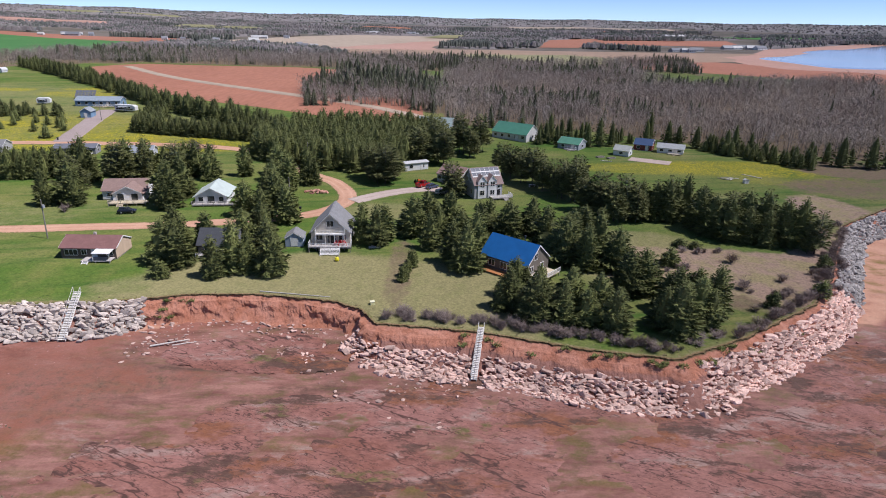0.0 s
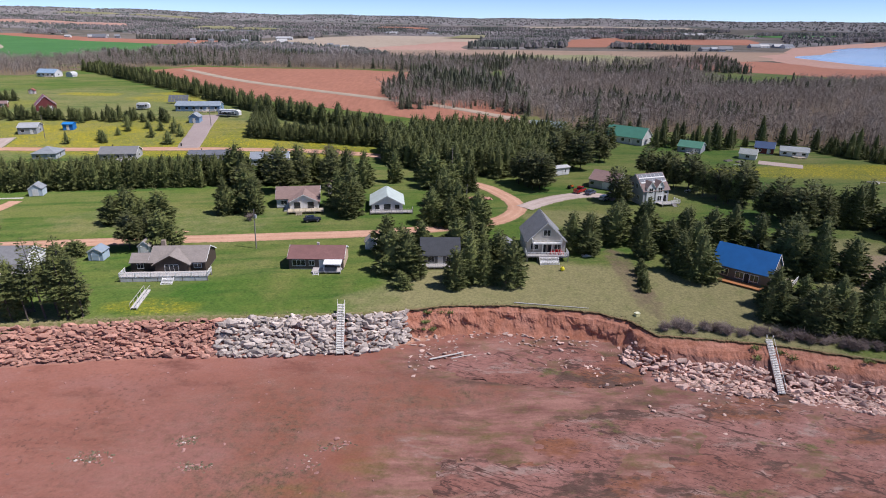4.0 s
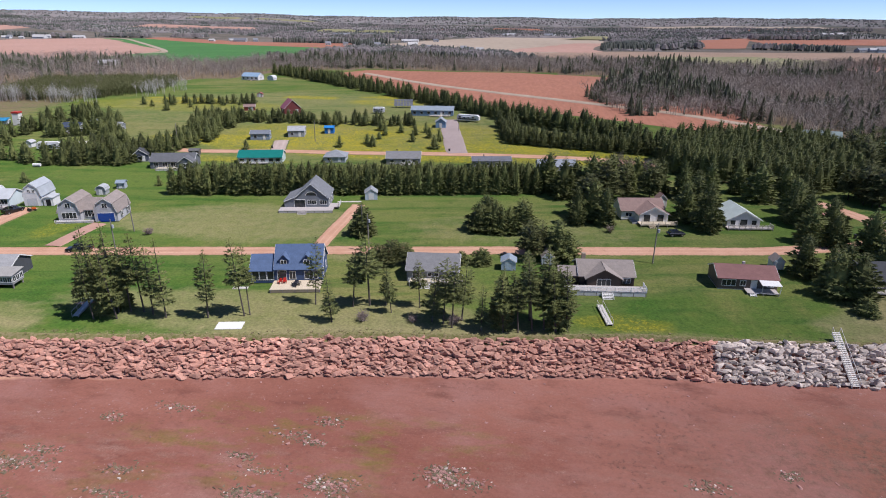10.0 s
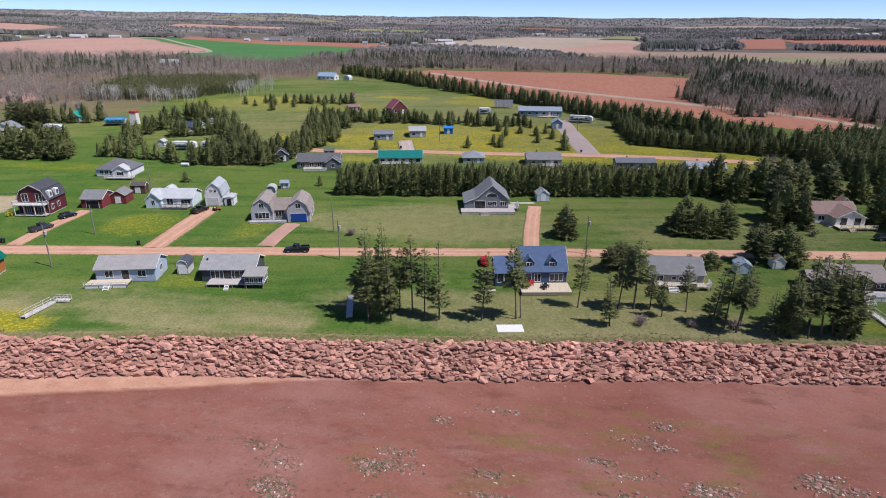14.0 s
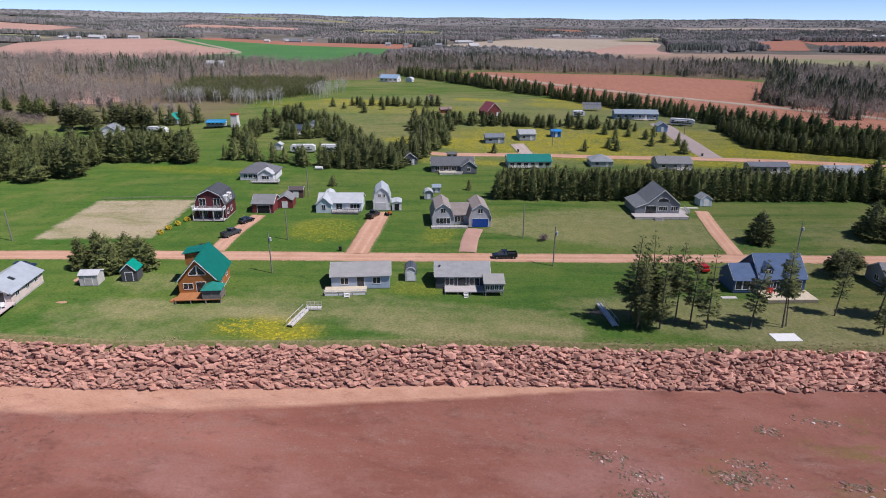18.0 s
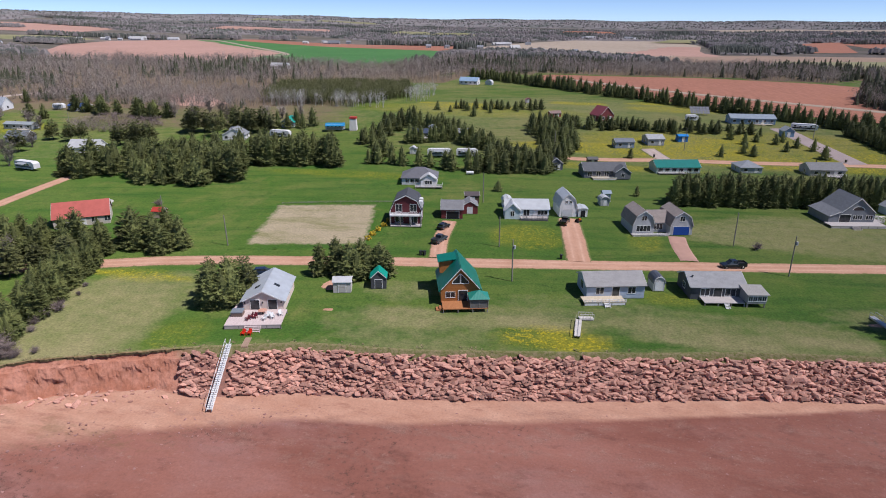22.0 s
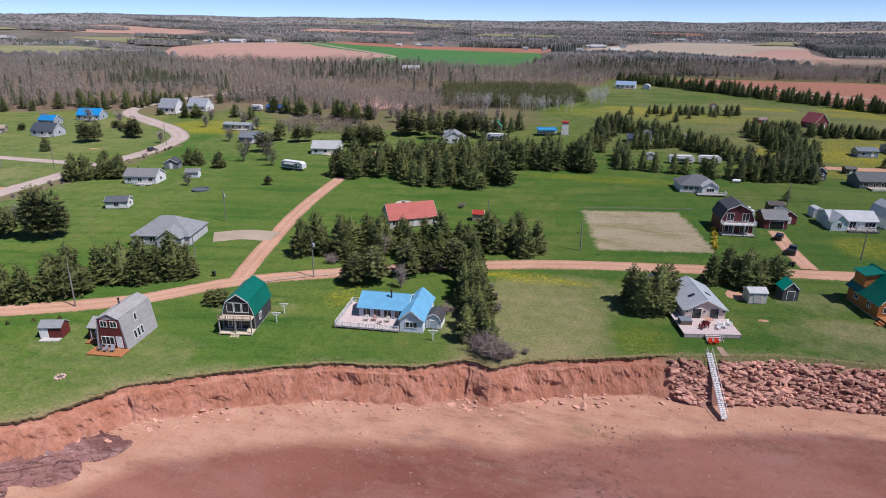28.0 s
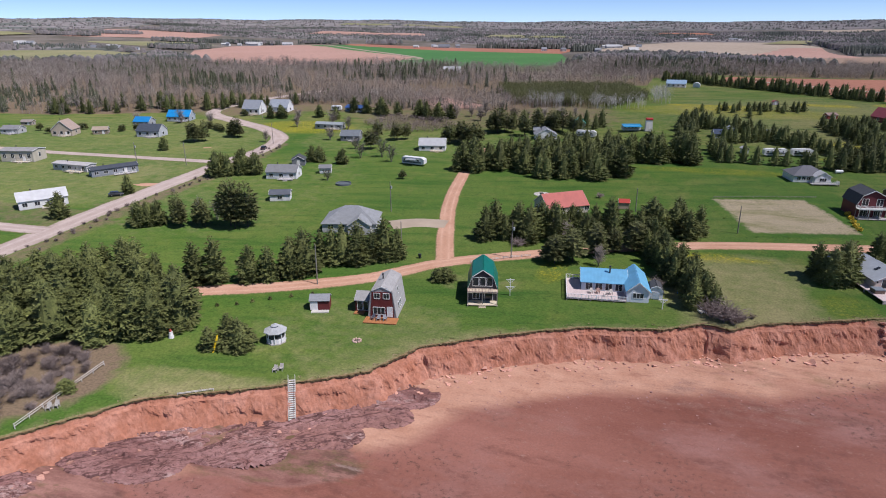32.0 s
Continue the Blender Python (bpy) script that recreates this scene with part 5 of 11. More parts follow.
shed(-113, 129.2, 4, 2.6, 2.8, 1.8, 3.0, siding(W_WHITE), shingle(C_WARM), "tall white garden shed beside a dark cottage")

# grey roofed cottage
h = simple("cottage", "grey cottage with white gable end and picket deck", -136.6, 116.3, 4, 'gable', 10.6, 8, 2.5, 4.8, siding((0.27, 0.28, 0.29)), shingle(C_GREY), 'x',
           [('f', -3.4, 1, 1.3, 1.1), ('f', -.6, 1.3, .8, .7), ('f', .8, 1.3, .8, .7), ('r', 0, 1, 1.4, 1.1), ('l', 0, 1, 1.4, 1.1)], [('f', 3.4, .3, .95, 2, WHITE)], WHITE,
           dk=((-4.6, 6.2, -2.4, -.01, .8, PALE_PLANK), dict(rails="fr", rail_mat=WHITE, steps=(-1.2, 2.0, 1))))
part("end_wall", Shape().slab([(0, .25), (0, 2.5), (4, 4.75), (8, 2.5), (8, .25)], 5.31, 5.36, 'x'), siding(W_WHITE), h, "white boarded gable end")
shed(-121.4, 124.8, 2, 3.1, 3.0, 2.0, 2.9, siding((0.42, 0.52, 0.6)), metal((0.3, 0.36, 0.42)), "blue-grey metal shed among trees", dr=paint((0.45, 0.55, 0.62)))

# white cottage with the rose-brown roof
h = home("cottage", "white cottage with broad rose-brown roof and deck", -86.2, 163.1, 9, "cottage")
foundation(h, 8.6, 5)
ROSE = shingle((0.29, 0.2, 0.175))
volume(h, 'gable', 11.5, 8, 2.7, 5.0, siding(W_WHITE), ROSE, -.6, 3.5, .2, 'x', .4, WHITE)
volume(h, 'gable', 7.6, 6, 2.7, 4.6, siding(W_WHITE), ROSE, 1.2, 0, .2, 'y', .5, WHITE)
at = lambda u, z, o: (u, -o, z)
door(h, at, -.6, .6, 1.7, 2.0, GLASS)
door(h, at, 3.0, .6, 1.7, 2.0, GLASS)
window(h, lambda u, z, o: (u, 3.5 - o, z), -4.4, 1.0, 1.6, 1.1)
deck(h, -3, 6.5, -3, -.01, .7, PALE_PLANK, "f", PALE_PLANK, (0, 1.6), pickets=True)
shed(-80, 179, 9, 2.6, 2.8, 2.6, 3.9, siding((0.6, 0.55, 0.5)), shingle(C_BROWN), "tall tan shed behind a white cottage")

simple("cottage", "white cottage with pale green metal roof", -62.4, 163.4, 6, 'gable', 8.4, 10, 2.3, 4.6, siding(W_WHITE), metal((0.55, 0.62, 0.58)), 'y',
       [('f', -2.7, .9, 1.2, 1.2), ('f', 2.7, .9, 1.2, 1.2), ('r', 0, 1, 1.2, 1), ('l', 0, 1, 1.2, 1)], [('f', 0, .35, 1.8, 2.0, GLASS)], WHITE, "cottage", .6,
       dk=((-4.6, 6.8, -2.2, -.01, .5, PLANK), dict(rails="fr", rail_mat=PLANK)))

# dormered house with roof solar panels
h = home("house", "grey storey-and-a-half house with white dormers and roof solar panels", 14.1, 174.7, 20, "house")
DW, DR = siding((0.42, 0.43, 0.45)), shingle((0.3, 0.22, 0.2))
foundation(h, 8.8, 8.6)
volume(h, 'gable', 8.8, 8.6, 4.2, 8.2, DW, DR, ridge='x', base=.2, trim=WHITE)
for u in (-2.1, 1.1):
    volume(h, 'gable', 2.6, 3.2, 5.2, 6.8, siding(W_WHITE), DR, u, -.25, .2, 'y', .22, WHITE)
    for z in (1.1, 3.6):
        window(h, lambda uu, zz, o: (uu, -.25 - o, zz), u, z, 1.3, 1.4)
door(h, face_map('f', 8.8, 8.6), 3.2, .5, 1.0, 2.05, DARK)
window(h, face_map('f', 8.8, 8.6), 3.3, 3.0, .8, .8)
for u in (-2, 2):
    for f in 'lr':
        window(h, face_map(f, 8.8, 8.6), u, 1.2, 1.0, 1.3)
        window(h, face_map(f, 8.8, 8.6), u * .5, 4.4, 1.0, 1.3)
SOLAR = surf("solar_cells", (0.11, 0.12, 0.15), (0.17, 0.18, 0.21), 1, 4, 0.55, 0.0, spec=0.3)
RISE = 4.0 / 4.3
for i in range(6):
    for j in range(2):
        y0 = 1.75 + j * 1.15
        y1 = y0 + 1.06
        sp = part("solar_panel", Shape().slab([(y0, 4.2 + y0 * RISE + .3), (y1, 4.2 + y1 * RISE + .3), (y1, 4.2 + y1 * RISE + .37), (y0, 4.2 + y0 * RISE + .37)], -4.3 + i * 1.45, -2.95 + i * 1.45, 'x'), SOLAR, h)
        part("frame", Shape().slab([(y0 - .05, 4.2 + y0 * RISE + .24), (y1 + .05, 4.2 + y1 * RISE + .24), (y1 + .05, 4.2 + y1 * RISE + .34), (y0 - .05, 4.2 + y0 * RISE + .34)], -4.36 + i * 1.45, -2.89 + i * 1.45, 'x'), WHITE, sp)
deck(h, .2, 6.4, -3, -.26, .7, PLANK, "fr", WHITE, (4.2, 1.4))
simple("garage", "grey garage with rose-brown roof beside parked vehicles", 2.6, 190.9, -38, 'gable', 9, 8, 2.7, 5, siding((0.55, 0.53, 0.5)), shingle((0.3, 0.2, 0.18)), 'x',
       [('f', -3.5, 1, 1.2, 1)], [('f', 1.8, .2, 3.4, 2.1, WHITE)], WHITE, "garage")

# blue-roofed house on the point
h = home("house", "weathered shingle house with a bright blue metal roof", 13.3, 118.1, -41, "house")
WS = siding((0.17, 0.15, 0.13))
foundation(h, 11.4, 8)
volume(h, 'gable', 11.4, 8, 3.0, 6.4, WS, metal((0.015, 0.125, 0.36)), ridge='x', base=.2, trim=WHITE)
for u in (-3, 0, 2.8):
    window(h, face_map('f', 11.4, 8), u, 1, 1.5, 1.3)
door(h, face_map('f', 11.4, 8), 1.4, .3, .95, 2.0, DARK)
for u, z in ((-2.4, 1.1), (1.5, 1.1), (-1, 3.6)):
    window(h, face_map('r', 11.4, 8), u, z, 1.2, 1.3)
chimney(h, 1, 6, 4.6, 6.9, .14)
deck(h, -5.6, 5.4, -2.2, -.01, .4, ORANGE_PLANK, "", ORANGE_PLANK)
deck(h, 5.72, 9.2, 1, 7, .9, PALE_PLANK, "fr", WHITE)

# big grey gabled house set back
h = home("house", "grey gabled house with an arched window and wraparound deck", -179.8, 161.4, 10, "house")
GW = siding((0.21, 0.225, 0.245))
foundation(h, 12, 11)
volume(h, 'gable', 9.4, 10, 3.4, 7.4, GW, shingle((0.19, 0.2, 0.215)), 1.3, 0, .2, 'y', .4, WHITE)
volume(h, 'lean', 3.0, 10, 2.4, 3.6, GW, shingle((0.19, 0.2, 0.215)), -4.85, 0, .2, 'y', .25, WHITE)
at = face_map('f', 12, 11)
door(h, at, -2.0, .75, 3.0, 2.1, GLASS)
window(h, at, 1.4, 1.5, 2.4, 1.2, None, 3)
window(h, at, 4.6, 1.5, 1.8, 1.2, None, 2)
ar = Shape()
ar.slab([(1.3 + 1.5 * math.cos(math.pi * i / 10), 4.1 + 1.0 * math.sin(math.pi * i / 10)) for i in range(11)], -.05, -.01, 'y')
aw = part("arched_window", ar, GLASS, h, "arched upper window")
part("frame", Shape().slab([(1.3 + r * 1.5 * math.cos(math.pi * i / 10), 4.1 + r * 1.0 * math.sin(math.pi * i / 10)) for r, rng in ((1.0, range(11)), (1.1, range(10, -1, -1))) for i in rng], -.08, -.01, 'y'), WHITE, aw)
for u in (-3, 0, 3):
    window(h, lambda uu, z, o: (6 + o, 5.5 + uu, z), u, 1.2, 1.2, 1.3)
deck(h, -7.4, 7.6, -3.6, -.01, .75, PLANK, "", WHITE, (-.8, 2.4), siding((0.5, 0.48, 0.45)))
deck(h, 6.02, 9, -.0, 4, .75, PLANK, "r", WHITE)
part("path", Shape().box(7.5, 14.5, 7, 8.2, -.3, .1), CONCRETE, h, "pale concrete path")
shed(-164.3, 173.3, 14, 3.6, 3.6, 2.2, 3.5, siding((0.5, 0.58, 0.64)), shingle((0.3, 0.32, 0.34)), "pale blue shed below a spruce hedge")

# blue house with dormers
h = home("house", "blue clapboard house with blue roof and two dormers", -163.4, 111.3, 11, "house")
BW, BRF = siding((0.055, 0.09, 0.18)), shingle((0.1, 0.15, 0.26))
foundation(h, 9.4, 8.5)
volume(h, 'gable', 9.4, 8.5, 3.3, 7.0, BW, BRF, ridge='x', base=.2, trim=WHITE)
volume(h, 'gable', 5.0, 6.5, 2.9, 5.2, BW, BRF, -7.2, .2, .2, 'x', .3, WHITE)
for u in (-2.9, 1.7):
    dormer(h, u, .7, 3.5, 2.0, 1.4, 2.6, BW, BRF)
at = face_map('f', 9.4, 8.5)
window(h, at, 2.6, 1.2, 2.6, 1.5, None, 2)
window(h, at, -1.2, 1.1, 1.2, 1.6)
door(h, at, -3.3, .75, 1.7, 2.1, GLASS)
at = lambda u, z, o: (u, .2 - o, z)
for u in (-8.7, -7.2, -5.7):
    window(h, at, u, .9, 1.25, 1.8, None, 0, "screen")
for u in (-2, 2):
    window(h, face_map('r', 9.4, 8.5), u, 1.2, 1.0, 1.3)
    window(h, face_map('r', 9.4, 8.5), u * .5, 4.2, 1.0, 1.2)
deck(h, -5, 4.9, -4.6, -.01, .75, PALE_PLANK, "", PALE_PLANK, None, siding((0.3, 0.25, 0.18)))

# twin grey gambrels with the blue garage door
GG = siding((0.46, 0.465, 0.48))
TAN = shingle((0.31, 0.265, 0.24))
h = home("house", "grey gambrel house joined to a garage with a blue door", -232.6, 141.2, 14, "house")
volume(h, 'gambrel', 5.6, 9, 2.7, 6.3, GG, TAN, -4.6, 0, .1, 'y', .35, WHITE)
volume(h, 'gable', 5, 6, 2.7, 5.2, GG, TAN, 0, 1.6, .1, 'x', .2)
volume(h, 'gambrel', 5.8, 9, 2.7, 6.3, GG, TAN, 5.0, -1.0, .1, 'y', .35, WHITE)
foundation(h, 15, 6, 0, 1.6)
at = lambda u, z, o: (u, -o, z)
window(h, at, -4.6, .9, 3.6, 1.5, None, 3, "screen")
window(h, at, -4.6, 3.8, 1.2, 1.2)
window(h, lambda u, z, o: (u, 1.6 - o, z), -.2, .8, 2.4, 1.6, None, 2, "screen")
door(h, lambda u, z, o: (u, -1 - o, z), 5.0, .1, 4.2, 2.3, paint((0.02, 0.075, 0.33)), "garage_door", 4)
window(h, lambda u, z, o: (u, -1 - o, z), 5.0, 3.8, 1.2, 1.2)
for u in (-2, 2):
    window(h, lambda uu, z, o: (8.2 + o, 3.5 + uu, z), u, 1.2, 1.0, 1.1)
deck(h, -7.8, 1.8, -1.6, -.01, .4, PLANK, "f", WHITE, pickets=False, skirt=WHITE, h=.5)

# white L-shaped bungalow, barn and annex
h = home("bungalow", "white L-shaped bungalow with grey-white roof and dark deck", -267.3, 146.7, 10, "bungalow")
WR = metal((0.52, 0.54, 0.55))
foundation(h, 12, 7.5)
volume(h, 'gable', 12, 7.5, 2.6, 4.4, siding((0.62, 0.7, 0.72)), WR, ridge='x', base=.15, trim=WHITE)
volume(h, 'gable', 4.2, 5, 2.6, 4.5, siding((0.62, 0.7, 0.72)), WR, -4.2, -1.6, .15, 'y', .3, WHITE)
window(h, lambda u, z, o: (u, -1.6 - o, z), -4.2, 1.0, .9, 1.4)
at = face_map('f', 12, 7.5)
window(h, at, -.2, .7, 1.6, 1.7)
window(h, at, 4.2, 1.0, 2.6, 1.2, None, 2)
door(h, at, 2.2, .4, .95, 2.0)
deck(h, -2, 5.5, -2.6, -.01, .6, PLANK, "f", paint((0.12, 0.12, 0.13)), skirt=paint((0.12, 0.12, 0.13)))
h = home("barn", "white gambrel barn with a wide door", -256.2, 150.3, 14, "barn")
volume(h, 'gambrel', 4.8, 8, 3.0, 6.6, siding(W_WHITE), metal((0.45, 0.48, 0.5)), 0, 0, .1, 'y', .25, WHITE)
door(h, face_map('f', 4.8, 8), -.2, .1, 2.8, 2.2, paint((0.6, 0.62, 0.63)), "barn_door", 3)
for u in (-.6, .6):
    window(h, face_map('f', 4.8, 8), u, 4.0, .6, .8)
# The annex's open front is a black panel, interior shade put into paint.
shed(-252.1, 151.1, 14, 2.6, 4, 2.4, 2.7, siding(W_WHITE), metal((0.5, 0.52, 0.53)), "low white annex with a black panel for its shaded open front", kind='gable', dr=DARK)

# maroon gambrel house with a two-storey white veranda
h = home("house", "maroon gambrel house with white two-storey veranda", -298.2, 132.8, 9, "house")
MW = siding((0.13, 0.03, 0.035))
foundation(h, 8, 8)
volume(h, 'gambrel', 8, 8, 4.2, 8.0, MW, shingle(C_DARK), ridge='y', base=.2, trim=WHITE, over=.4)
at = face_map('f', 8, 8)
for u in (-1.9, 1.9):
    window(h, at, u, 3.7, 1.6, 1.9, None, 1)
    window(h, at, u, .6, 2.0, 1.9, None, 1)
dk = deck(h, -4.1, 4.1, -2.2, -.01, 3.1, WHITE, "flr", WHITE)
deck(h, -4.1, 4.1, -2.2, -.01, .35, PLANK, "", WHITE)
for u in (-4, -1.4, 1.4, 4):
    part("veranda_post", Shape().box(u - .09, u + .09, -2.15, -1.97, .35, 3.0), WHITE, h)
for u in (-2.4, .4):
    window(h, face_map('r', 8, 8), u, 1.2, 1.1, 1.3)
    s = Shape().box(3.3, 4.2, 4 + u - .7, 4 + u + .7, 4.4, 6.2)
    dm = part("dormer", s, siding(W_WHITE), h)
    window(dm, lambda uu, z, o: (4.2 + o, 4 + uu, z), u, 4.7, .8, 1.2)
h = simple("garage", "red garage with grey roof and a black panel for its unlit doorway", -287.3, 140.7, 9, 'gable', 5.8, 7, 2.7, 4.4, siding((0.2, 0.045, 0.045)), shingle(C_GREY), 'x', [], [], WHITE, "garage")
# Black panel paints the shade inside the open doorway.
door(h, face_map('f', 5.8, 7), .2, .1, 3.4, 2.1, DARK, "garage_door", 1)
shed(-283.2, 146.1, 12, 4.4, 5, 2.4, 3.8, siding((0.2, 0.045, 0.045)), shingle(C_GREY), "red shed with a white garage door", dr=WHITE)
shed(-284.1, 156.5, 12, 4.2, 3, 2.4, 3.2, siding((0.13, 0.08, 0.06)), shingle((0.12, 0.1, 0.1)), "dark brown shed behind red garages", ridge='x')
shed(-273.5, 155.5, 12, 2.8, 3.4, 1.9, 3.0, siding(W_WHITE), metal((0.6, 0.62, 0.62)), "small white gambrel garden shed", kind='gambrel', dr=paint((0.25, 0.3, 0.32)))

h = home("bungalow", "white hip-roofed bungalow with dark roof and porch", -303.8, 173, 10, "bungalow")
foundation(h, 11.5, 9)
volume(h, 'hip', 11.5, 9, 2.6, 5.2, siding(W_WHITE), shingle((0.16, 0.16, 0.175)), base=.2)
volume(h, 'gable', 5, 3, 2.6, 4.2, siding(W_WHITE), shingle((0.5, 0.5, 0.5)), 3, -2, .2, 'y', .3, WHITE)
for u in (-4, -2.4, -.8):
    window(h, face_map('f', 11.5, 9), u, 1.0, 1.1, 1.1)
window(h, lambda u, z, o: (u, -2 - o, z), 3, .9, 2.2, 1.2, None, 2)
deck(h, -1.2, 7.5, -4, -2.01, .5, PLANK, "fr", WHITE)

h = home("house", "long dark grey house with a gabled wing", -243.5, 200, 13, "house")
DG = siding((0.16, 0.17, 0.19))
foundation(h, 15, 8)
volume(h, 'gable', 15, 8, 2.6, 4.8, DG, shingle((0.14, 0.145, 0.155)), ridge='x', base=.2, trim=WHITE)
volume(h, 'gable', 5.5, 4, 2.6, 4.6, DG, shingle((0.14, 0.145, 0.155)), 5.4, -2.5, .2, 'y', .3, WHITE)
for u in (-5.5, -2.4, .4):
    window(h, face_map('f', 15, 8), u, .8, 1.5, 1.5)
window(h, lambda u, z, o: (u, -2.5 - o, z), 5.4, 1, 1.1, 1.3)
deck(h, -5, 3.2, -3, -.01, .6, PALE_PLANK, "f", WHITE, skirt=WHITE, h=.5)
simple("house", "pale green house with a teal roof and front windows", -217, 213.9, 12, 'gable', 16, 8, 2.4, 4.3, siding((0.5, 0.58, 0.55)), metal((0.01, 0.2, 0.17)), 'x',
       [('f', u, .8, 1.6, 1.2) for u in (-6.5, -4, -1.5, 1, 4, 6.5)], [], WHITE, dk=((-7.5, 3, -2, -.01, .6, PLANK), dict(rails="f", rail_mat=WHITE)))

# cedar chalet with the green roof
h = home("chalet", "orange cedar chalet with steep green metal roof", -276.4, 88.3, 15, "chalet")
CE, GR = surf("cedar_boards", (0.3, 0.115, 0.03), (0.42, 0.17, 0.05), 0.8, 5, 0.65, 0.4, 0.03, stretch=(1, 1, 6)), metal((0.0, 0.15, 0.105))
foundation(h, 7.4, 9.5)
volume(h, 'gable', 7.4, 9.5, 3.4, 7.6, CE, GR, ridge='y', base=.3, trim=WHITE, over=.6)
part("roof_dormer", Shape().box(-3.6, -.6, 5.5, 8.8, 4.4, 6.9), CE, h)
part("roof_slope", Shape().slab([(-4.0, 6.8), (-.1, 7.4), (-.1, 7.55), (-4.0, 6.95)], 5.1, 9.2, 'y'), GR, h)
at = face_map('f', 7.4, 9.5)
window(h, at, -1.9, 1.6, 1.7, 1.1, None, 1)
door(h, at, .5, .85, 1.7, 2.1, GLASS)
window(h, at, 2.6, 1.6, .7, 1.1, None, 0)
for s in (-1, 1):
    g = part("gable_window", Shape().slab([(s * .12, 4.5), (s * 1.5, 4.5), (s * 1.5, 4.8), (s * .12, 6.3)], -.05, -.01, 'y'), GLASS, h, "slanted gable window")
    part("frame", Shape().slab([(s * .02, 4.38), (s * 1.62, 4.38), (s * 1.62, 4.5), (s * .02, 4.5)], -.08, -.01, 'y').slab([(s * .02, 4.5), (s * .12, 4.5), (s * .12, 6.4), (s * .02, 6.5)], -.08, -.01, 'y')
         .slab([(s * 1.5, 4.5), (s * 1.62, 4.5), (s * 1.62, 4.85), (s * .12, 6.5), (s * .12, 6.3), (s * 1.5, 4.8)], -.08, -.01, 'y'), WHITE, g)
for u in (-2, 2):
    window(h, face_map('r', 7.4, 9.5), u, 1.5, 1.1, 1.1)
    window(h, face_map('l', 7.4, 9.5), u, 1.5, 1.1, 1.1)
deck(h, -3.6, 4.9, -3.6, -.01, .85, ORANGE_PLANK, "", ORANGE_PLANK, None)
part("side_steps", Shape().box(-4.2, -3.6, -2.6, -1.2, -.1, .55).box(-4.8, -4.2, -2.6, -1.2, -.1, .3), ORANGE_PLANK, h)
gz = part("screen_porch", Shape().box(1.6, 4.9, -3.5, -.6, .85, 2.75), surf("grey_insect_screen", (0.13, 0.12, 0.11), (0.19, 0.18, 0.17), 1, 6, 0.8), h, "grey screened porch corner")
part("roof", Shape().add([(1.3, -3.8, 2.7), (5.2, -3.8, 2.7), (5.2, -.3, 2.7), (1.3, -.3, 2.7), (3.25, -2.05, 3.9)], [(0, 1, 4), (1, 2, 4), (2, 3, 4), (3, 0, 4), (3, 2, 1, 0)]), metal((0.02, 0.24, 0.18)), gz)
for u, v2 in ((1.6, -3.5), (4.9, -3.5), (1.6, -.6), (4.9, -.6), (3.25, -3.5)):
    part("frame_post", Shape().box(u - .06, u + .06, v2 - .06, v2 + .06, .85, 2.75), TIMBER, gz)

# light blue cottage on piers
h = simple("cottage", "light blue cottage with grey roof and a white deck", -246.8, 97.6, 14, 'gable', 11.6, 7, 2.9, 4.5, siding((0.4, 0.46, 0.55)), shingle((0.34, 0.33, 0.32)), 'x',
           [('f', -3.2, 1.2, 1.5, 1.3), ('f', 3.2, 1.2, 1.5, 1.3), ('l', 0, 1.1, 1.8, 1.6), ('r', 0, 1.2, 1.2, 1.2)], [('f', 0, .6, 1.4, 2.1, GLASS)], WHITE, "cottage", .4,
           dk=((-7, 1.2, -3, -.01, .7, PALE_PLANK), dict(rails="f", rail_mat=WHITE, steps=(-2.6, 1.1, 1), skirt=WHITE, h=.6)))
h = home("shed", "narrow shed with dark rounded roof and white doors", -237.8, 103.3, 12, "shed")
volume(h, 'barrel', 2.3, 3.4, 1.9, 3.2, siding((0.5, 0.5, 0.5)), metal((0.09, 0.1, 0.12)), ridge='y', base=.1, over=.12, trim=WHITE)
door(h, face_map('f', 2.3, 3.4), 0, .15, 1.5, 1.9)

# grey cottage with the sun room
h = simple("cottage", "dark grey cottage with grey roof, deck and glazed sunroom", -226.8, 101.8, 10, 'gable', 10.8, 7.5, 2.8, 4.5, siding((0.075, 0.08, 0.09)), shingle((0.33, 0.33, 0.33)), 'x',
           [('f', -2.6, .9, 1.7, 1.5), ('f', 2.4, .9, 2.0, 1.5), ('l', 0, 1.1, 1.2, 1.2)], [('f', -.1, .7, 1.6, 2.0, GLASS)], WHITE, "cottage", .4,
           dk=((-3.6, 4.2, -3.0, -.01, .75, PLANK), dict(steps=(.6, .9, 1))))
sr = part("sunroom", Shape().box(4.3, 8.0, -3.4, .2, .8, 2.7), siding((0.3, 0.3, 0.3)), h, "glazed grey sunroom on posts")
part("roof", Shape().slab([(-3.8, 2.65), (.4, 3.1), (.4, 3.25), (-3.8, 2.8)], 4.0, 8.3, 'x'), shingle((0.33, 0.32, 0.3)), sr)
for i in range(4):
    window(sr, lambda u, z, o: (u, -3.4 - o, z), 4.85 + i * .88, 1.35, .7, 1.0, None, 1)
for i in range(3):
    window(sr, lambda u, z, o: (8.0 + o, u, z), -2.8 + i * 1.1, 1.35, .9, 1.0, None, 1)
for u in (4.5, 7.8):
    for v2 in (-3.2, -.2):
        part("pier", Shape().box(u - .1, u + .1, v2 - .1, v2 + .1, -.4, .8), TIMBER, sr)
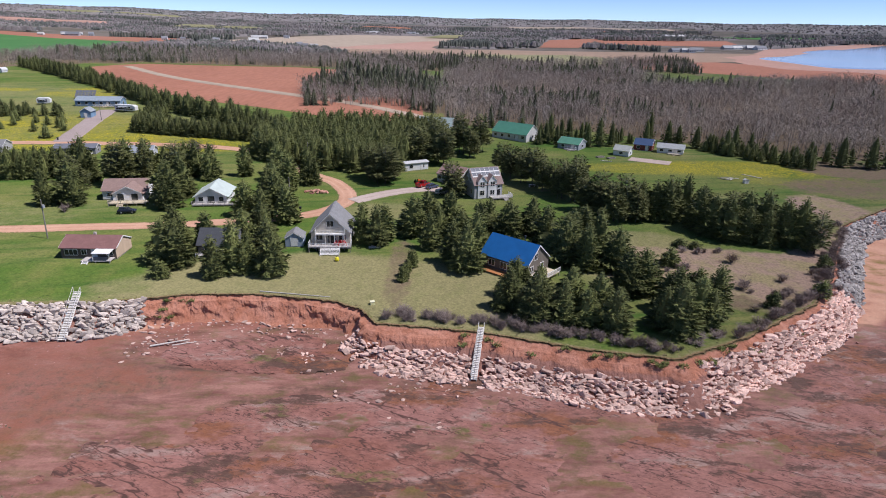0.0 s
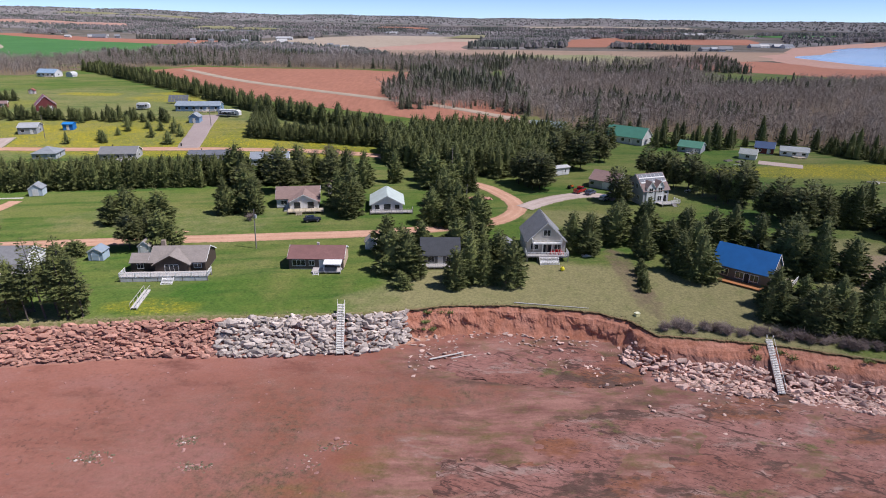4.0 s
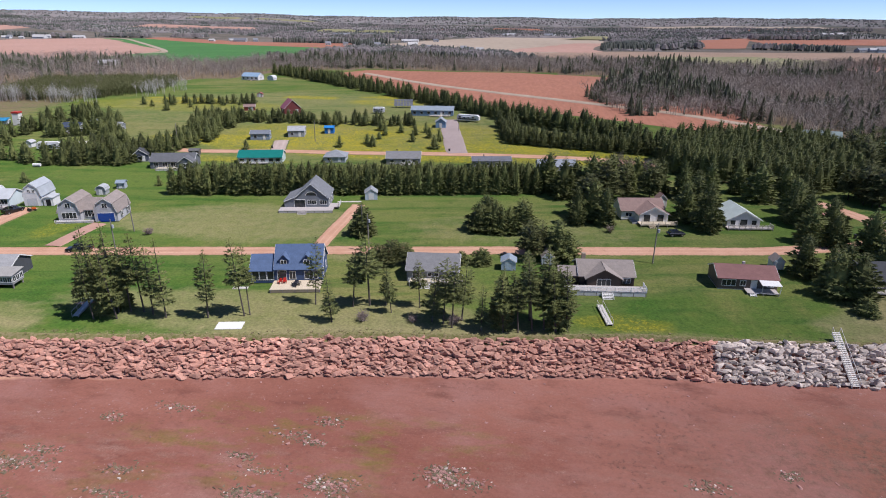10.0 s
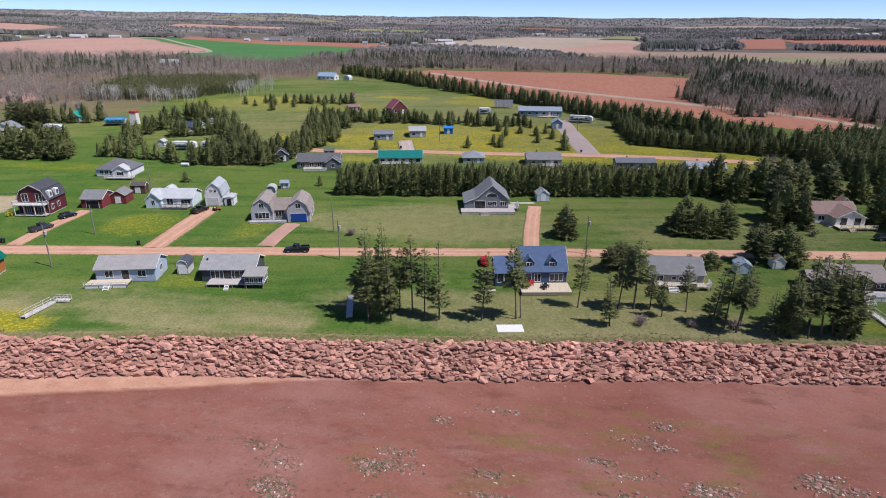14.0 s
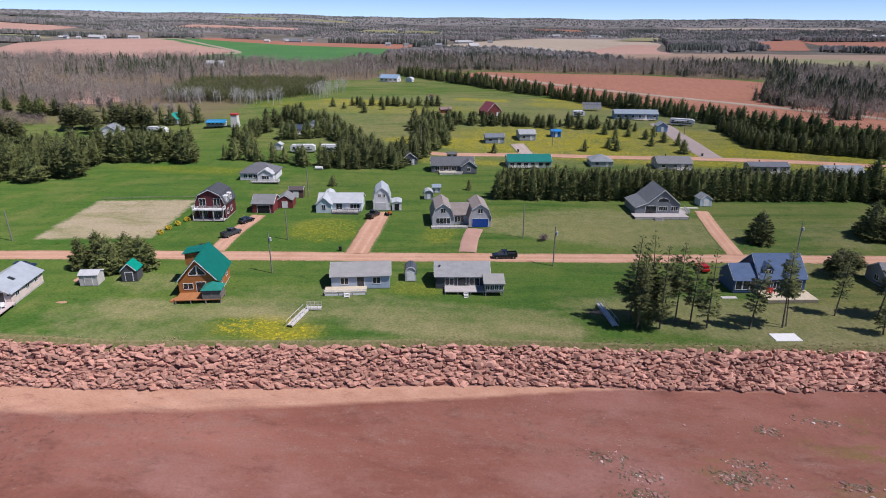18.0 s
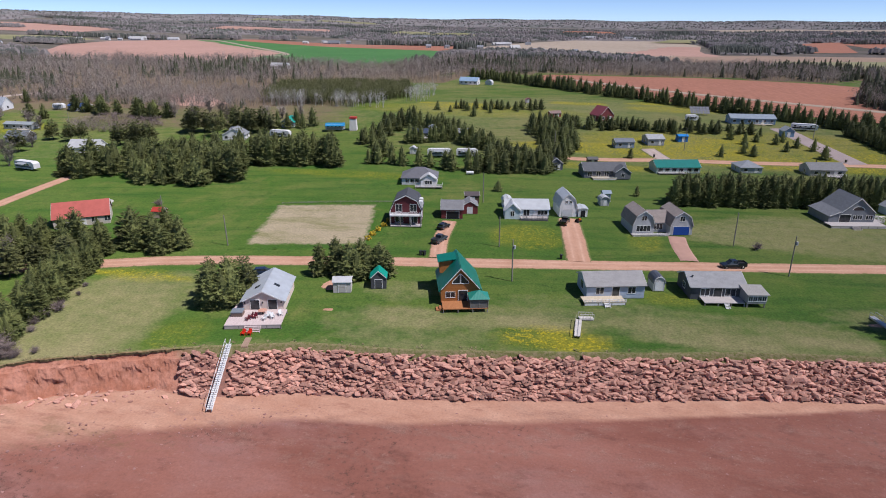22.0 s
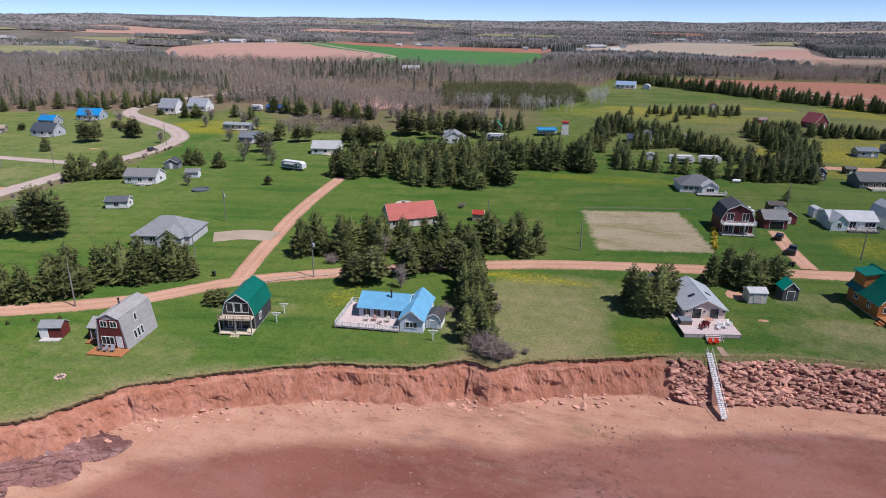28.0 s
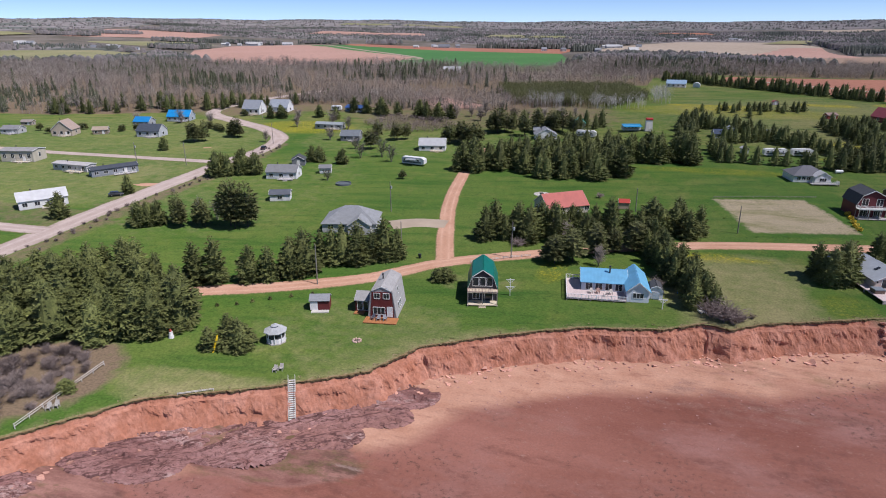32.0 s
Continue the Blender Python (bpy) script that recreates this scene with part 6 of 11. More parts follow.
part("vent", Shape().lathe([(.12, 3.6), (.12, 4.2), (.2, 4.2), (.2, 4.35)], 8, -4.6, 2.2), paint((0.05, 0.05, 0.05)), h)

# pale pink cottage with the big deck
h = home("cottage", "pale pink cottage with grey metal roof and wide deck", -311.2, 76.6, 14, "cottage")
PW = siding((0.7, 0.58, 0.5))
foundation(h, 7.4, 11)
volume(h, 'gable', 7.4, 11, 2.6, 4.5, PW, metal((0.42, 0.45, 0.48)), ridge='y', base=.3, trim=WHITE, over=.45)
at = face_map('f', 7.4, 11)
for u in (-1.5, 1.7):
    door(h, at, u, .85, 1.6, 1.9, GLASS)
for u in (-3.3, -.1, 3.3):
    part("wall_lamp", Shape().box(u - .1, u + .1, -.2, 0, 2.1, 2.4), DARK, h)
for u in (-3.5, 0, 3):
    window(h, face_map('r', 7.4, 11), u, 1.4, 1.1, 1.1)
for u, v2 in ((-1.6, 3), (1.8, 4)):
    s = 1.9 / 3.7
    part("skylight", Shape().slab([(abs(u) - .5, 4.5 - (abs(u) - .5) * s + .2), (abs(u) + .5, 4.5 - (abs(u) + .5) * s + .2), (abs(u) + .5, 4.5 - (abs(u) + .5) * s + .28), (abs(u) - .5, 4.5 - (abs(u) - .5) * s + .28)] if u > 0 else
         [(-abs(u) + .5, 4.5 - (abs(u) - .5) * s + .2), (-abs(u) - .5, 4.5 - (abs(u) + .5) * s + .2), (-abs(u) - .5, 4.5 - (abs(u) + .5) * s + .28), (-abs(u) + .5, 4.5 - (abs(u) - .5) * s + .28)], v2, v2 + .8, 'y'), GLASS, h)
DECKP = surf("rosy_deck_boards", (0.52, 0.42, 0.4), (0.62, 0.52, 0.49), 0.7, 4, 0.8, 0.4, 0.02, stretch=(5, 0.4, 1))
deck(h, -5.6, 4.3, -6.2, -.01, .8, DECKP, "", WHITE, (-.6, 2.8), siding((0.5, 0.42, 0.4)))
deck(h, -5.6, -3.75, 0, 8, .8, DECKP, "", WHITE)
shed(-300.2, 88.3, 14, 3.5, 3.0, 2.3, 2.9, siding((0.55, 0.52, 0.47)), metal((0.55, 0.55, 0.55)), "white low-roofed garden shed before spruces", ridge='x', dr=paint((0.5, 0.47, 0.42)))
shed(-293.7, 91.8, 14, 3.1, 3.0, 2.4, 3.9, siding((0.085, 0.085, 0.09)), metal((0.0, 0.3, 0.21)), "dark grey shed with bright green roof", dr=paint((0.085, 0.085, 0.09)))

# green-roofed gambrel cottage
h = home("cottage", "dark gambrel cottage with green roof and balcony", -391.7, 50.2, 12, "cottage")
foundation(h, 5.8, 8)
volume(h, 'gambrel', 5.8, 8.4, 3.2, 7.0, siding((0.055, 0.055, 0.06)), metal((0.0, 0.14, 0.1)), ridge='y', base=.2, trim=WHITE, over=.3)
at = face_map('f', 5.8, 8.4)
for u in (-1.4, 0, 1.4):
    window(h, at, u, 3.6, 1.1, 1.7, None, 0)
window(h, at, -1.3, .8, 1.3, 1.3)
door(h, at, 1.2, .5, 1.6, 2.0, GLASS)
deck(h, -3.0, 3.0, -2.0, -.01, 3.0, PALE_PLANK, "f", paint((0.36, 0.22, 0.2)), h=.8)
deck(h, -3.0, 3.0, -2.2, -.01, .4, PALE_PLANK, "", WHITE, (0, 1.4), h=.6)
for u in (-2.9, 0, 2.9):
    part("porch_post", Shape().box(u - .08, u + .08, -1.95, -1.79, .4, 2.9), WHITE, h)
window(h, face_map('r', 5.8, 8.4), -1.5, 1.2, 1.1, 1.2)

# sky-blue roofed cottage
h = home("cottage", "white cottage with sky-blue metal roof and fenced deck", -368.4, 60.8, 6, "cottage")
SB = metal((0.16, 0.42, 0.62))
foundation(h, 8.6, 6)
volume(h, 'gable', 9, 7, 2.4, 4.0, siding((0.62, 0.68, 0.74)), SB, 0, 0, .15, 'x', .4, WHITE)
volume(h, 'gable', 4.2, 10, 2.6, 4.4, siding((0.7, 0.74, 0.78)), SB, 6.4, -4.0, .15, 'y', .35, WHITE)
window(h, lambda u, z, o: (u, -4 - o, z), 6.4, 1.1, 2.0, 1.0, None, 2)
for u in (-3, -1, 1, 3):
    window(h, face_map('f', 9, 7), u, .7, 1.3, 1.5)
for u in (-2, 2):
    window(h, lambda uu, z, o: (8.5 + o, 1 + uu, z), u, 1.1, 1.1, 1.1)
chimney(h, 1.2, 2.4, 3.2, 5.2, .16)
deck(h, -7.6, 4.2, -4.6, -.01, .45, DECKP, "fl", WHITE, pickets=True)
deck(h, -7.6, -4.6, 0, 6, .45, DECKP, "lb", WHITE)
shed(-358.2, 59.8, 4, 2.8, 3.2, 1.7, 3.0, siding(W_WHITE), shingle((0.07, 0.07, 0.075)), "white gambrel shed with black roof", kind='gambrel', dr=paint((0.5, 0.56, 0.6)))

# tall grey A-frame
h = home("cottage", "tall grey tapering cottage with maroon front", -408.7, 38.4, 8, "cottage")
volume(h, 'trapeze', 5.4, 8.6, 0, 6.6, surf("weathered_grey_shingle", (0.33, 0.31, 0.3), (0.45, 0.42, 0.41), 0.8, 5, 0.9, 0.4, 0.03), shingle((0.36, 0.35, 0.34)), ridge='y', base=0.0, over=.1, trim=WHITE)
at = face_map('f', 5.2, 8.6)
part("front_panel", Shape().slab([(-2.35, .3), (2.35, .3), (1.9, 5.5), (-1.9, 5.5)], -.06, -.01, 'y'), siding((0.15, 0.03, 0.03)), h, "maroon boarded front")
for u in (-.9, .9):
    window(h, lambda uu, z, o: (uu, -.06 - o, z), u, 4.2, 1.1, 1.0)
window(h, lambda uu, z, o: (uu, -.06 - o, z), -.6, .9, 2.2, 1.4, None, 2)
door(h, lambda uu, z, o: (uu, -.06 - o, z), 1.5, .4, .9, 2.0)
for u, z, hh in ((-.95, 1.0, 1.4), (0, 1.0, 1.4), (.95, 1.0, 1.4), (.2, 3.9, 1.2)):
    window(h, lambda uu, zz, o: (2.7 - zz / 5.68 * .76 + .16 + o, 3.6 + uu, zz), u, z, .55, hh, None, 0, "side_window")
chimney(h, -.6, 4.2, 6.4, 7.6, .14)
volume(h, 'gable', 3.2, 4, 2.5, 3.6, siding((0.15, 0.03, 0.03)), shingle((0.36, 0.35, 0.34)), -4.3, 2.2, .1, 'x', .2, WHITE)
for u in (-5, -3.8):
    window(h, lambda uu, z, o: (uu, 2.2 - o, z), u, .5, .9, 1.8, None, 0)
deck(h, -3.2, 3.2, -2.6, -.07, .25, ORANGE_PLANK)
deck(h, -6, -4, 1, 2.2, .2, ORANGE_PLANK)
h = home("shed", "maroon and white shed with grey roof on the lawn", -421.9, 38.4, 18, "shed")
volume(h, 'gable', 3.8, 2.6, 2.1, 2.9, siding((0.15, 0.03, 0.03)), shingle((0.3, 0.31, 0.32)), ridge='x', base=.1, over=.2)
part("end_panel", Shape().box(-1.9, -.4, -.06, -.01, .15, 2.1), WHITE, h)
deck(h, -1.6, 1.8, -1.2, -.07, .15, CONCRETE)

# octagonal gazebo
h = home("gazebo", "octagonal white gazebo with grey two-tier roof", -423.8, 25, 0, "gazebo")
for i in range(8):
    a = math.pi / 4 * (i + .5)
    part("post", Shape().box(1.6 * math.cos(a) - .07, 1.6 * math.cos(a) + .07, 1.6 * math.sin(a) - .07, 1.6 * math.sin(a) + .07, .15, 2.2), WHITE, h)
part("floor", Shape().lathe([(1.8, -.2), (1.8, .18)], 8), PLANK, h)
part("low_wall", Shape().lathe([(1.62, .15), (1.62, 1.0)], 8), WHITE, h)
part("screen", Shape().lathe([(1.55, 1.0), (1.55, 2.15)], 8), paint((0.06, 0.06, 0.06)), h)
part("roof", Shape().lathe([(2.1, 2.15), (2.1, 2.25), (.75, 2.95), (.6, 2.95), (.6, 3.15), (.75, 3.15), (.02, 3.55)], 8), shingle((0.42, 0.43, 0.43)), h)

# inland buildings along the lanes
simple("house", "long house with a salmon-red roof behind spruces", -380.5, 114.6, 34, 'gable', 13, 9, 2.5, 5.6, siding((0.55, 0.5, 0.42)), metal((0.5, 0.13, 0.1)), 'x',
       [('f', u, 1, 1.4, 1.2) for u in (-5, -2, 3, 6)], [('f', .5, .3, .95, 2, WHITE)], WHITE)
shed(-365, 123.8, 6, 3.0, 2.6, 2.0, 2.8, siding((0.5, 0.4, 0.3)), metal((0.5, 0.06, 0.04)), "small tan shed with a red roof", ridge='x', dr=False)
h = home("house", "wide grey house with hipped and gabled roof", -435.6, 83.3, 14, "house")
volume(h, 'hip', 14.5, 11, 2.7, 6.2, siding((0.5, 0.5, 0.5)), shingle((0.27, 0.28, 0.29)), base=.2)
volume(h, 'gable', 6, 4, 2.7, 4.8, siding((0.5, 0.5, 0.5)), shingle((0.27, 0.28, 0.29)), 3, -2, .2, 'y', .3, WHITE)
foundation(h, 14.3, 10.8)
for u in (-5, -2):
    window(h, face_map('f', 14.5, 11), u, 1, 1.5, 1.3)
window(h, lambda u, z, o: (u, -2 - o, z), 3, 1, 2, 1.3, None, 2)
FAR = [  # name, label, x, y, bearing, kind, w, d, eave, apex, wall, roof, ridge
    ("house", "small white house with grey roof", -483.7, 131.9, 12, 'gable', 11, 7, 2.6, 4.6, W_WHITE, C_GREY, 'x'),
    ("shed", "white shed with a dark low-pitched roof", -469, 105.3, 22, 'gable', 6.2, 4.5, 2.2, 3.2, W_WHITE, (0.12, 0.13, 0.15), 'x'),
    ("shed", "dark grey gabled shed", -488.6, 153.6, 22, 'gable', 5, 5, 2.4, 3.8, W_GREY, C_DARK, 'y'),
    ("shed", "small white shed with grey roof", -472.3, 143.9, 18, 'gable', 4.2, 3, 2.1, 3.0, W_WHITE, C_GREY, 'x'),
    ("house", "white house with a broad pale roof", -446.3, 194.9, 12, 'gable', 11.5, 8, 2.5, 5.0, W_WHITE, (0.5, 0.5, 0.5), 'x'),
    ("house", "grey house with a dark gable roof", -491.7, 209.8, 12, 'gable', 9, 8, 2.4, 4.6, W_GREY, (0.18, 0.2, 0.22), 'x'),
    ("mobile_home", "long grey mobile home", -515.6, 236.3, 2, 'gable', 15, 5, 2.5, 3.4, (0.4, 0.42, 0.42), (0.3, 0.33, 0.34), 'x'),
    ("house", "white storey-and-a-half house with grey roof", -579, 264, 2, 'gable', 11, 9, 3.4, 8.0, W_WHITE, (0.3, 0.32, 0.35), 'x'),
    ("house", "white gabled house with blue-grey roof", -566.1, 273.2, 2, 'gable', 12, 8, 3, 7, W_WHITE, (0.35, 0.38, 0.42), 'x'),
    ("house", "white cottage with a grey roof beyond spruces", -401.6, 233, 14, 'gable', 10, 8, 2.5, 5.2, W_WHITE, (0.24, 0.25, 0.27), 'y'),
    ("house", "low house with a deep blue roof", -520.7, 281.4, -8, 'gable', 12, 6, 2.2, 3.6, (0.45, 0.47, 0.5), (0.04, 0.1, 0.3), 'x'),
    ("house", "house with a bright blue roof", -610.7, 239.5, 12, 'gable', 13, 8, 2.8, 6.0, (0.4, 0.45, 0.5), (0.015, 0.27, 0.6), 'x'),
    ("house", "dark-roofed house with white front", -594.3, 195.3, 8, 'gable', 12, 8, 3, 6.0, (0.5, 0.52, 0.54), (0.07, 0.085, 0.11), 'x'),
    ("garage", "garage with a bright blue roof", -621.9, 222.9, 8, 'gable', 9, 7, 2.6, 4.8, (0.4, 0.42, 0.45), (0.02, 0.24, 0.55), 'x'),
    ("house", "tan gabled house with porch", -638.8, 186.8, 20, 'gable', 10, 9, 3.2, 7.6, (0.5, 0.42, 0.33), (0.42, 0.32, 0.26), 'y'),
    ("house", "two-storey tan apartment cottage", -604.4, 131.7, 12, 'gable', 14, 8, 4.4, 5.2, (0.55, 0.5, 0.4), (0.3, 0.29, 0.28), 'x'),
    ("mobile_home", "long white mobile home with flat roof", -569.1, 123.2, -2, 'gable', 16.5, 4.6, 2.6, 3.0, (0.6, 0.58, 0.57), (0.5, 0.47, 0.45), 'x'),
    ("mobile_home", "long dark mobile home", -547.8, 123.1, 56, 'gable', 16, 5, 2.6, 3.4, (0.3, 0.32, 0.35), (0.07, 0.08, 0.1), 'x'),
    ("house", "white bungalow with a white metal roof", -535.7, 80.7, 52, 'gable', 13, 7, 2.7, 4.8, W_WHITE, (0.6, 0.6, 0.6), 'x'),
    ("house", "grey low house at the village edge", -671, 185.2, 15, 'gable', 9, 7, 2.4, 4.0, (0.5, 0.5, 0.5), C_GREY, 'x'),
    ("shed", "small tan shed by far woods", -688.3, 210.5, 15, 'gable', 6, 4, 2, 3, (0.4, 0.33, 0.26), C_WARM, 'x'),
    ("shed", "open tan shelter with a broad roof", -624.4, 196.4, 30, 'gable', 7, 5, 2.2, 3.6, (0.3, 0.24, 0.18), (0.4, 0.32, 0.24), 'x'),
    ("barn", "long barn with a green metal roof", 29.3, 267.4, -37, 'gable', 17, 11, 3.0, 6.6, (0.6, 0.6, 0.58), (0.08, 0.24, 0.17), 'x'),
    ("house", "grey cottage with a green roof", 51.7, 250.8, -34, 'gable', 9, 8, 2.3, 4.2, (0.35, 0.37, 0.4), (0.1, 0.26, 0.18), 'x'),
    ("shed", "white shed with a gable roof", 70.2, 239.4, -32, 'gable', 6, 5, 2.2, 3.8, W_WHITE, (0.4, 0.42, 0.4), 'x'),
    ("house", "small red cottage with a blue roof", 82.2, 251, -28, 'gable', 7, 6, 2.4, 4.4, (0.2, 0.04, 0.035), (0.06, 0.1, 0.2), 'x'),
    ("house", "white low cottage with grey roof", 91.5, 245.5, -24, 'gable', 10, 5, 2.2, 3.6, W_WHITE, (0.38, 0.4, 0.4), 'x'),
    ("house", "long blue house with white windows", -168.2, 309.2, 5, 'gable', 21, 8, 2.8, 4.4, (0.2, 0.3, 0.42), (0.28, 0.33, 0.38), 'x'),
    ("shed", "blue shed with a white door", -159.9, 282.4, 5, 'gable', 4.6, 5, 2.8, 4.4, (0.2, 0.32, 0.46), (0.3, 0.33, 0.36), 'y'),
    ("barn", "maroon barn with a red roof", -238, 302.4, 35, 'gable', 8.5, 8, 2.8, 6.9, (0.2, 0.05, 0.05), (0.3, 0.08, 0.09), 'y'),
    ("shed", "small red open shed", -263, 306.8, 24, 'gable', 5.5, 4, 2, 3, (0.3, 0.07, 0.05), (0.3, 0.2, 0.18), 'x'),
    ("outhouse", "tiny red and white hut", -280.2, 358.4, 10, 'gable', 3, 2.5, 2, 2.8, (0.6, 0.5, 0.48), (0.35, 0.1, 0.08), 'y'),
    ("house", "white house with a pale blue roof at the field's end", -331, 455.7, -8, 'gable', 14, 8, 2.8, 5.2, W_WHITE, (0.3, 0.42, 0.55), 'x'),
    ("shed", "white dome-like shelter by the hedge", -316, 458.7, -8, 'barrel', 5, 5, 1.6, 3.4, W_WHITE, (0.7, 0.7, 0.7), 'y'),
    ("shed", "bright blue small hut in a meadow", -207.3, 265.6, 10, 'gable', 4, 4, 2.6, 3.2, (0.02, 0.17, 0.5), (0.03, 0.24, 0.6), 'x'),
    ("cabin", "grey cabin with a red-brown veranda", -219.5, 257.5, 14, 'gable', 7, 8, 2.8, 4.2, (0.35, 0.37, 0.4), (0.4, 0.41, 0.42), 'x'),
    ("cabin", "blue-grey cabin with a lean roof", -233, 250.6, 14, 'gable', 8, 5, 2.6, 3.8, (0.26, 0.32, 0.4), (0.2, 0.22, 0.25), 'x'),
    ("house", "grey low house behind a spruce hedge", -164.6, 221.4, 9, 'gable', 12.5, 8, 2.3, 4.2, (0.4, 0.4, 0.4), C_GREY, 'x'),
    ("house", "grey hipped cottage behind a spruce hedge", -190.6, 220.5, 9, 'hip', 8, 8, 2.3, 4.2, (0.42, 0.46, 0.48), (0.28, 0.3, 0.32), 'x'),
    ("mobile_home", "long dark mobile home with white skirting", -132, 222, 9, 'gable', 14, 5.5, 2.4, 3.5, (0.28, 0.28, 0.3), (0.16, 0.17, 0.2), 'x'),
    ("house", "pale blue-grey house among trees", -108.7, 217, 9, 'gable', 13, 7, 2.4, 4.2, (0.45, 0.47, 0.5), (0.3, 0.33, 0.37), 'x'),
    ("cabin", "small dark blue gabled cabin", -260.7, 207.6, 26, 'gable', 5.5, 6, 2.5, 4.6, (0.1, 0.115, 0.15), C_DARK, 'y'),
    ("house", "dark blue house with white gable among trees", -321.6, 249.3, 8, 'gable', 9.5, 6, 2.2, 3.8, (0.5, 0.52, 0.54), (0.06, 0.08, 0.13), 'x'),
    ("cabin", "grey cabin in the trees", -303, 253.8, 8, 'gable', 6, 5, 2.2, 3.6, (0.3, 0.31, 0.32), (0.28, 0.29, 0.3), 'x'),
    ("shed", "narrow white shed in front of trees", -317.3, 220.4, 7, 'gable', 2.6, 3, 2.2, 3, W_WHITE, (0.55, 0.55, 0.55), 'y'),
    ("shed", "small white hut on the rise", -318, 262, 8, 'gable', 3.4, 3, 2.2, 3.2, W_WHITE, (0.4, 0.43, 0.48), 'y'),
    ("house", "teal-roofed cottage behind trees", -388.5, 260.8, 4, 'gable', 6, 6, 2.6, 5, (0.5, 0.55, 0.53), (0.02, 0.34, 0.27), 'y'),
    ("cabin", "grey cabin in front of dark trees", -405.3, 243.2, 3, 'gable', 7.5, 5, 2.2, 3.4, (0.3, 0.31, 0.33), (0.25, 0.27, 0.3), 'x'),
    ("house", "white farmhouse in bare woods", -545.2, 591, 6, 'gable', 18, 9, 3, 6, W_WHITE, (0.5, 0.5, 0.5), 'x'),
    ("shed", "weathered low shed with lean roof", -247, 221.1, 12, 'gable', 3.6, 3, 2, 2.6, (0.12, 0.11, 0.1), (0.14, 0.14, 0.14), 'x'),
    ("shed", "rounded grey metal garden shed", -245.4, 164.1, 14, 'barrel', 2.6, 3, 1.7, 2.8, (0.4, 0.41, 0.42), (0.45, 0.47, 0.48), 'y'),
    ("shed", "square blue-grey well hut", -244.4, 172, 14, 'gable', 2.4, 2.4, 1.9, 2.5, (0.4, 0.44, 0.48), (0.3, 0.36, 0.42), 'x'),
    ("house", "white house among trees behind the dormered house", -3, 268.9, -12, 'gable', 15, 9, 3.2, 7, W_WHITE, (0.3, 0.37, 0.36), 'x'),
    ("mobile_home", "white trailer home between pines", -8, 208, 28, 'gable', 8.6, 3.4, 2.6, 3.0, W_WHITE, (0.55, 0.55, 0.55), 'x'),
]
for name, label, x, y, brg, kind, w, d, eave, apex, wc, rc, ridge in FAR:
    n = max(1, int(w / 3.2))
    wins = [('f', -w / 2 + w * (i + .5) / n, eave * .36, min(1.3, w / n * .45), eave * .42) for i in range(n)] if w > 4 else []
    if w > 5:
        wins += [('r', 0, eave * .36, 1.1, eave * .4), ('l', 0, eave * .36, 1.1, eave * .4)]
    h = simple(name, label, x, y, brg, kind, w, d, eave, apex, siding(wc), shingle(rc) if max(rc) < .5 and max(rc) - min(rc) < .12 else metal(rc), ridge, wins,
           [('f', w * .22 if w > 5 else 0, .15, .9 if w > 3 else .8, min(2.0, eave - .15), WHITE)], WHITE if w > 4 else None, name.replace("_", " "))
    if w >= 9 and name in ("house", "mobile_home"):
        deck(h, -w * .06, w * .42, -2.4, -.02, .4, PALE_PLANK if rc[0] > .25 else PLANK, "fr", WHITE, steps=(w * .2, 1.4), pickets=False)
        chimney(h, -w * .2, d * .55, eave + .4, apex + .7, .16)


# ---- trees ----
def spruce_meshes(seed, h, r, bare=0.06, dens=1.0, sharp=0.9, needle=None, core=True, tops=1, stout=1.0):
    """A conifer of drooping boughs round one or more leaders; the outline is uneven, with longer and missing boughs."""
    rnd = random.Random(seed)
    s, t = Shape(), Shape()
    stems = [(0, 0, h, r)]
    for i in range(tops - 1):
        a = rnd.uniform(0, 6.3)
        stems.append((math.cos(a) * r * .5, math.sin(a) * r * .5, h * rnd.uniform(.62, .9), r * rnd.uniform(.6, .8)))
    for cx, cy, hh, rr0 in stems:
        bough_stem(s, rnd, cx, cy, hh, rr0, hh * bare, dens, sharp)
        if core:
            c = Shape().lathe([(.02, hh * bare + .2), (rr0 * .5, hh * (bare + .05)), (rr0 * .46, hh * (bare + .3)), (rr0 * .3, hh * .7), (.03, hh * .94)], 7, cx, cy)
            s.add(c.v, c.f)
        w = (hh if hh == h else hh * .6) * stout
        t.lathe([(w * .014 + .03, -.5), (w * .012 + .02, hh * .1), (w * .008 + .015, hh * .5), (.02, hh * .95)], 7, cx, cy)
    return s.mesh("crown", needle or NEEDLE), t.mesh("trunk", BARK)


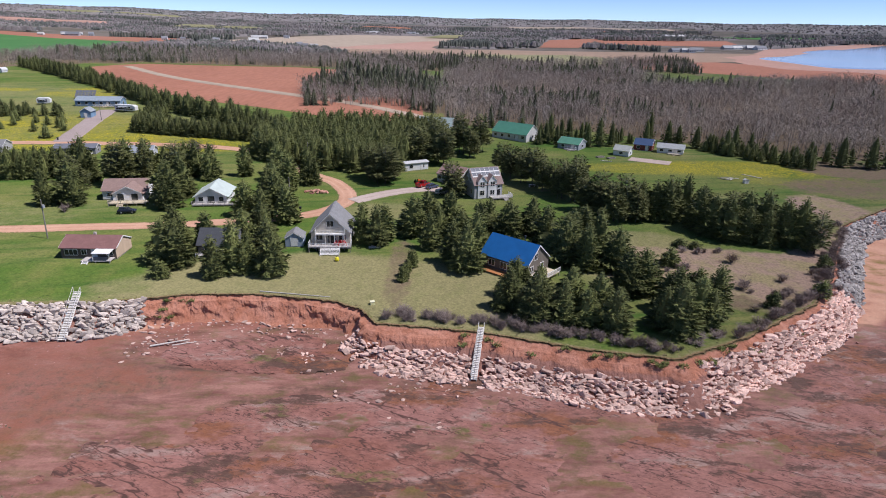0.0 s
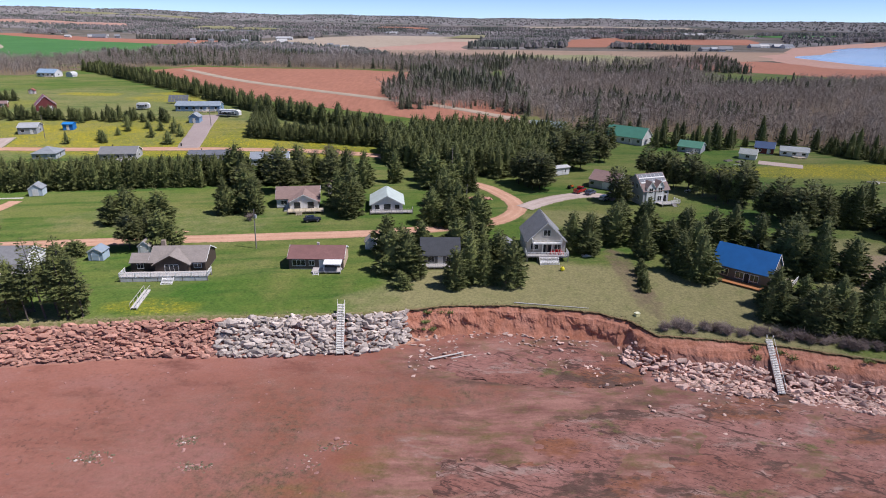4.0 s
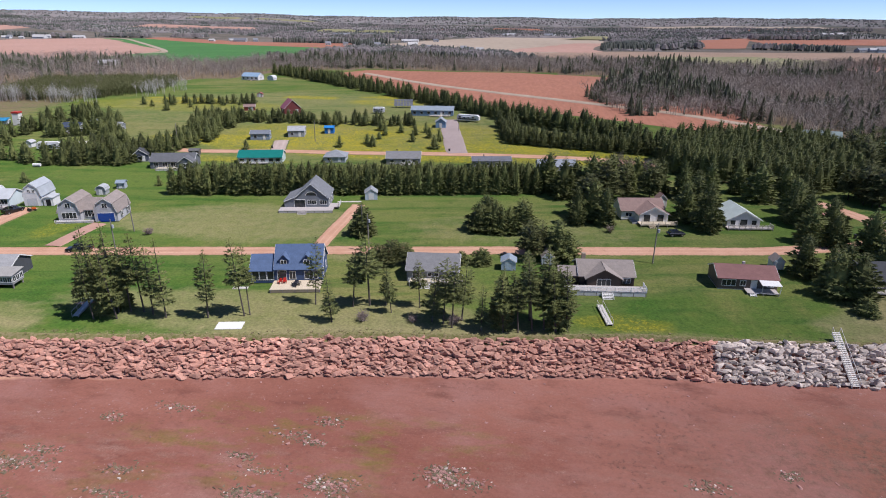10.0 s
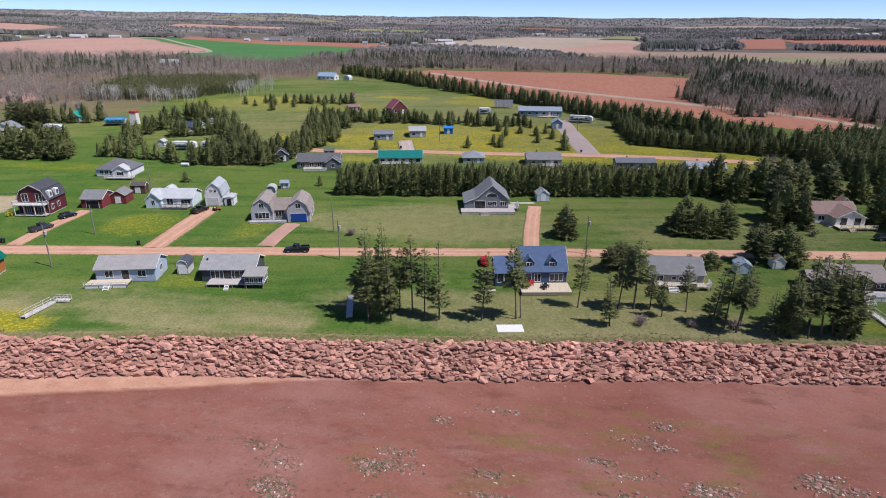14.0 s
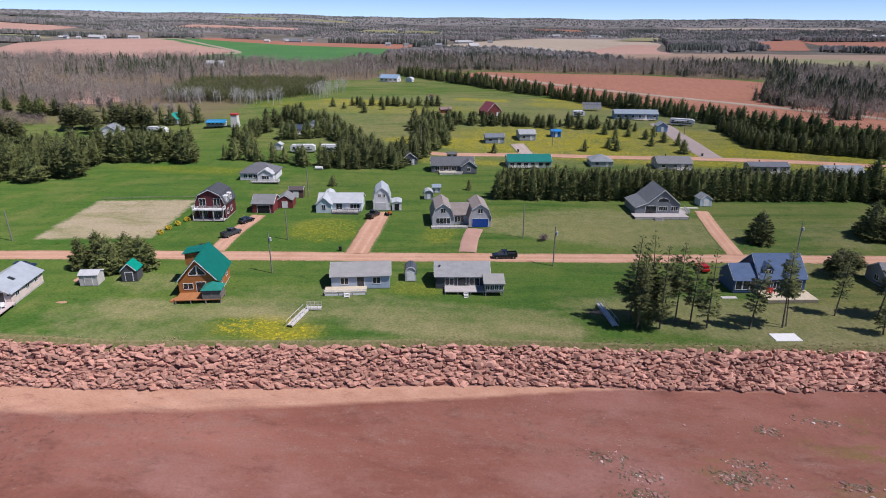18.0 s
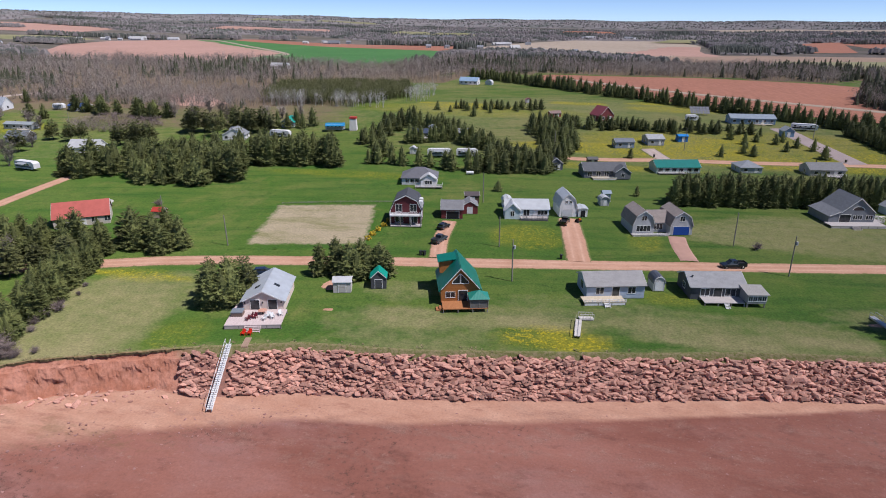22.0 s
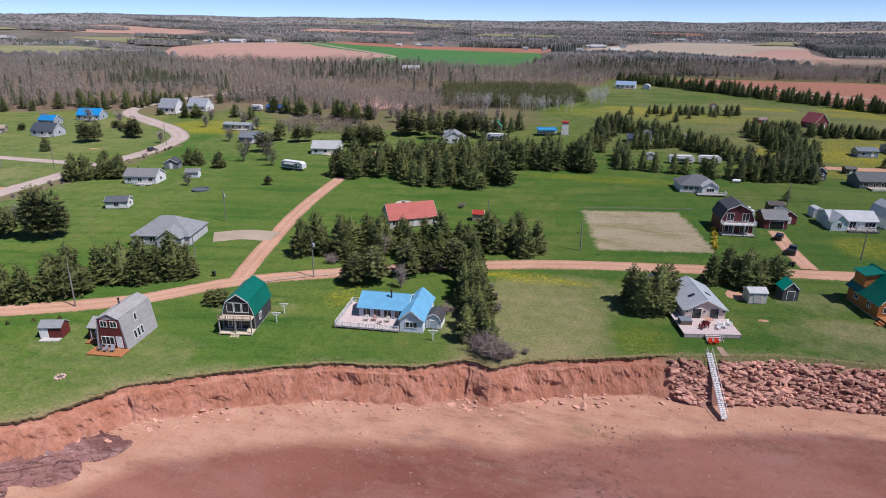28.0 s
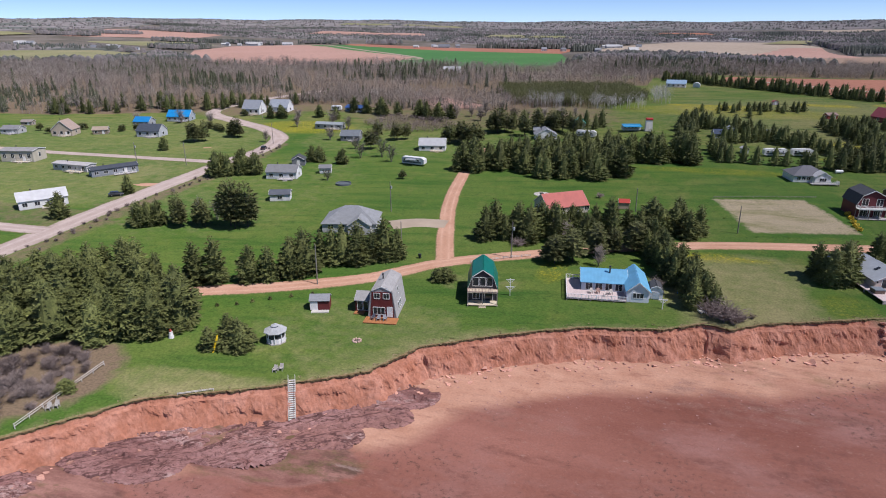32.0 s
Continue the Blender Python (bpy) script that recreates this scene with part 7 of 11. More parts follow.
def bough_stem(s, rnd, cx, cy, h, r, zb, dens, sharp):
    """Whorls of flat fronds: a spine with overlapping side sprays, tips turned up."""
    levels = int(h * 2.6 * dens)
    lob = [(rnd.uniform(0, 6.3), rnd.uniform(.05, .9), rnd.uniform(-.34, .3)) for _ in range(12)]
    for i in range(levels):
        f = (i + rnd.random() * .9) / levels
        z = zb + (h - zb) * f
        base_r = r * max(0.0, 1 - f) ** sharp * (0.74 + 0.26 * min(1, f * 6 + .2)) + .12
        nb = max(5, int((6 + 8 * (1 - f)) * dens))
        a0 = rnd.random() * 6.3
        for k in range(nb):
            a = a0 + 6.283 * k / nb + rnd.uniform(-.3, .3)
            if rnd.random() < .06:
                continue
            bulge = 1 + sum(g * math.exp(-((f - ff) / .12) ** 2) * max(0, math.cos(a - aa)) for aa, ff, g in lob)
            L = base_r * bulge * rnd.uniform(.72, 1.12)
            ca, sa = math.cos(a), math.sin(a)
            rise, sag = rnd.uniform(-.34, .04) + .26 * f, rnd.uniform(-.22, .02)
            pts = []
            for j in range(5):
                u = .22 + .78 * j / 4
                pts.append((cx + ca * L * u, cy + sa * L * u, z + L * (rise * u - sag * u * u)))
            wd = max(.22, L * .36)
            for j in range(4):
                p, q = pts[j], pts[j + 1]
                t = wd * (1 - j * .17) * rnd.uniform(.75, 1.2)
                for side in (-1, 1):
                    tip = (q[0] - side * sa * t + ca * t * .3, q[1] + side * ca * t + sa * t * .3, q[2] + rnd.uniform(-.32, .1) * t)
                    s.add([p, q, tip], [(0, 1, 2) if side > 0 else (1, 0, 2)])
            p, q = pts[2], pts[4]
            s.add([p, (q[0] + ca * wd * .3, q[1] + sa * wd * .3, q[2] + .08 * L), ((p[0] + q[0]) / 2 + rnd.uniform(-.3, .3) * wd, (p[1] + q[1]) / 2 + rnd.uniform(-.3, .3) * wd, max(p[2], q[2]) + wd * rnd.uniform(.2, .55))], [(0, 1, 2)])
    s.tube((cx, cy, h * .9), (cx, cy, h * 1.01), .05, .01, 4)


def clump(s, c, r, n, rnd, size=.5, flat=.75):
    for _ in range(n):
        d = Vector((rnd.gauss(0, 1), rnd.gauss(0, 1), rnd.gauss(0, 1) + .25)).normalized()
        p = Vector(c) + Vector((d.x * r, d.y * r, d.z * r * flat)) * rnd.uniform(.55, 1.08)
        a = d.orthogonal().normalized()
        a.rotate(Matrix.Rotation(rnd.random() * 6.3, 3, d))
        b = d.cross(a)
        k = size * rnd.uniform(.6, 1.3)
        s.add([tuple(p + a * k + d * rnd.uniform(-.2, .2)), tuple(p - a * k * .6 + b * k * .8), tuple(p - a * k * .6 - b * k * .8), tuple(p + d * k * .7)], [(0, 1, 3), (1, 2, 3), (2, 0, 3)])


def twig_meshes(seed, h, r, n=90, material=None, stems=5):
    """A bare shrub or tree: stems that fork into fine twigs."""
    rnd = random.Random(seed)
    s = Shape()
    tips = []
    for k in range(stems):
        a = 6.28 * k / stems + rnd.uniform(-.4, .4)
        b = (rnd.uniform(-.1, .1), rnd.uniform(-.1, .1), -.2)
        e = (math.cos(a) * r * rnd.uniform(.2, .5), math.sin(a) * r * rnd.uniform(.2, .5), h * rnd.uniform(.5, .75))
        s.tube(b, e, h * .012 + .02, h * .005 + .01, 4)
        tips.append((b, e))
    for _ in range(n):
        b, e = rnd.choice(tips)
        u = rnd.uniform(.25, 1)
        p = Vector(b).lerp(Vector(e), u)
        d = Vector((rnd.gauss(0, 1), rnd.gauss(0, 1), rnd.uniform(.2, 1.5))).normalized()
        L = r * rnd.uniform(.35, .8)
        q = p + d * L
        o = d.orthogonal().normalized() * (h * .006 + .014)
        s.add([tuple(p - o), tuple(p + o), tuple(q)], [(0, 1, 2)])
        for _ in range(4):
            p2 = p.lerp(q, rnd.uniform(.3, .95))
            d2 = (d + Vector((rnd.gauss(0, .7), rnd.gauss(0, .7), rnd.gauss(0, .5)))).normalized()
            o2 = d2.orthogonal().normalized() * (h * .004 + .012)
            s.add([tuple(p2 - o2), tuple(p2 + o2), tuple(p2 + d2 * L * .5)], [(0, 1, 2)])
    return s.mesh("twig_crown", material or TWIG)


def tiled(name, label, base, spots, material, heights, category="woods", wide=1.0):
    """Many copies of a few small meshes as one object."""
    rng = np.random.default_rng(len(spots))
    V, Fc, n0 = [], [], 0
    pick = rng.integers(0, len(base), len(spots))
    for b, (bv, bf) in enumerate(base):
        sel = np.where(pick == b)[0]
        if not len(sel):
            continue
        a, k = rng.uniform(0, 6.28, len(sel)), heights[sel]
        w = k * wide * rng.uniform(.8, 1.25, len(sel))
        c, s = np.cos(a) * w, np.sin(a) * w
        x = bv[None, :, 0] * c[:, None] - bv[None, :, 1] * s[:, None] + spots[sel, 0, None]
        y = bv[None, :, 0] * s[:, None] + bv[None, :, 1] * c[:, None] + spots[sel, 1, None]
        z = bv[None, :, 2] * k[:, None] + spots[sel, 2, None]
        V.append(np.stack([x, y, z], -1).reshape(-1, 3))
        Fc.append((bf[None] + (np.arange(len(sel)) * len(bv))[:, None, None] + n0).reshape(-1, 3))
        n0 += len(sel) * len(bv)
    return tagged(new(name, array_mesh(name, np.concatenate(V), np.concatenate(Fc), material)), label, category, kind="stuff")


def small_conifer(seed):
    """A conifer of jagged tiers, one metre high."""
    rnd = random.Random(seed)
    v, f = [], []
    for i in range(7):
        z, r, hh = .06 + .125 * i, .23 * (1 - i / 7.8) ** .8, .2
        n, m = len(v), 12 if i < 5 else 8
        for k in range(m):
            q = r * (rnd.uniform(.85, 1.3) if k % 2 else rnd.uniform(.45, .7))
            v.append((q * math.cos(k * 6.283 / m + i), q * math.sin(k * 6.283 / m + i), z - (.05 * rnd.random() if k % 2 else -.03)))
        v.append((rnd.uniform(-.01, .01), 0, z + hh))
        f += [(n + k, n + (k + 1) % m, n + m) for k in range(m)]
    return np.array(v), np.array(f)


def mid_conifer(seed):
    """A conifer of a few hundred faces for stands seen from further off, one metre high."""
    me = spruce_meshes(seed, 10, 3.3, .02, .58, .6)[0]
    me.calc_loop_triangles()
    v = np.array([tuple(q.co) for q in me.vertices]) / 10
    return v, np.array([tuple(q.vertices) for q in me.loop_triangles])


BASE_MID = [mid_conifer(700 + i) for i in range(6)]


KINDS = {}


def model(kind):
    if kind not in KINDS:
        k, i = kind
        if k == "spruce":
            KINDS[kind] = spruce_meshes(10 + i, 10, 3.3 + .35 * (i % 3), .02, 1.0, .56 + .1 * (i % 3), tops=1 + (i % 4 == 0))
        elif k == "shore_spruce":
            KINDS[kind] = spruce_meshes(40 + i, 10, 1.15 + .16 * (i % 3), .16 + .13 * (i % 3), .72, .62, core=False, stout=.62)
        elif k == "pine":
            KINDS[kind] = spruce_meshes(60 + i, 10, 3.0 + .4 * (i % 2), .2 + .06 * (i % 3), .85, .36, PINE, core=False, tops=2)
        elif k == "young_spruce":
            KINDS[kind] = spruce_meshes(80 + i, 4, 1.6, .03, 1.2, .5, tops=2)
    return KINDS[kind]


TREE_RND = random.Random(5)
WORDS = {"spruce": "dense dark green spruce with branches to the ground", "shore_spruce": "thin wind-worn spruce with a bare lower trunk",
         "pine": "broad dark pine with an uneven rounded crown", "young_spruce": "young bushy dark green spruce on the grass"}


def tree(kind, x, y, h, group="", wide=1.0):
    rnd = TREE_RND
    n = {"spruce": 9, "shore_spruce": 6, "pine": 4, "young_spruce": 3}[kind]
    crown, trunk = model((kind, rnd.randrange(n)))
    k = h / (4.0 if kind == "young_spruce" else 10.0)
    tip = 5 if kind == "shore_spruce" else 2
    m = pose(x, y, ground(x, y), rnd.uniform(-tip, tip), rnd.uniform(-tip, tip), rnd.uniform(0, 360)) @ Matrix.Diagonal((k * wide, k * wide, k, 1))
    t = thing("pine_tree" if kind == "pine" else "spruce_tree", m, WORDS[kind], "tree", group)
    part("trunk", trunk, None, t)
    part("crown", crown, None, t)
    return t


def trees(kind, spots, h0, h1, group, wide=1.0):
    for x, y in spots:
        tree(kind, x, y, TREE_RND.uniform(h0, h1) * 1.06, group, 1.18 * wide * TREE_RND.uniform(.85, 1.2))


def row(kind, a, b, step, h0, h1, group, wide=1.0, jitter=.6, lanes=1, gap=3.0):
    L = math.dist(a, b)
    n = max(1, round(L / step))
    nx, ny = -(b[1] - a[1]) / L, (b[0] - a[0]) / L
    for j in range(lanes):
        for i in range(n + 1):
            f = (i + (.5 if j % 2 else 0)) / n
            x = a[0] + (b[0] - a[0]) * f + nx * gap * j + TREE_RND.uniform(-jitter, jitter)
            y = a[1] + (b[1] - a[1]) * f + ny * gap * j + TREE_RND.uniform(-jitter, jitter)
            tree(kind, x, y, TREE_RND.uniform(h0, h1), group, wide * TREE_RND.uniform(.9, 1.12))


def lump(name, label, spots, h0, h1, wide=.8):
    """A stand of conifers joined as one object."""
    rng = np.random.default_rng(len(spots) + 3)
    p = np.array(spots)
    s3 = np.stack([p[:, 0], p[:, 1], land_z(p[:, 0], p[:, 1])], 1)
    tiled(name, label, BASE_MID, s3, NEEDLE, rng.uniform(h0, h1, len(p)), wide=wide)


def lane_spots(a, b, step, jitter, lanes, gap):
    L = math.dist(a, b)
    n = max(1, round(L / step))
    nx, ny = -(b[1] - a[1]) / L, (b[0] - a[0]) / L
    return [(a[0] + (b[0] - a[0]) * (i + .5 * (j % 2)) / n + nx * gap * j + TREE_RND.uniform(-jitter, jitter), a[1] + (b[1] - a[1]) * (i + .5 * (j % 2)) / n + ny * gap * j + TREE_RND.uniform(-jitter, jitter)) for j in range(lanes) for i in range(n + 1)]


def fill(poly, count, apart):
    px, py = [p[0] for p in poly], [p[1] for p in poly]
    got = []
    for _ in range(count * 40):
        x, y = TREE_RND.uniform(min(px), max(px)), TREE_RND.uniform(min(py), max(py))
        if bool(inside(x, y, poly)) and all((x - a) ** 2 + (y - b) ** 2 > apart ** 2 for a, b in got):
            got.append((x, y))
            if len(got) == count:
                break
    return got


def grove(kind, poly, count, h0, h1, group, wide=1.0, apart=2.2):
    px, py = [p[0] for p in poly], [p[1] for p in poly]
    got = []
    for _ in range(count * 40):
        x, y = TREE_RND.uniform(min(px), max(px)), TREE_RND.uniform(min(py), max(py))
        if bool(inside(x, y, poly)) and all((x - a) ** 2 + (y - b) ** 2 > apart ** 2 for a, b in got):
            got.append((x, y))
            if len(got) == count:
                break
    trees(kind, got, h0, h1, group, wide)


# beside the dark cabin
trees("spruce", [(-57.5, 121.2), (-54, 119.8), (-56, 127.4), (-59.5, 131.6), (-52, 130.5), (-44.5, 113.4), (-41.5, 117), (-38.5, 117), (-33.5, 115.4), (-36, 121.2), (-41, 136.7), (-38.5, 130.5), (-44, 131.5)], 8, 10.5, "spruces by the dark cabin", .85)
trees("spruce", [(-38, 149.4), (-45, 151.6), (-50, 153.7), (-43, 159.1), (-46, 165.7)], 8, 11, "spruces inside the lane's bend", .85)
# between tan cottage and blue roof
trees("spruce", [(2.9, 123.6), (5.7, 119.5), (-2, 131.8), (-6.4, 141.2), (0, 139.2), (5.1, 136.2), (9.9, 140.3), (16.7, 140.7), (12.2, 144.9), (3.1, 146.7), (-3, 149.7), (22.3, 142.9), (8.1, 129)], 7.5, 10, "spruces by the blue-roofed house", .85)
trees("spruce", [(-17.8, 135.3), (-14.4, 133.7), (-13, 137.9)], 8, 9.5, "spruces beside the tan cottage", .8)
trees("young_spruce", [(-7.2, 113.2), (-6.8, 115.6), (-6.2, 118.4), (-5.8, 121), (-5.4, 123.4)], 2.6, 4.2, "young spruces on the lot line", .7)
# the wooded point
trees("spruce", [(13, 101.5), (17, 97), (21.7, 96), (25.4, 95.5), (29.9, 93), (24.2, 102.5), (28.6, 99), (19, 104.7), (14.5, 106.7), (38.6, 95), (40.8, 93), (45.2, 97), (50, 101), (36.4, 108.9), (39.7, 109.8), (43, 101), (48, 105)], 7, 9.5, "spruces on the point", .9)
trees("spruce", [(37.2, 120.4), (31.2, 120.3), (35.6, 128.4), (30.3, 133.4), (27.2, 124.9), (33.4, 135.5), (24.3, 134.4)], 9, 11, "spruces behind the blue-roofed house", .9)
trees("pine", [(45.6, 155), (42.2, 158.4), (48.6, 157.5), (43.7, 162.5), (51.1, 154.1), (39.7, 163.8)], 9, 11.5, "broad trees before the dormered house", .9)
trees("spruce", [(56.9, 156.9), (59.9, 155.5), (62.5, 158.3), (67.1, 162.2), (53.6, 158.8)], 9.5, 12, "spruces along the eastern meadow", .75)
trees("spruce", [(65.6, 148.8), (67.3, 145), (69.7, 141.5), (73.7, 140.3), (77.1, 137.6), (81.4, 138), (84.5, 137.5), (71.3, 146.5), (75.2, 144.4), (79.1, 142.7), (66.9, 151.9), (83, 142)], 8.5, 12, "dark trees along the eastern shore", .85)
trees("pine", [(73.3, 148.5), (78.2, 147.3), (86, 133)], 8, 10, "broad pines along the eastern shore", .9)
trees("young_spruce", [(49.8, 124.2), (74, 109), (83, 124), (62, 104)], 3.2, 4.4, "small spruces on the heath")
trees("pine", [(22.8, 197.9), (25.8, 193.3), (28.8, 189), (31.4, 184.1), (33.9, 180.2), (35.8, 176.2), (38.8, 173.3), (31.9, 193), (36.9, 184.3), (40.9, 178.5), (26.9, 200.9), (3.5, 176.5), (20.8, 205.6)], 9.5, 12, "pines by the dormered house", .82)
trees("pine", [(-17.2, 189.9), (-20.6, 192), (-15, 194.2), (-23, 196.3), (-18, 198.6)], 9.5, 12, "pines round the gravel drive", .85)
lump("spruce_plantation", "dense dark plantation of tall spruces", fill([(-70, 250), (-68, 222), (-46, 209.3), (-30, 204.2), (-14, 210.8), (-2, 234.6), (-1, 262), (-16, 268), (-40, 269), (-60, 260)], 330, 2.7), 8.5, 11.5, 1.05)
grove("pine", [(-12, 213), (2.2, 217.5), (16.6, 239.4), (4.1, 254.6), (-6, 241.5)], 12, 11, 14, "pines at the plantation's edge", .8, 4.0)
# hedges and rows
row("spruce", (-225, 169.7), (-116, 189.1), 3.3, 8.2, 9.8, "spruce hedge", .72, .5, 1)
lump("hedge_back_row", "second row of a dense spruce hedge", lane_spots((-224, 173.6), (-116, 192.8), 2.6, .5, 2, 2.4), 8.5, 10.2, 1.0)
lump("field_hedge", "long dark hedge of spruces beside the ploughed field", lane_spots((-337, 516.2), (-215.9, 396.9), 4.2, 1.8, 3, 4) + lane_spots((-209.9, 390.4), (-138, 309), 4.2, 1.6, 2, 4) + lane_spots((-137, 307), (-105, 283), 3.4, 2, 2, 4) + lane_spots((-105, 282), (-70, 255), 3.2, 2, 3, 3.6), 6, 10.5, 1.0)
lump("meadow_hedge", "dark spruce hedge beside the yellow meadow", lane_spots((-133, 289.5), (-128, 260.8), 3.0, .8, 3, 3) + lane_spots((-128, 259.4), (-72, 248.4), 2.6, .8, 3, 3), 5.5, 8, 1.1)
trees("spruce", [(-105, 159.6), (-101, 163.9), (-98, 160.6), (-108, 184.8), (-99, 192.3), (-104, 195.5), (-93, 193.4), (-88, 195.6), (-78, 194.3), (-72, 190.9), (-63, 196.2), (-72, 160.4), (-73, 171.3), (-76, 166.9), (-84, 202.2), (-112, 191.2)], 9, 13, "spruces behind the white cottages", .8)
trees("pine", [(-102, 167.2), (-96, 182.2), (-90, 186.6), (-82, 188.7)], 11, 13.5, "pines behind the white cottages", .85)
trees("spruce", [(-47, 171.1), (-45, 179.7), (-42, 193.1), (-50, 190.9), (-40, 186.3), (-54, 199.4)], 9, 12, "spruces above the lane", .8)
# middle of the cottage row
trees("spruce", [(-158.5, 142.9), (-130, 150.1), (-126, 149.6), (-122, 150.1), (-119, 151.6), (-128, 153.3), (-110.5, 133.4)], 7, 9, "spruces along the lane", .95)
trees("pine", [(-117.5, 131.9), (-114.5, 135.5)], 7, 9, "wind-bent pines by the lane", .8)
trees("pine", [(-149.4, 122.1), (-144.5, 125.4), (-147, 124.7)], 4.5, 5.5, "low round pines by the lane", 1.1)
trees("young_spruce", [(-132, 127.8), (-127.5, 127.8), (-55.4, 113.6)], 2.4, 3.6, "rounded shrubs on lawns", 1.3)
trees("shore_spruce", [(-149.5, 102.5), (-146.5, 103.5), (-143.5, 104), (-151.5, 95.8), (-141.8, 101), (-137, 104), (-133.8, 98.6), (-131.7, 98.2), (-130, 97), (-128.6, 100), (-124.8, 96.6), (-122.5, 98), (-121, 96.8), (-118.4, 97), (-116, 98), (-114, 98.6), (-112, 98), (-110, 99), (-119.5, 100.5), (-116.5, 102), (-113, 101.5)], 7.5, 14, "thin spruces above the rocks", 1.15)
trees("shore_spruce", [(-194, 90.2), (-192.8, 92), (-191.2, 93.4), (-189.2, 94), (-186.8, 94.3), (-195, 93), (-190, 91), (-193.5, 95.5)], 12.5, 17, "thin spruces above the rocks", .88)
trees("shore_spruce", [(-184.4, 93.4), (-181.6, 92.9), (-174.1, 94), (-167.2, 96.4), (-168, 95.8), (-156.8, 102.4)], 10.5, 15, "thin spruces above the rocks", .88)
trees("spruce", [(-193, 91.8), (-191, 95), (-121.5, 98.5), (-111.5, 99.4)], 9, 11.5, "spruces above the rocks", .45)
# western cottages
trees("spruce", [(-308, 96.3), (-304.5, 97.9), (-301.2, 96.2), (-297.8, 97.7), (-300, 100.6), (-295.5, 98.9)], 6.5, 8.5, "spruces by the garden sheds", .9)
trees("spruce", [(-322.4, 77.4), (-319.5, 79.6), (-324, 81.1)], 7.5, 9.5, "spruces beside the pink cottage", .95)
trees("pine", [(-318, 82.3)], 8, 9, "pine beside the pink cottage", .8)
trees("spruce", [(-355.6, 102), (-352, 103.8), (-349, 101.2), (-346, 104.6), (-358.1, 104.6), (-351, 107.8)], 7.5, 9.5, "spruces above the lane", .9)
trees("spruce", [(-399.3, 87.7), (-394.3, 88.8), (-391.3, 92.1), (-388.3, 91.6), (-384.3, 94.3), (-381.3, 93.4), (-376.3, 96.8), (-372.3, 99.1), (-368.2, 99.2), (-364.2, 101), (-386.3, 96.4), (-378.4, 100), (-397.3, 92), (-388.2, 87.9), (-381.2, 89.1), (-374.2, 92.6), (-367.2, 93.8), (-361.1, 97.3), (-383.4, 99.2), (-392.4, 95.2)], 7, 10, "spruces along the lane", .8)
trees("pine", [(-380.1, 75.4), (-376.1, 77), (-371.1, 82), (-367.1, 85.3), (-362.1, 88.1)], 6, 8.5, "low pines over the lane", .95)
trees("spruce", lane_spots((-348.4, 57), (-358.4, 92), 2.6, .8, 2, 2.2), 5.5, 8.5, "spruces down the lot line", .66)
trees("spruce", [(-419, 160.1), (-414.1, 167.7), (-410.1, 174.3), (-406.2, 172.7), (-402.2, 177.4), (-397.2, 172.8), (-392.2, 176.5), (-387.1, 173.2), (-382.1, 175.9), (-376.9, 171.4), (-372.8, 166.3), (-372.8, 182.3), (-389.1, 183.1), (-399.2, 184.1), (-364.6, 190.9), (-359.4, 196), (-353, 193.3), (-347, 198.4), (-343, 196), (-368.7, 196.5), (-356.2, 202.9), (-423.9, 162.7), (-422, 171), (-366.6, 167), (-384.1, 161), (-374.8, 159.6), (-340.5, 193.1)], 9, 12, "spruces in the middle of the meadow", .88)
trees("pine", [(-427, 243), (-420, 245), (-412.6, 238.6), (-424, 247), (-430, 246), (-408, 249), (-402, 250), (-396, 251), (-400, 246), (-390, 246)], 9, 12, "pines at the meadow's end", .8)
trees("spruce", [(-454, 43.5), (-450, 45), (-443, 47.5), (-439.5, 49), (-434, 55), (-436, 52.5), (-433, 61), (-430.5, 62), (-428, 63), (-425, 64.5), (-422, 66), (-419.5, 67.5), (-416.8, 69)], 7.5, 10.5, "spruces above the lane", .75)
trees("spruce", [(-433.7, 19.6), (-429.6, 22), (-432, 22.5), (-428, 20.5)], 4, 5.5, "low spruces by the gazebo", 1.25)
trees("young_spruce", [(-403.3, 58.5), (-401.9, 59.2), (-447, 2)], 2.2, 3.0, "low round evergreen shrubs", 1.5)
grove("spruce", [(-478, 2), (-460, 8), (-450, 14), (-443, 25), (-447, 33), (-458, 40), (-474.2, 42.2), (-492, 28)], 46, 8, 11, "grove at the end of the cottages", .85, 3.0)
trees("spruce", [(-494.4, 73.3), (-491.9, 74.3), (-489.9, 75.8)], 6, 7.5, "spruces beside the western road", .85)
trees("pine", [(-466.9, 77.7), (-469.5, 79.6), (-464.4, 80.1)], 11, 13, "tall pine beside the western lawn", .62)
trees("spruce", [(-509.4, 130.1), (-505.3, 131.6), (-501.3, 134.6), (-497.7, 136.6), (-507.4, 134.6), (-503.3, 138.6), (-500.3, 141.6), (-506.4, 140.7), (-510.4, 135.1), (-498.2, 140.1)], 7, 9.5, "spruces at the road junction", .8)
trees("spruce", [(-487.4, 162.7), (-484.2, 163.3), (-473.3, 161.4), (-534.8, 264.7), (-522.6, 260.7), (-561.7, 256.9), (-557.1, 260.9), (-554.5, 258.2), (-522.8, 101.2), (-521.8, 73.3), (-562.6, 168.1)], 6, 8.5, "single spruces on the village lawns", .95)
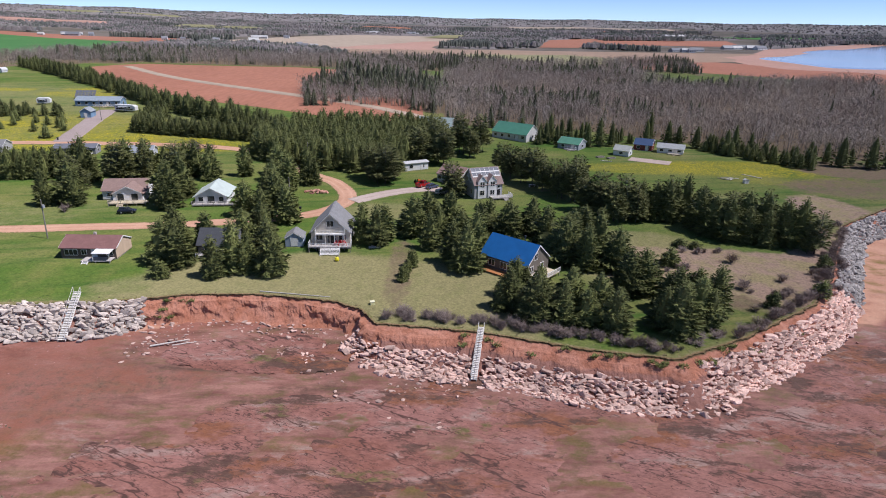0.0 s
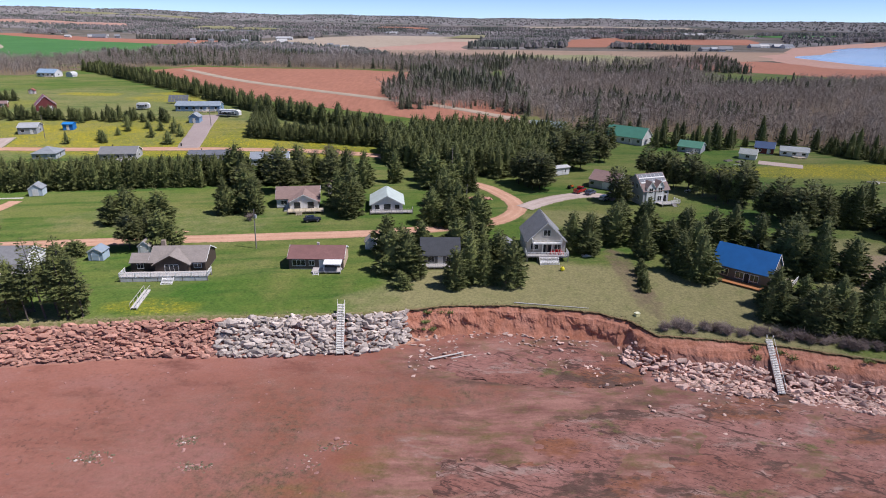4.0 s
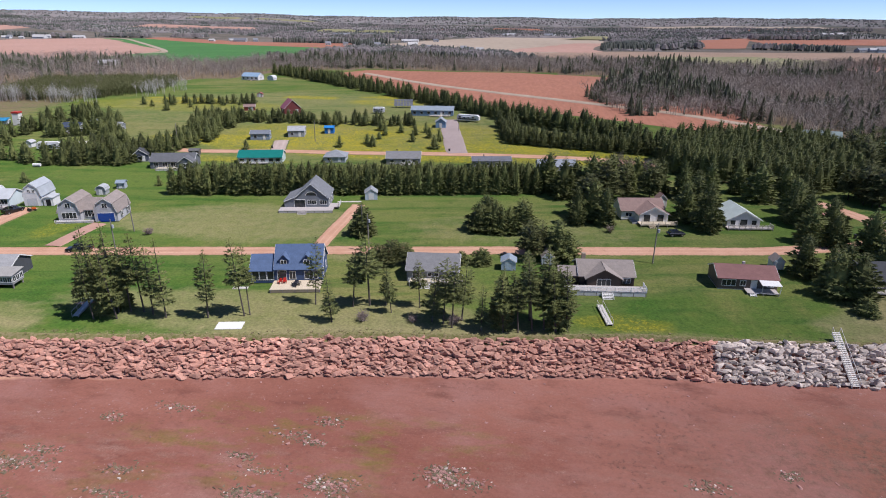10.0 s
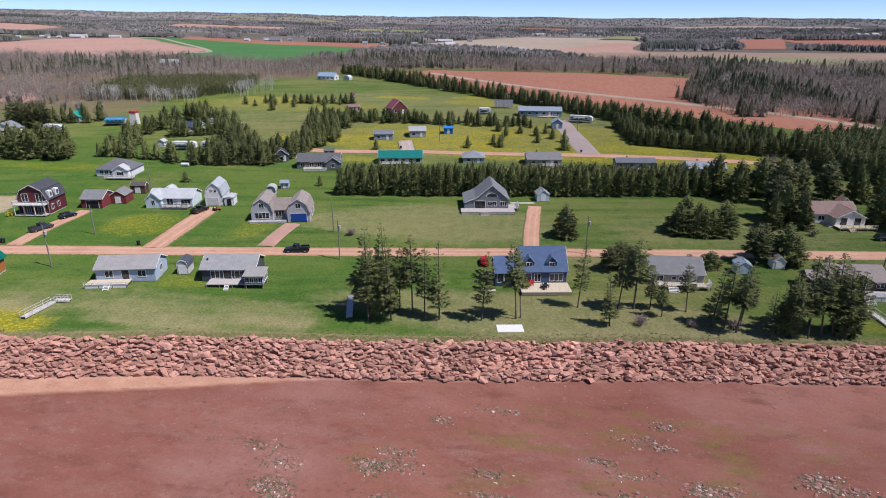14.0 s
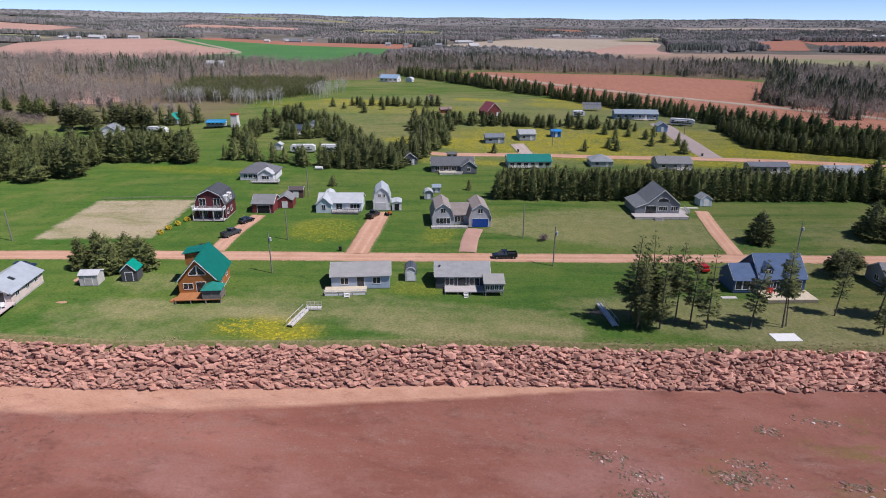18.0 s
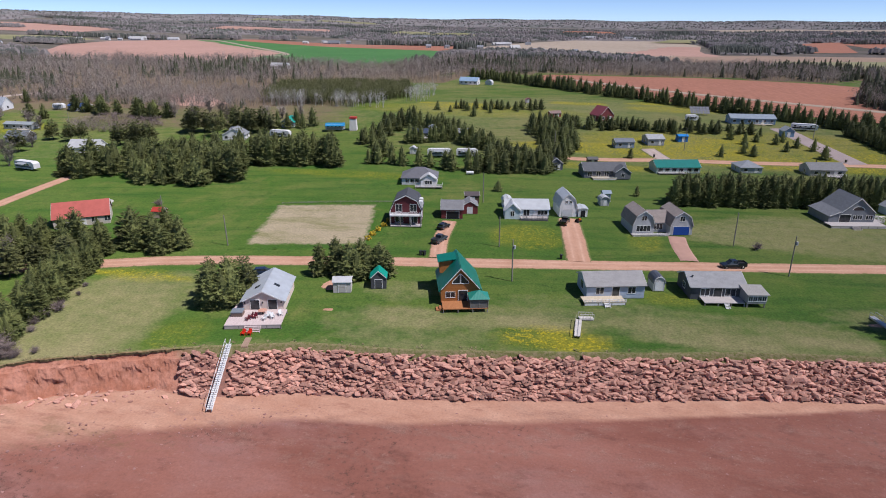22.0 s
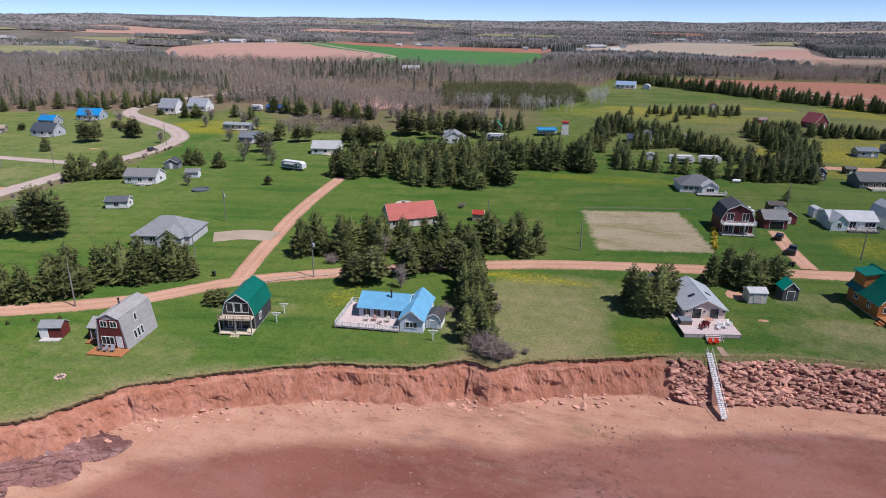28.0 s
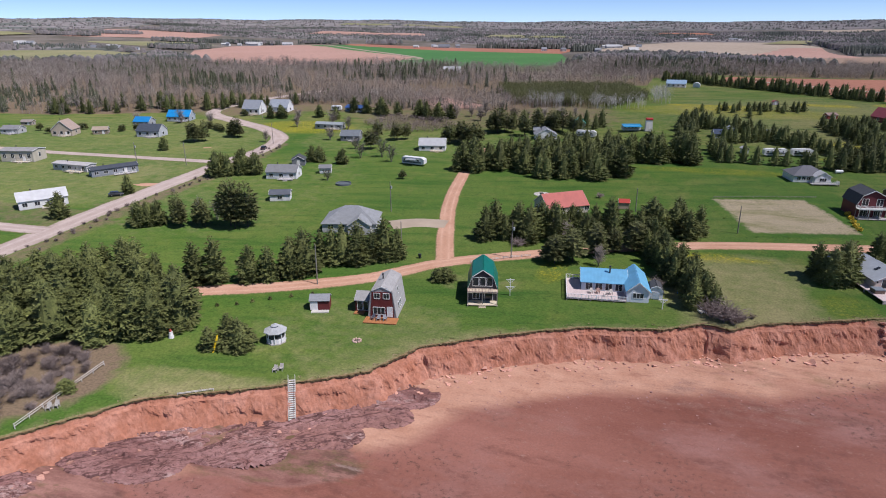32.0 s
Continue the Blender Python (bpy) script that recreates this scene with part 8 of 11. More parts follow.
trees("pine", [(-562.5, 188.8), (-559.4, 192.9), (-549.7, 205.5), (-553, 207.5), (-565.5, 192.8), (-481.4, 219.3), (-470.7, 217.6), (-466.5, 220.2), (-443.6, 213.7), (-438.7, 216), (-434.7, 212.3), (-431.8, 215.6), (-439.5, 220.6), (-473.9, 192.7)], 7.5, 10, "round dark pines on the village lawns", .95)
trees("pine", [(-441.4, 142.8), (-580.9, 260.2), (-579.2, 225.5), (-574.4, 223.7), (-570.7, 221.1), (-566.9, 217.3), (-582.8, 228), (-648.9, 208.5), (-644.9, 207.5), (-665.1, 198.4), (-652.8, 192.2), (-620.5, 207.4), (-615.5, 212.4)], 3, 4.5, "low round evergreen shrubs by the houses", 1.3)
trees("pine", [(-482.3, 75.2), (-478.7, 78.9), (-485.3, 77.7), (-475.6, 76.6)], 7, 9, "pines beside the western road", .68)
trees("spruce", [(-519.8, 280.2), (-511.6, 278.7), (-499.5, 273.6), (-502.1, 278.5), (-491.4, 276), (-471.8, 268.5), (-465.7, 270.5), (-464.6, 266), (-458.9, 271.6), (-476.7, 273.2), (-585.6, 277), (-580.2, 278.9)], 7, 10, "spruces beyond the brushy field", .85)
# inland groves near the caravans
lump("caravan_spruces", "dark spruces standing round the caravans", lane_spots((-330, 270), (-307, 262), 3.2, 1.5, 2, 3) + lane_spots((-330, 218), (-328, 203), 4, 1, 1, 3) + lane_spots((-330, 201), (-292, 198), 4.6, 1.5, 1, 3) +
     lane_spots((-324, 240), (-307, 248), 3, 1.5, 1, 3) + lane_spots((-306, 249), (-284, 227), 2.8, 1.5, 2, 3.5), 6, 9, 1.1)
lump("corner_spruces", "dense spruces at the meadow's corner", fill([(-289, 195), (-262, 201), (-259, 220), (-283, 213)], 40, 2.7) + fill([(-346, 228), (-337, 236), (-333, 262), (-331, 286), (-338, 280), (-343, 250)], 16, 3.2), 6.5, 10, 1.1)
lump("lot_spruces", "dark spruces along a meadow lot", fill([(-275, 284), (-257, 280), (-252, 250), (-255, 236), (-258, 220), (-263, 216), (-266, 236), (-271, 254)], 46, 2.9), 5.5, 9, 1.1)
lump("meadow_spruces", "dark spruces west of the caravans", [(-392.1, 157.9), (-387.2, 165), (-382.1, 169.8), (-378, 179.5), (-373.8, 189.2), (-365.6, 194.8), (-342, 236), (-337, 230.5), (-330.1, 224.1), (-327.1, 214.6)], 6, 8.5, 1.2)
lump("young_spruces", "young spruces dotting the yellow meadow", [(-262, 248.3), (-263, 252.9), (-264, 259.2), (-265, 264.9), (-266, 269.2), (-263, 274.3), (-262, 280.4), (-256, 281.6), (-252, 283.1), (-246, 284.4), (-240, 285.1), (-234, 286.4), (-227, 286.7), (-220, 283.9), (-209, 279.4), (-200, 289.8), (-192, 285.9), (-186, 274.6), (-182, 266.4), (-176, 272), (-169, 268.6), (-165, 273.3), (-162, 264.3), (-157, 259.4), (-171.9, 282.2)], 4.5, 7, 1.15)
lump("scattered_spruces", "young spruces scattered over the meadow", [(-196, 244.4), (-186, 251), (-183, 247.9), (-183, 259.6), (-168, 257.2), (-157, 247), (-232, 234.8), (-300, 319.4), (-292, 322.7), (-284, 320.3), (-276, 323.1), (-297, 309.7), (-304, 298.9), (-318, 308.4), (-310, 314), (-326, 313.8), (-278.1, 172.6), (-235, 178)], 3.2, 6, 1.2)
lump("meadow_row", "short row of spruces in the meadow", lane_spots((-318, 318.8), (-272, 329.7), 3.4, 1.4, 1, 3), 4.5, 6.5, 1.1)
lump("meadow_grove", "dense dark grove in the middle of the meadow", fill([(-424.9, 162.6), (-405.2, 164.6), (-389.2, 163.7), (-370.7, 161.1), (-366.6, 186.5), (-346, 194.5), (-341.9, 205.3), (-372.9, 206.5), (-411.1, 186.4)], 64, 3.2), 9, 13, 1.0)
lump("west_grove", "dense dark grove beyond the open grass", fill([(-397.2, 155.2), (-385, 156.4), (-372.8, 177.2), (-377, 195.3), (-393.2, 193.1), (-411.1, 176.3)], 26, 3.6), 8, 12, 1.0)
lump("end_grove", "dark conifers at the meadow's end", fill([(-422.6, 252.2), (-379.8, 259.8), (-375.6, 266.9), (-421.8, 260.2)], 12, 5), 7, 10, 1.0)
lump("roadside_grove", "dark conifers at the edge of bare woods", fill([(-716.1, 242.9), (-661.3, 251.5), (-623, 263.4), (-582.5, 286.6), (-556.3, 298.3), (-577, 308.6), (-660.1, 278.9), (-717.5, 259.5)], 34, 5), 7, 12, 1.0)
lump("meadow_line", "line of young spruces across the yellow meadow", lane_spots((-263.9, 247.1), (-262, 281.1), 3.2, 1.2, 2, 4) + lane_spots((-260, 280.8), (-176, 285.1), 3.6, 2.2, 2, 5), 4, 7, 1.15)
# shrubs along the bank and lot lines
SHRUB = [twig_meshes(200 + i, 1.9, 1.9, 230, stems=8) for i in range(3)]
def shrub(x, y, k, label="bare brown twiggy shrub", mesh=None):
    t = thing("shrub", pose(x, y, ground(x, y) - .05, 0, 0, TREE_RND.uniform(0, 360)) @ Matrix.Scale(k, 4), label, "shrub", "bare shrubs")
    part("twig_crown", mesh or SHRUB[TREE_RND.randrange(3)], None, t)
for a, b, n in (((-9, 97), (8, 94.5), 28), ((8, 94.5), (36, 87), 42), ((52, 93), (78, 112), 26), ((80, 118), (94, 138), 20), ((34, 86), (52, 93), 10), ((96, 140), (106, 156), 12), ((-346, 51.6), (-341, 54.8), 5), ((-150, 96), (-108, 99.5), 5), ((-347, 55.6), (-352, 81.5), 8)):
    for i in range(n):
        f = (i + .5) / n
        shrub(a[0] + (b[0] - a[0]) * f + TREE_RND.uniform(-1, 1), a[1] + (b[1] - a[1]) * f + TREE_RND.uniform(-.6, 1.6), TREE_RND.uniform(.4, .95))
for x, y in ((66, 108), (60, 112), (58, 102), (70, 116), (88, 146), (64.1, 126.3), (-456, 0), (-460, 4), (-452, -6), (-464, -10), (-211, 134.2), (-390.2, 84.7), (-97, 154.1), (-34, 115), (-358, 66.6), (-372.6, 135.4)):
    shrub(x, y, TREE_RND.uniform(.7, 1.2))
for x, y, k in ((-346.4, 53, 1.9), (-348.2, 54.4, 1.6), (-345, 54.2, 1.3)):
    shrub(x, y, k)
FORSYTHIA = (lambda s: (clump(s, (0, 0, .7), .9, 60, random.Random(3), .28), s)[1])(Shape()).mesh("twig_crown", BLOOM)
for x, y in ((-304.6, 119.4), (-304.4, 122.8), (-304, 126.4), (-303.6, 130), (-303.3, 134)):
    shrub(x, y, .9, "round yellow-flowering garden shrub", FORSYTHIA)
BARE = [twig_meshes(220 + i, 9, 3.2, 170, TWIG_GREY, 4) for i in range(3)]
for x, y, k in ((-85, 214.9, 1), (-88, 219, 1.1), (-80, 212.7, 1), (-470.8, 173.5, 1.1), (-462.7, 177.4, 1.2), (-455.6, 169.2, 1), (-370.1, 75.6, .7), (-380.3, 91.2, .8), (-111, 137.1, .7), (-114, 134, .7), (-476.7, 83.7, .8), (-92, 211.7, 1), (-481, 191.8, .9), (-502.3, 210.3, 1), (-476.9, 202.8, 1.1), (-483.8, 85.8, .8), (-466.7, 134.2, .7), (-505, 238.1, 1), (-517.6, 245.7, 1.1), (-534.9, 238.3, .9), (-542.9, 254, 1), (-588.7, 238.4, 1), (-605.3, 235.2, 1.1), (-630.5, 230.5, 1), (-529.7, 198.3, .8)):
    t = thing("bare_tree", pose(x, y, ground(x, y) - .1, 0, 0, x) @ Matrix.Scale(k, 4), "leafless grey deciduous tree", "tree", "bare trees")
    part("twig_crown", BARE[TREE_RND.randrange(3)], None, t)


# ---- woods ----
def small_bare(seed, n=9, fuzz=46):
    """A leafless tree, one metre high: a stem, rising limbs, and a crown of fine twig sprays in a few lobes."""
    rnd = random.Random(seed)
    v, f = [(-.012, 0, 0), (.012, -.008, 0), (0, .012, 0), (0, 0, .85)], [(0, 1, 3), (1, 2, 3), (2, 0, 3)]
    lobes = []
    for _ in range(n):
        z = rnd.uniform(.2, .66)
        a, L = rnd.random() * 6.28, rnd.uniform(.18, .36) * (1.2 - z * .6)
        ca, sa = math.cos(a), math.sin(a)
        e = (ca * L * .85, sa * L * .85, min(.98, z + L * rnd.uniform(.5, 1.1)))
        w = rnd.uniform(.006, .012)
        k = len(v)
        v += [(-sa * w, ca * w, z), (sa * w, -ca * w, z), e]
        f += [(k, k + 1, k + 2)]
        lobes.append(e)
    lobes.append((0, 0, .86))
    for i in range(fuzz):
        c = lobes[i % len(lobes)]
        d = Vector((rnd.gauss(0, .8), rnd.gauss(0, .8), rnd.gauss(.7, .6))).normalized()
        p = Vector(c) + Vector((rnd.gauss(0, .05), rnd.gauss(0, .05), rnd.gauss(-.02, .05)))
        q = p + d * rnd.uniform(.06, .14)
        o = d.orthogonal().normalized()
        o.rotate(Matrix.Rotation(rnd.random() * 6.3, 3, d))
        o *= rnd.uniform(.005, .01)
        k = len(v)
        v += [tuple(p - o), tuple(p + o), tuple(q)]
        f += [(k, k + 1, k + 2)]
    return np.array(v), np.array(f)


def far_tree(seed, tall):
    """A tree of a dozen faces for the furthest woods, one metre high."""
    rnd = random.Random(seed)
    v = [(.42 * rnd.uniform(.7, 1.2) * math.cos(k * 1.257) * tall[0], .42 * rnd.uniform(.7, 1.2) * math.sin(k * 1.257) * tall[0], tall[1] + rnd.uniform(-.08, .08)) for k in range(5)]
    v += [(.5 * q[0] * rnd.uniform(.6, 1.2), .5 * q[1], .82) for q in v] + [(0, 0, 1.0)]
    f = []
    for k in range(5):
        j = (k + 1) % 5
        f += [(k, j, 5 + j), (k, 5 + j, 5 + k), (5 + k, 5 + j, 10)]
    return np.array(v), np.array(f)


def wood(name, label, poly, count, conifer, h0, h1, seed, clear=None):
    rng = np.random.default_rng(seed)
    px, py = np.array([p[0] for p in poly]), np.array([p[1] for p in poly])
    x, y = rng.uniform(px.min(), px.max(), count * 3), rng.uniform(py.min(), py.max(), count * 3)
    ok = inside(x, y, poly)
    for land in FARMLAND:
        ok &= ~inside(x, y, land)
    if clear:
        ok &= nearest(x, y, clear)[0] > 7.5
    x, y = x[ok][:count], y[ok][:count]
    s = np.stack([x, y, land_z(x, y) - .2], 1)
    h = rng.uniform(h0, h1, len(x)) * (.85 + .25 * np.sin(x * .03) * np.sin(y * .04))
    con = (np.sin(x * .021 + 1.3 * np.sin(y * .017)) * np.sin(y * .026 + seed) * .5 + .5 + rng.normal(0, .24, len(x))) < conifer
    lone = rng.random(len(x))
    for pick, material, words, wide, tail in ((~con & (lone < .8), TWIG_GREY, label, 1.15, ""), (~con & (lone >= .8) & (lone < .92), TWIG, "darker brown leafless trees among bare woods", 1.25, "_brown"),
                                              (~con & (lone >= .92), BIRCH_DULL, "pale-stemmed leafless trees among bare woods", .85, "_pale")):
        if pick.sum() > 4:
            tiled(name + tail, words, BASE_BARE, s[pick], material, h[pick] * rng.uniform(.7, 1.25, pick.sum()), wide=wide)
    if con.sum():
        tiled(name + "_conifers", "dark spruces standing among bare woods", BASE_CON, s[con], WOODS_NEEDLE, h[con] * rng.uniform(.5, 1.3, con.sum()), wide=1.0)


BASE_BARE, BASE_CON = [small_bare(i) for i in range(7)], [small_conifer(i) for i in range(6)]
wood("woods_east", "leafless grey-brown woods with scattered spruces", WOODS_EAST, 12000, .04, 8, 12, 1)
wood("woods_copse", "copse of spruce and bare trees in the ploughed field", WOODS_COPSE, 1500, .62, 9, 14, 2)
wood("woods_north", "belt of mixed bare woods behind the red field", WOODS_NORTH, 6800, .2, 8, 13, 3)
wood("woods_west", "leafless grey woods behind the cottages", WOODS_WEST, 11500, .1, 7, 12, 4, [(-600.6, 259.6), (-608.7, 275.7), (-603.9, 298.3), (-585, 374.7)])
wood("woods_marsh", "low bare brush on a wet clearing", WOODS_MARSH, 2600, .16, 4, 8, 5)
wood("woods_young", "young greening birch and poplar wood", WOODS_YOUNG, 10, .1, 7, 10, 6)
rng = np.random.default_rng(8)
bx, by = rng.uniform(-458, -348, 3400), rng.uniform(312, 432, 3400)
ok = inside(bx, by, [(-431, 320), (-373, 320), (-352, 366), (-369, 425), (-414, 428), (-457, 405)])
bx, by = bx[ok], by[ok]
tiled("young_woods", "young greening birches and poplars", BASE_BARE, np.stack([bx, by, land_z(bx, by) - .1], 1), BUD, rng.uniform(5.5, 8.5, len(bx)), wide=1.25)


def far_canopy(name, poly, cell, h0, h1, label, material, seed):
    px, py = [p[0] for p in poly], [p[1] for p in poly]
    gx, gy, q, rim = sheet(np.arange(min(px), max(px) + cell, cell), np.arange(min(py), max(py) + cell, cell), poly, cell * .6)
    rng = np.random.default_rng(seed)
    gx, gy = gx + np.where(rim, 0, rng.uniform(-.35, .35, len(gx)) * cell), gy + np.where(rim, 0, rng.uniform(-.35, .35, len(gx)) * cell)
    for land in FARMLAND:
        rim = rim | inside(gx, gy, land)
    z = land_z(gx, gy) + np.where(rim, -.5, rng.uniform(h0, h1, len(gx)) * (.8 + .4 * np.sin(gx * .011) * np.sin(gy * .013)))
    tagged(new(name, array_mesh(name, np.stack([gx, gy, z], 1), q, material)), label, "woods", kind="stuff")


def canopy_material():
    m, t, p = nodes_of("hazed_distant_woods", 0.95, 0.0, 0.1)
    n1, n2 = noised(t, 0.006, 5), noised(t, 0.06, 5)
    # Woods and conifer tones kept pale and greyed: distance haze put into the colour.
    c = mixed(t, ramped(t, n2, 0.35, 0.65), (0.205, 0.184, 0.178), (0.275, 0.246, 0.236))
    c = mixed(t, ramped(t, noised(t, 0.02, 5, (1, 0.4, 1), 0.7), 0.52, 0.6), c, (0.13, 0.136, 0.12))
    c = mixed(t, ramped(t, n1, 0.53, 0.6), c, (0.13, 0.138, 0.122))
    t.links.new(c, p.inputs["Base Color"])
    return m


CANOPY = canopy_material()
# Paler, greyer than near spruce: aerial haze is in this colour.
FAR_SPRUCE = surf("hazed_distant_spruce", (0.1, 0.11, 0.09), (0.16, 0.167, 0.14), 0.03, 0.3, 0.9, 0.0)
FAR_CON, FAR_BARE = [far_tree(i, (.55, .12)) for i in range(4)], [far_tree(10 + i, (1.0, .3)) for i in range(4)]


def far_trees(name, label, poly, count, conifer, h0, h1, seed):
    """Distant woods of many small crowns."""
    rng = np.random.default_rng(seed)
    px, py = np.array([p[0] for p in poly]), np.array([p[1] for p in poly])
    x, y = rng.uniform(px.min(), px.max(), count * 4), rng.uniform(py.min(), py.max(), count * 4)
    ok = inside(x, y, poly)
    for land in FARMLAND:
        ok &= ~inside(x, y, land)
    x, y = x[ok][:count], y[ok][:count]
    con = (np.sin(x * .009 + 2 * np.sin(y * .006)) * np.sin(y * .012 + seed) * .5 + .5 + rng.normal(0, .16, len(x))) < conifer
    s3, h = np.stack([x, y, land_z(x, y) - .5], 1), rng.uniform(h0, h1, len(x))
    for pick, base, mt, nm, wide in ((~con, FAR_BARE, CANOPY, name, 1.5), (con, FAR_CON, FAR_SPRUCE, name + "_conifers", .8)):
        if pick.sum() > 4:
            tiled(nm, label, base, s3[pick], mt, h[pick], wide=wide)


WILD = [(-1174.3, 298.2), (-1186.2, 591.2), (-888.5, 752.9), (-953.6, 791.1), (-1500, 1150), (-2600, 1000), (-2600, 300)]
far_canopy("woods_far_west", WILD, 7, 2.5, 4.0, "distant bare woods", CANOPY, 1)
far_trees("woods_far_west_trees", "distant bare woods", WILD, 5200, 0.25, 9, 13, 1)
WILD = [(-452, 690), (-420, 790), (-450, 930), (-390, 1075), (-260, 1045), (-170, 940), (-120, 830), (-300, 800), (-420, 875)]
far_canopy("woods_far_middle", WILD, 6, 2.5, 4.0, "distant bare woods", CANOPY, 2)
far_trees("woods_far_middle_trees", "distant bare woods", WILD, 900, 0.4, 9, 13, 2)
WILD = [(-12, 1180), (80, 1185), (188, 1280), (230, 1400), (180, 1700), (60, 1700), (30, 1400)]
far_canopy("woods_far_strip", WILD, 7, 2.5, 4.0, "distant spruce block", CANOPY, 3)
far_trees("woods_far_strip_trees", "distant spruce block", WILD, 1500, 0.55, 9, 14, 3)
far_trees("shelterbelt", "distant belt of trees between fields", [(270, 1262), (398, 1196), (412, 1226), (285, 1302)], 130, .9, 10, 14, 39)
far_trees("shelterbelt", "distant belt of trees between fields", [(-700, 1372), (-520, 1350), (-500, 1375), (-700, 1400)], 130, .8, 9, 13, 38)
far_trees("shelterbelt", "distant belt of trees between fields", [(-1120, 800), (-1060, 760), (-1020, 775), (-1100, 830)], 60, .4, 9, 13, 37)
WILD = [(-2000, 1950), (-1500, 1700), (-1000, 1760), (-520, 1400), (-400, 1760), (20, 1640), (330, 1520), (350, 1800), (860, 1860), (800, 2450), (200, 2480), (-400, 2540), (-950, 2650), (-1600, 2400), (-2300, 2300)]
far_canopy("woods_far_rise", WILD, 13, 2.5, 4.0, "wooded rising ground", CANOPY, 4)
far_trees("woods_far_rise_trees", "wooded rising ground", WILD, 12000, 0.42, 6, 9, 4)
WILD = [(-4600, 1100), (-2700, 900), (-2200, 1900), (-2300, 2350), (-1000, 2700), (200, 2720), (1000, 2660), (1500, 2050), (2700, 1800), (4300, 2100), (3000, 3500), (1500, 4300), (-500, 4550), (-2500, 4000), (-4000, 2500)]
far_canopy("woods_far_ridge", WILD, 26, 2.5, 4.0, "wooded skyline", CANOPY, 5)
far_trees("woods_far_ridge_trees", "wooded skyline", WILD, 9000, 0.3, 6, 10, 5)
rng = np.random.default_rng(77)
for i in range(30):
    x, y = float(rng.uniform(-2300, 1300)), float(rng.uniform(1020, 2300))
    w, d = float(rng.uniform(150, 420)), float(rng.uniform(16, 40))
    if y < 1500 and x > 150:
        continue
    sl = float(rng.uniform(-60, 60))
    far_trees("shelterbelt", "distant belt of trees between fields", [(x - w / 2, y), (x + w / 2, y - sl), (x + w / 2 + 20, y + d - sl), (x - w / 2 + 20, y + d)], int(w * d / 26), .45, 9, 14, 40 + i)
WILD = [(700, 1420), (1150, 1720), (2000, 1800), (2600, 1400), (2700, 1750), (1500, 2000), (900, 1860)]
far_canopy("woods_bay_shore", WILD, 15, 2.5, 4.0, "woods across the bay", CANOPY, 6)
far_trees("woods_bay_shore_trees", "woods across the bay", WILD, 1500, 0.4, 7, 11, 6)


# dry grass along the bank's edge
rng = np.random.default_rng(31)
p, n = along(COAST, .22)
ok = (p[:, 0] > -460) & (p[:, 0] < 110)
p, n = p[ok], n[ok]
keep = rng.random(len(p)) < np.where((p[:, 0] < -318) | ((p[:, 0] > -56) & (p[:, 0] < -12)), .22, np.where((p[:, 0] > -200) & (p[:, 0] < -100), .5, .16))
p, n = p[keep], n[keep]
p = p - n * rng.uniform(-.1, 1.6, len(p))[:, None] + rng.uniform(-.25, .25, p.shape)
TUFT = []
for i in range(4):
    r = random.Random(800 + i)
    v, f = [], []
    for k in range(14):
        a, l, w = r.uniform(0, 6.28), r.uniform(.15, .5), .07
        k0 = len(v)
        v += [(math.cos(a) * .15 - math.sin(a) * w, math.sin(a) * .15 + math.cos(a) * w, -.05), (math.cos(a) * .15 + math.sin(a) * w, math.sin(a) * .15 - math.cos(a) * w, -.05), (math.cos(a) * (.15 + l * .9), math.sin(a) * (.15 + l * .9), l * .9)]
        f.append((k0, k0 + 1, k0 + 2))
    TUFT.append((np.array(v), np.array(f)))
STRAW = surf("dry_edge_grass", (0.16, 0.14, 0.06), (0.34, 0.28, 0.16), 0.15, 2, 0.9, 0.0, island=.4)
tiled("edge_grass", "dry tufts of grass along the bank's edge", TUFT, np.stack([p[:, 0], p[:, 1], land_z(p[:, 0], p[:, 1])], 1), STRAW, rng.uniform(.3, .8, len(p)), "grass")

for x, y in ((-442.9, 34.8), (-439.3, 36.4), (-437, 38.3), (-434.1, 40.3), (-430.6, 42.6), (-426.8, 44.8)):
    tree("young_spruce", x, y, .8, "tiny shrubs in a row on the lawn", 1.2)
for i in range(95):
    a, r = TREE_RND.uniform(0, 6.28), TREE_RND.random() ** .5
    x, y = -456 + 9 * r * math.cos(a), 2 + 11 * r * math.sin(a)
    if bool(inside(x, y, LAND)):
        shrub(x, y, TREE_RND.uniform(.5, .9))
for cx, cy, rx, ry, n in ((50, 122, 3, 2, 5), (66, 110, 6, 2.5, 9), (80, 116, 4, 5, 12), (60, 132, 6, 1.5, 6), (86, 128, 3, 5, 10)):
    for i in range(n):
        a, r = TREE_RND.uniform(0, 6.28), TREE_RND.random() ** .5
        shrub(cx + rx * r * math.cos(a), cy + ry * r * math.sin(a), TREE_RND.uniform(.4, .85))
tree("young_spruce", 56.5, 136.5, 2.2, "bright green low bushes by spruces", 2.2)
tree("young_spruce", 59.5, 135.2, 1.9, "bright green low bushes by spruces", 2.2)

for a, b, n in (((-520.6, 192.2), (-514.5, 151.8), 16), ((-514.5, 147.8), (-512.4, 101.3), 18), ((-512.4, 97.3), (-507.9, 40.5), 22)):
    for i in range(n):
        f = (i + TREE_RND.random()) / n
        shrub(a[0] + (b[0] - a[0]) * f + TREE_RND.uniform(-1, 4.5), a[1] + (b[1] - a[1]) * f, TREE_RND.uniform(.25, .6))
rng = np.random.default_rng(61)
bx, by = rng.uniform(-512, -448, 900), rng.uniform(236, 292, 900)
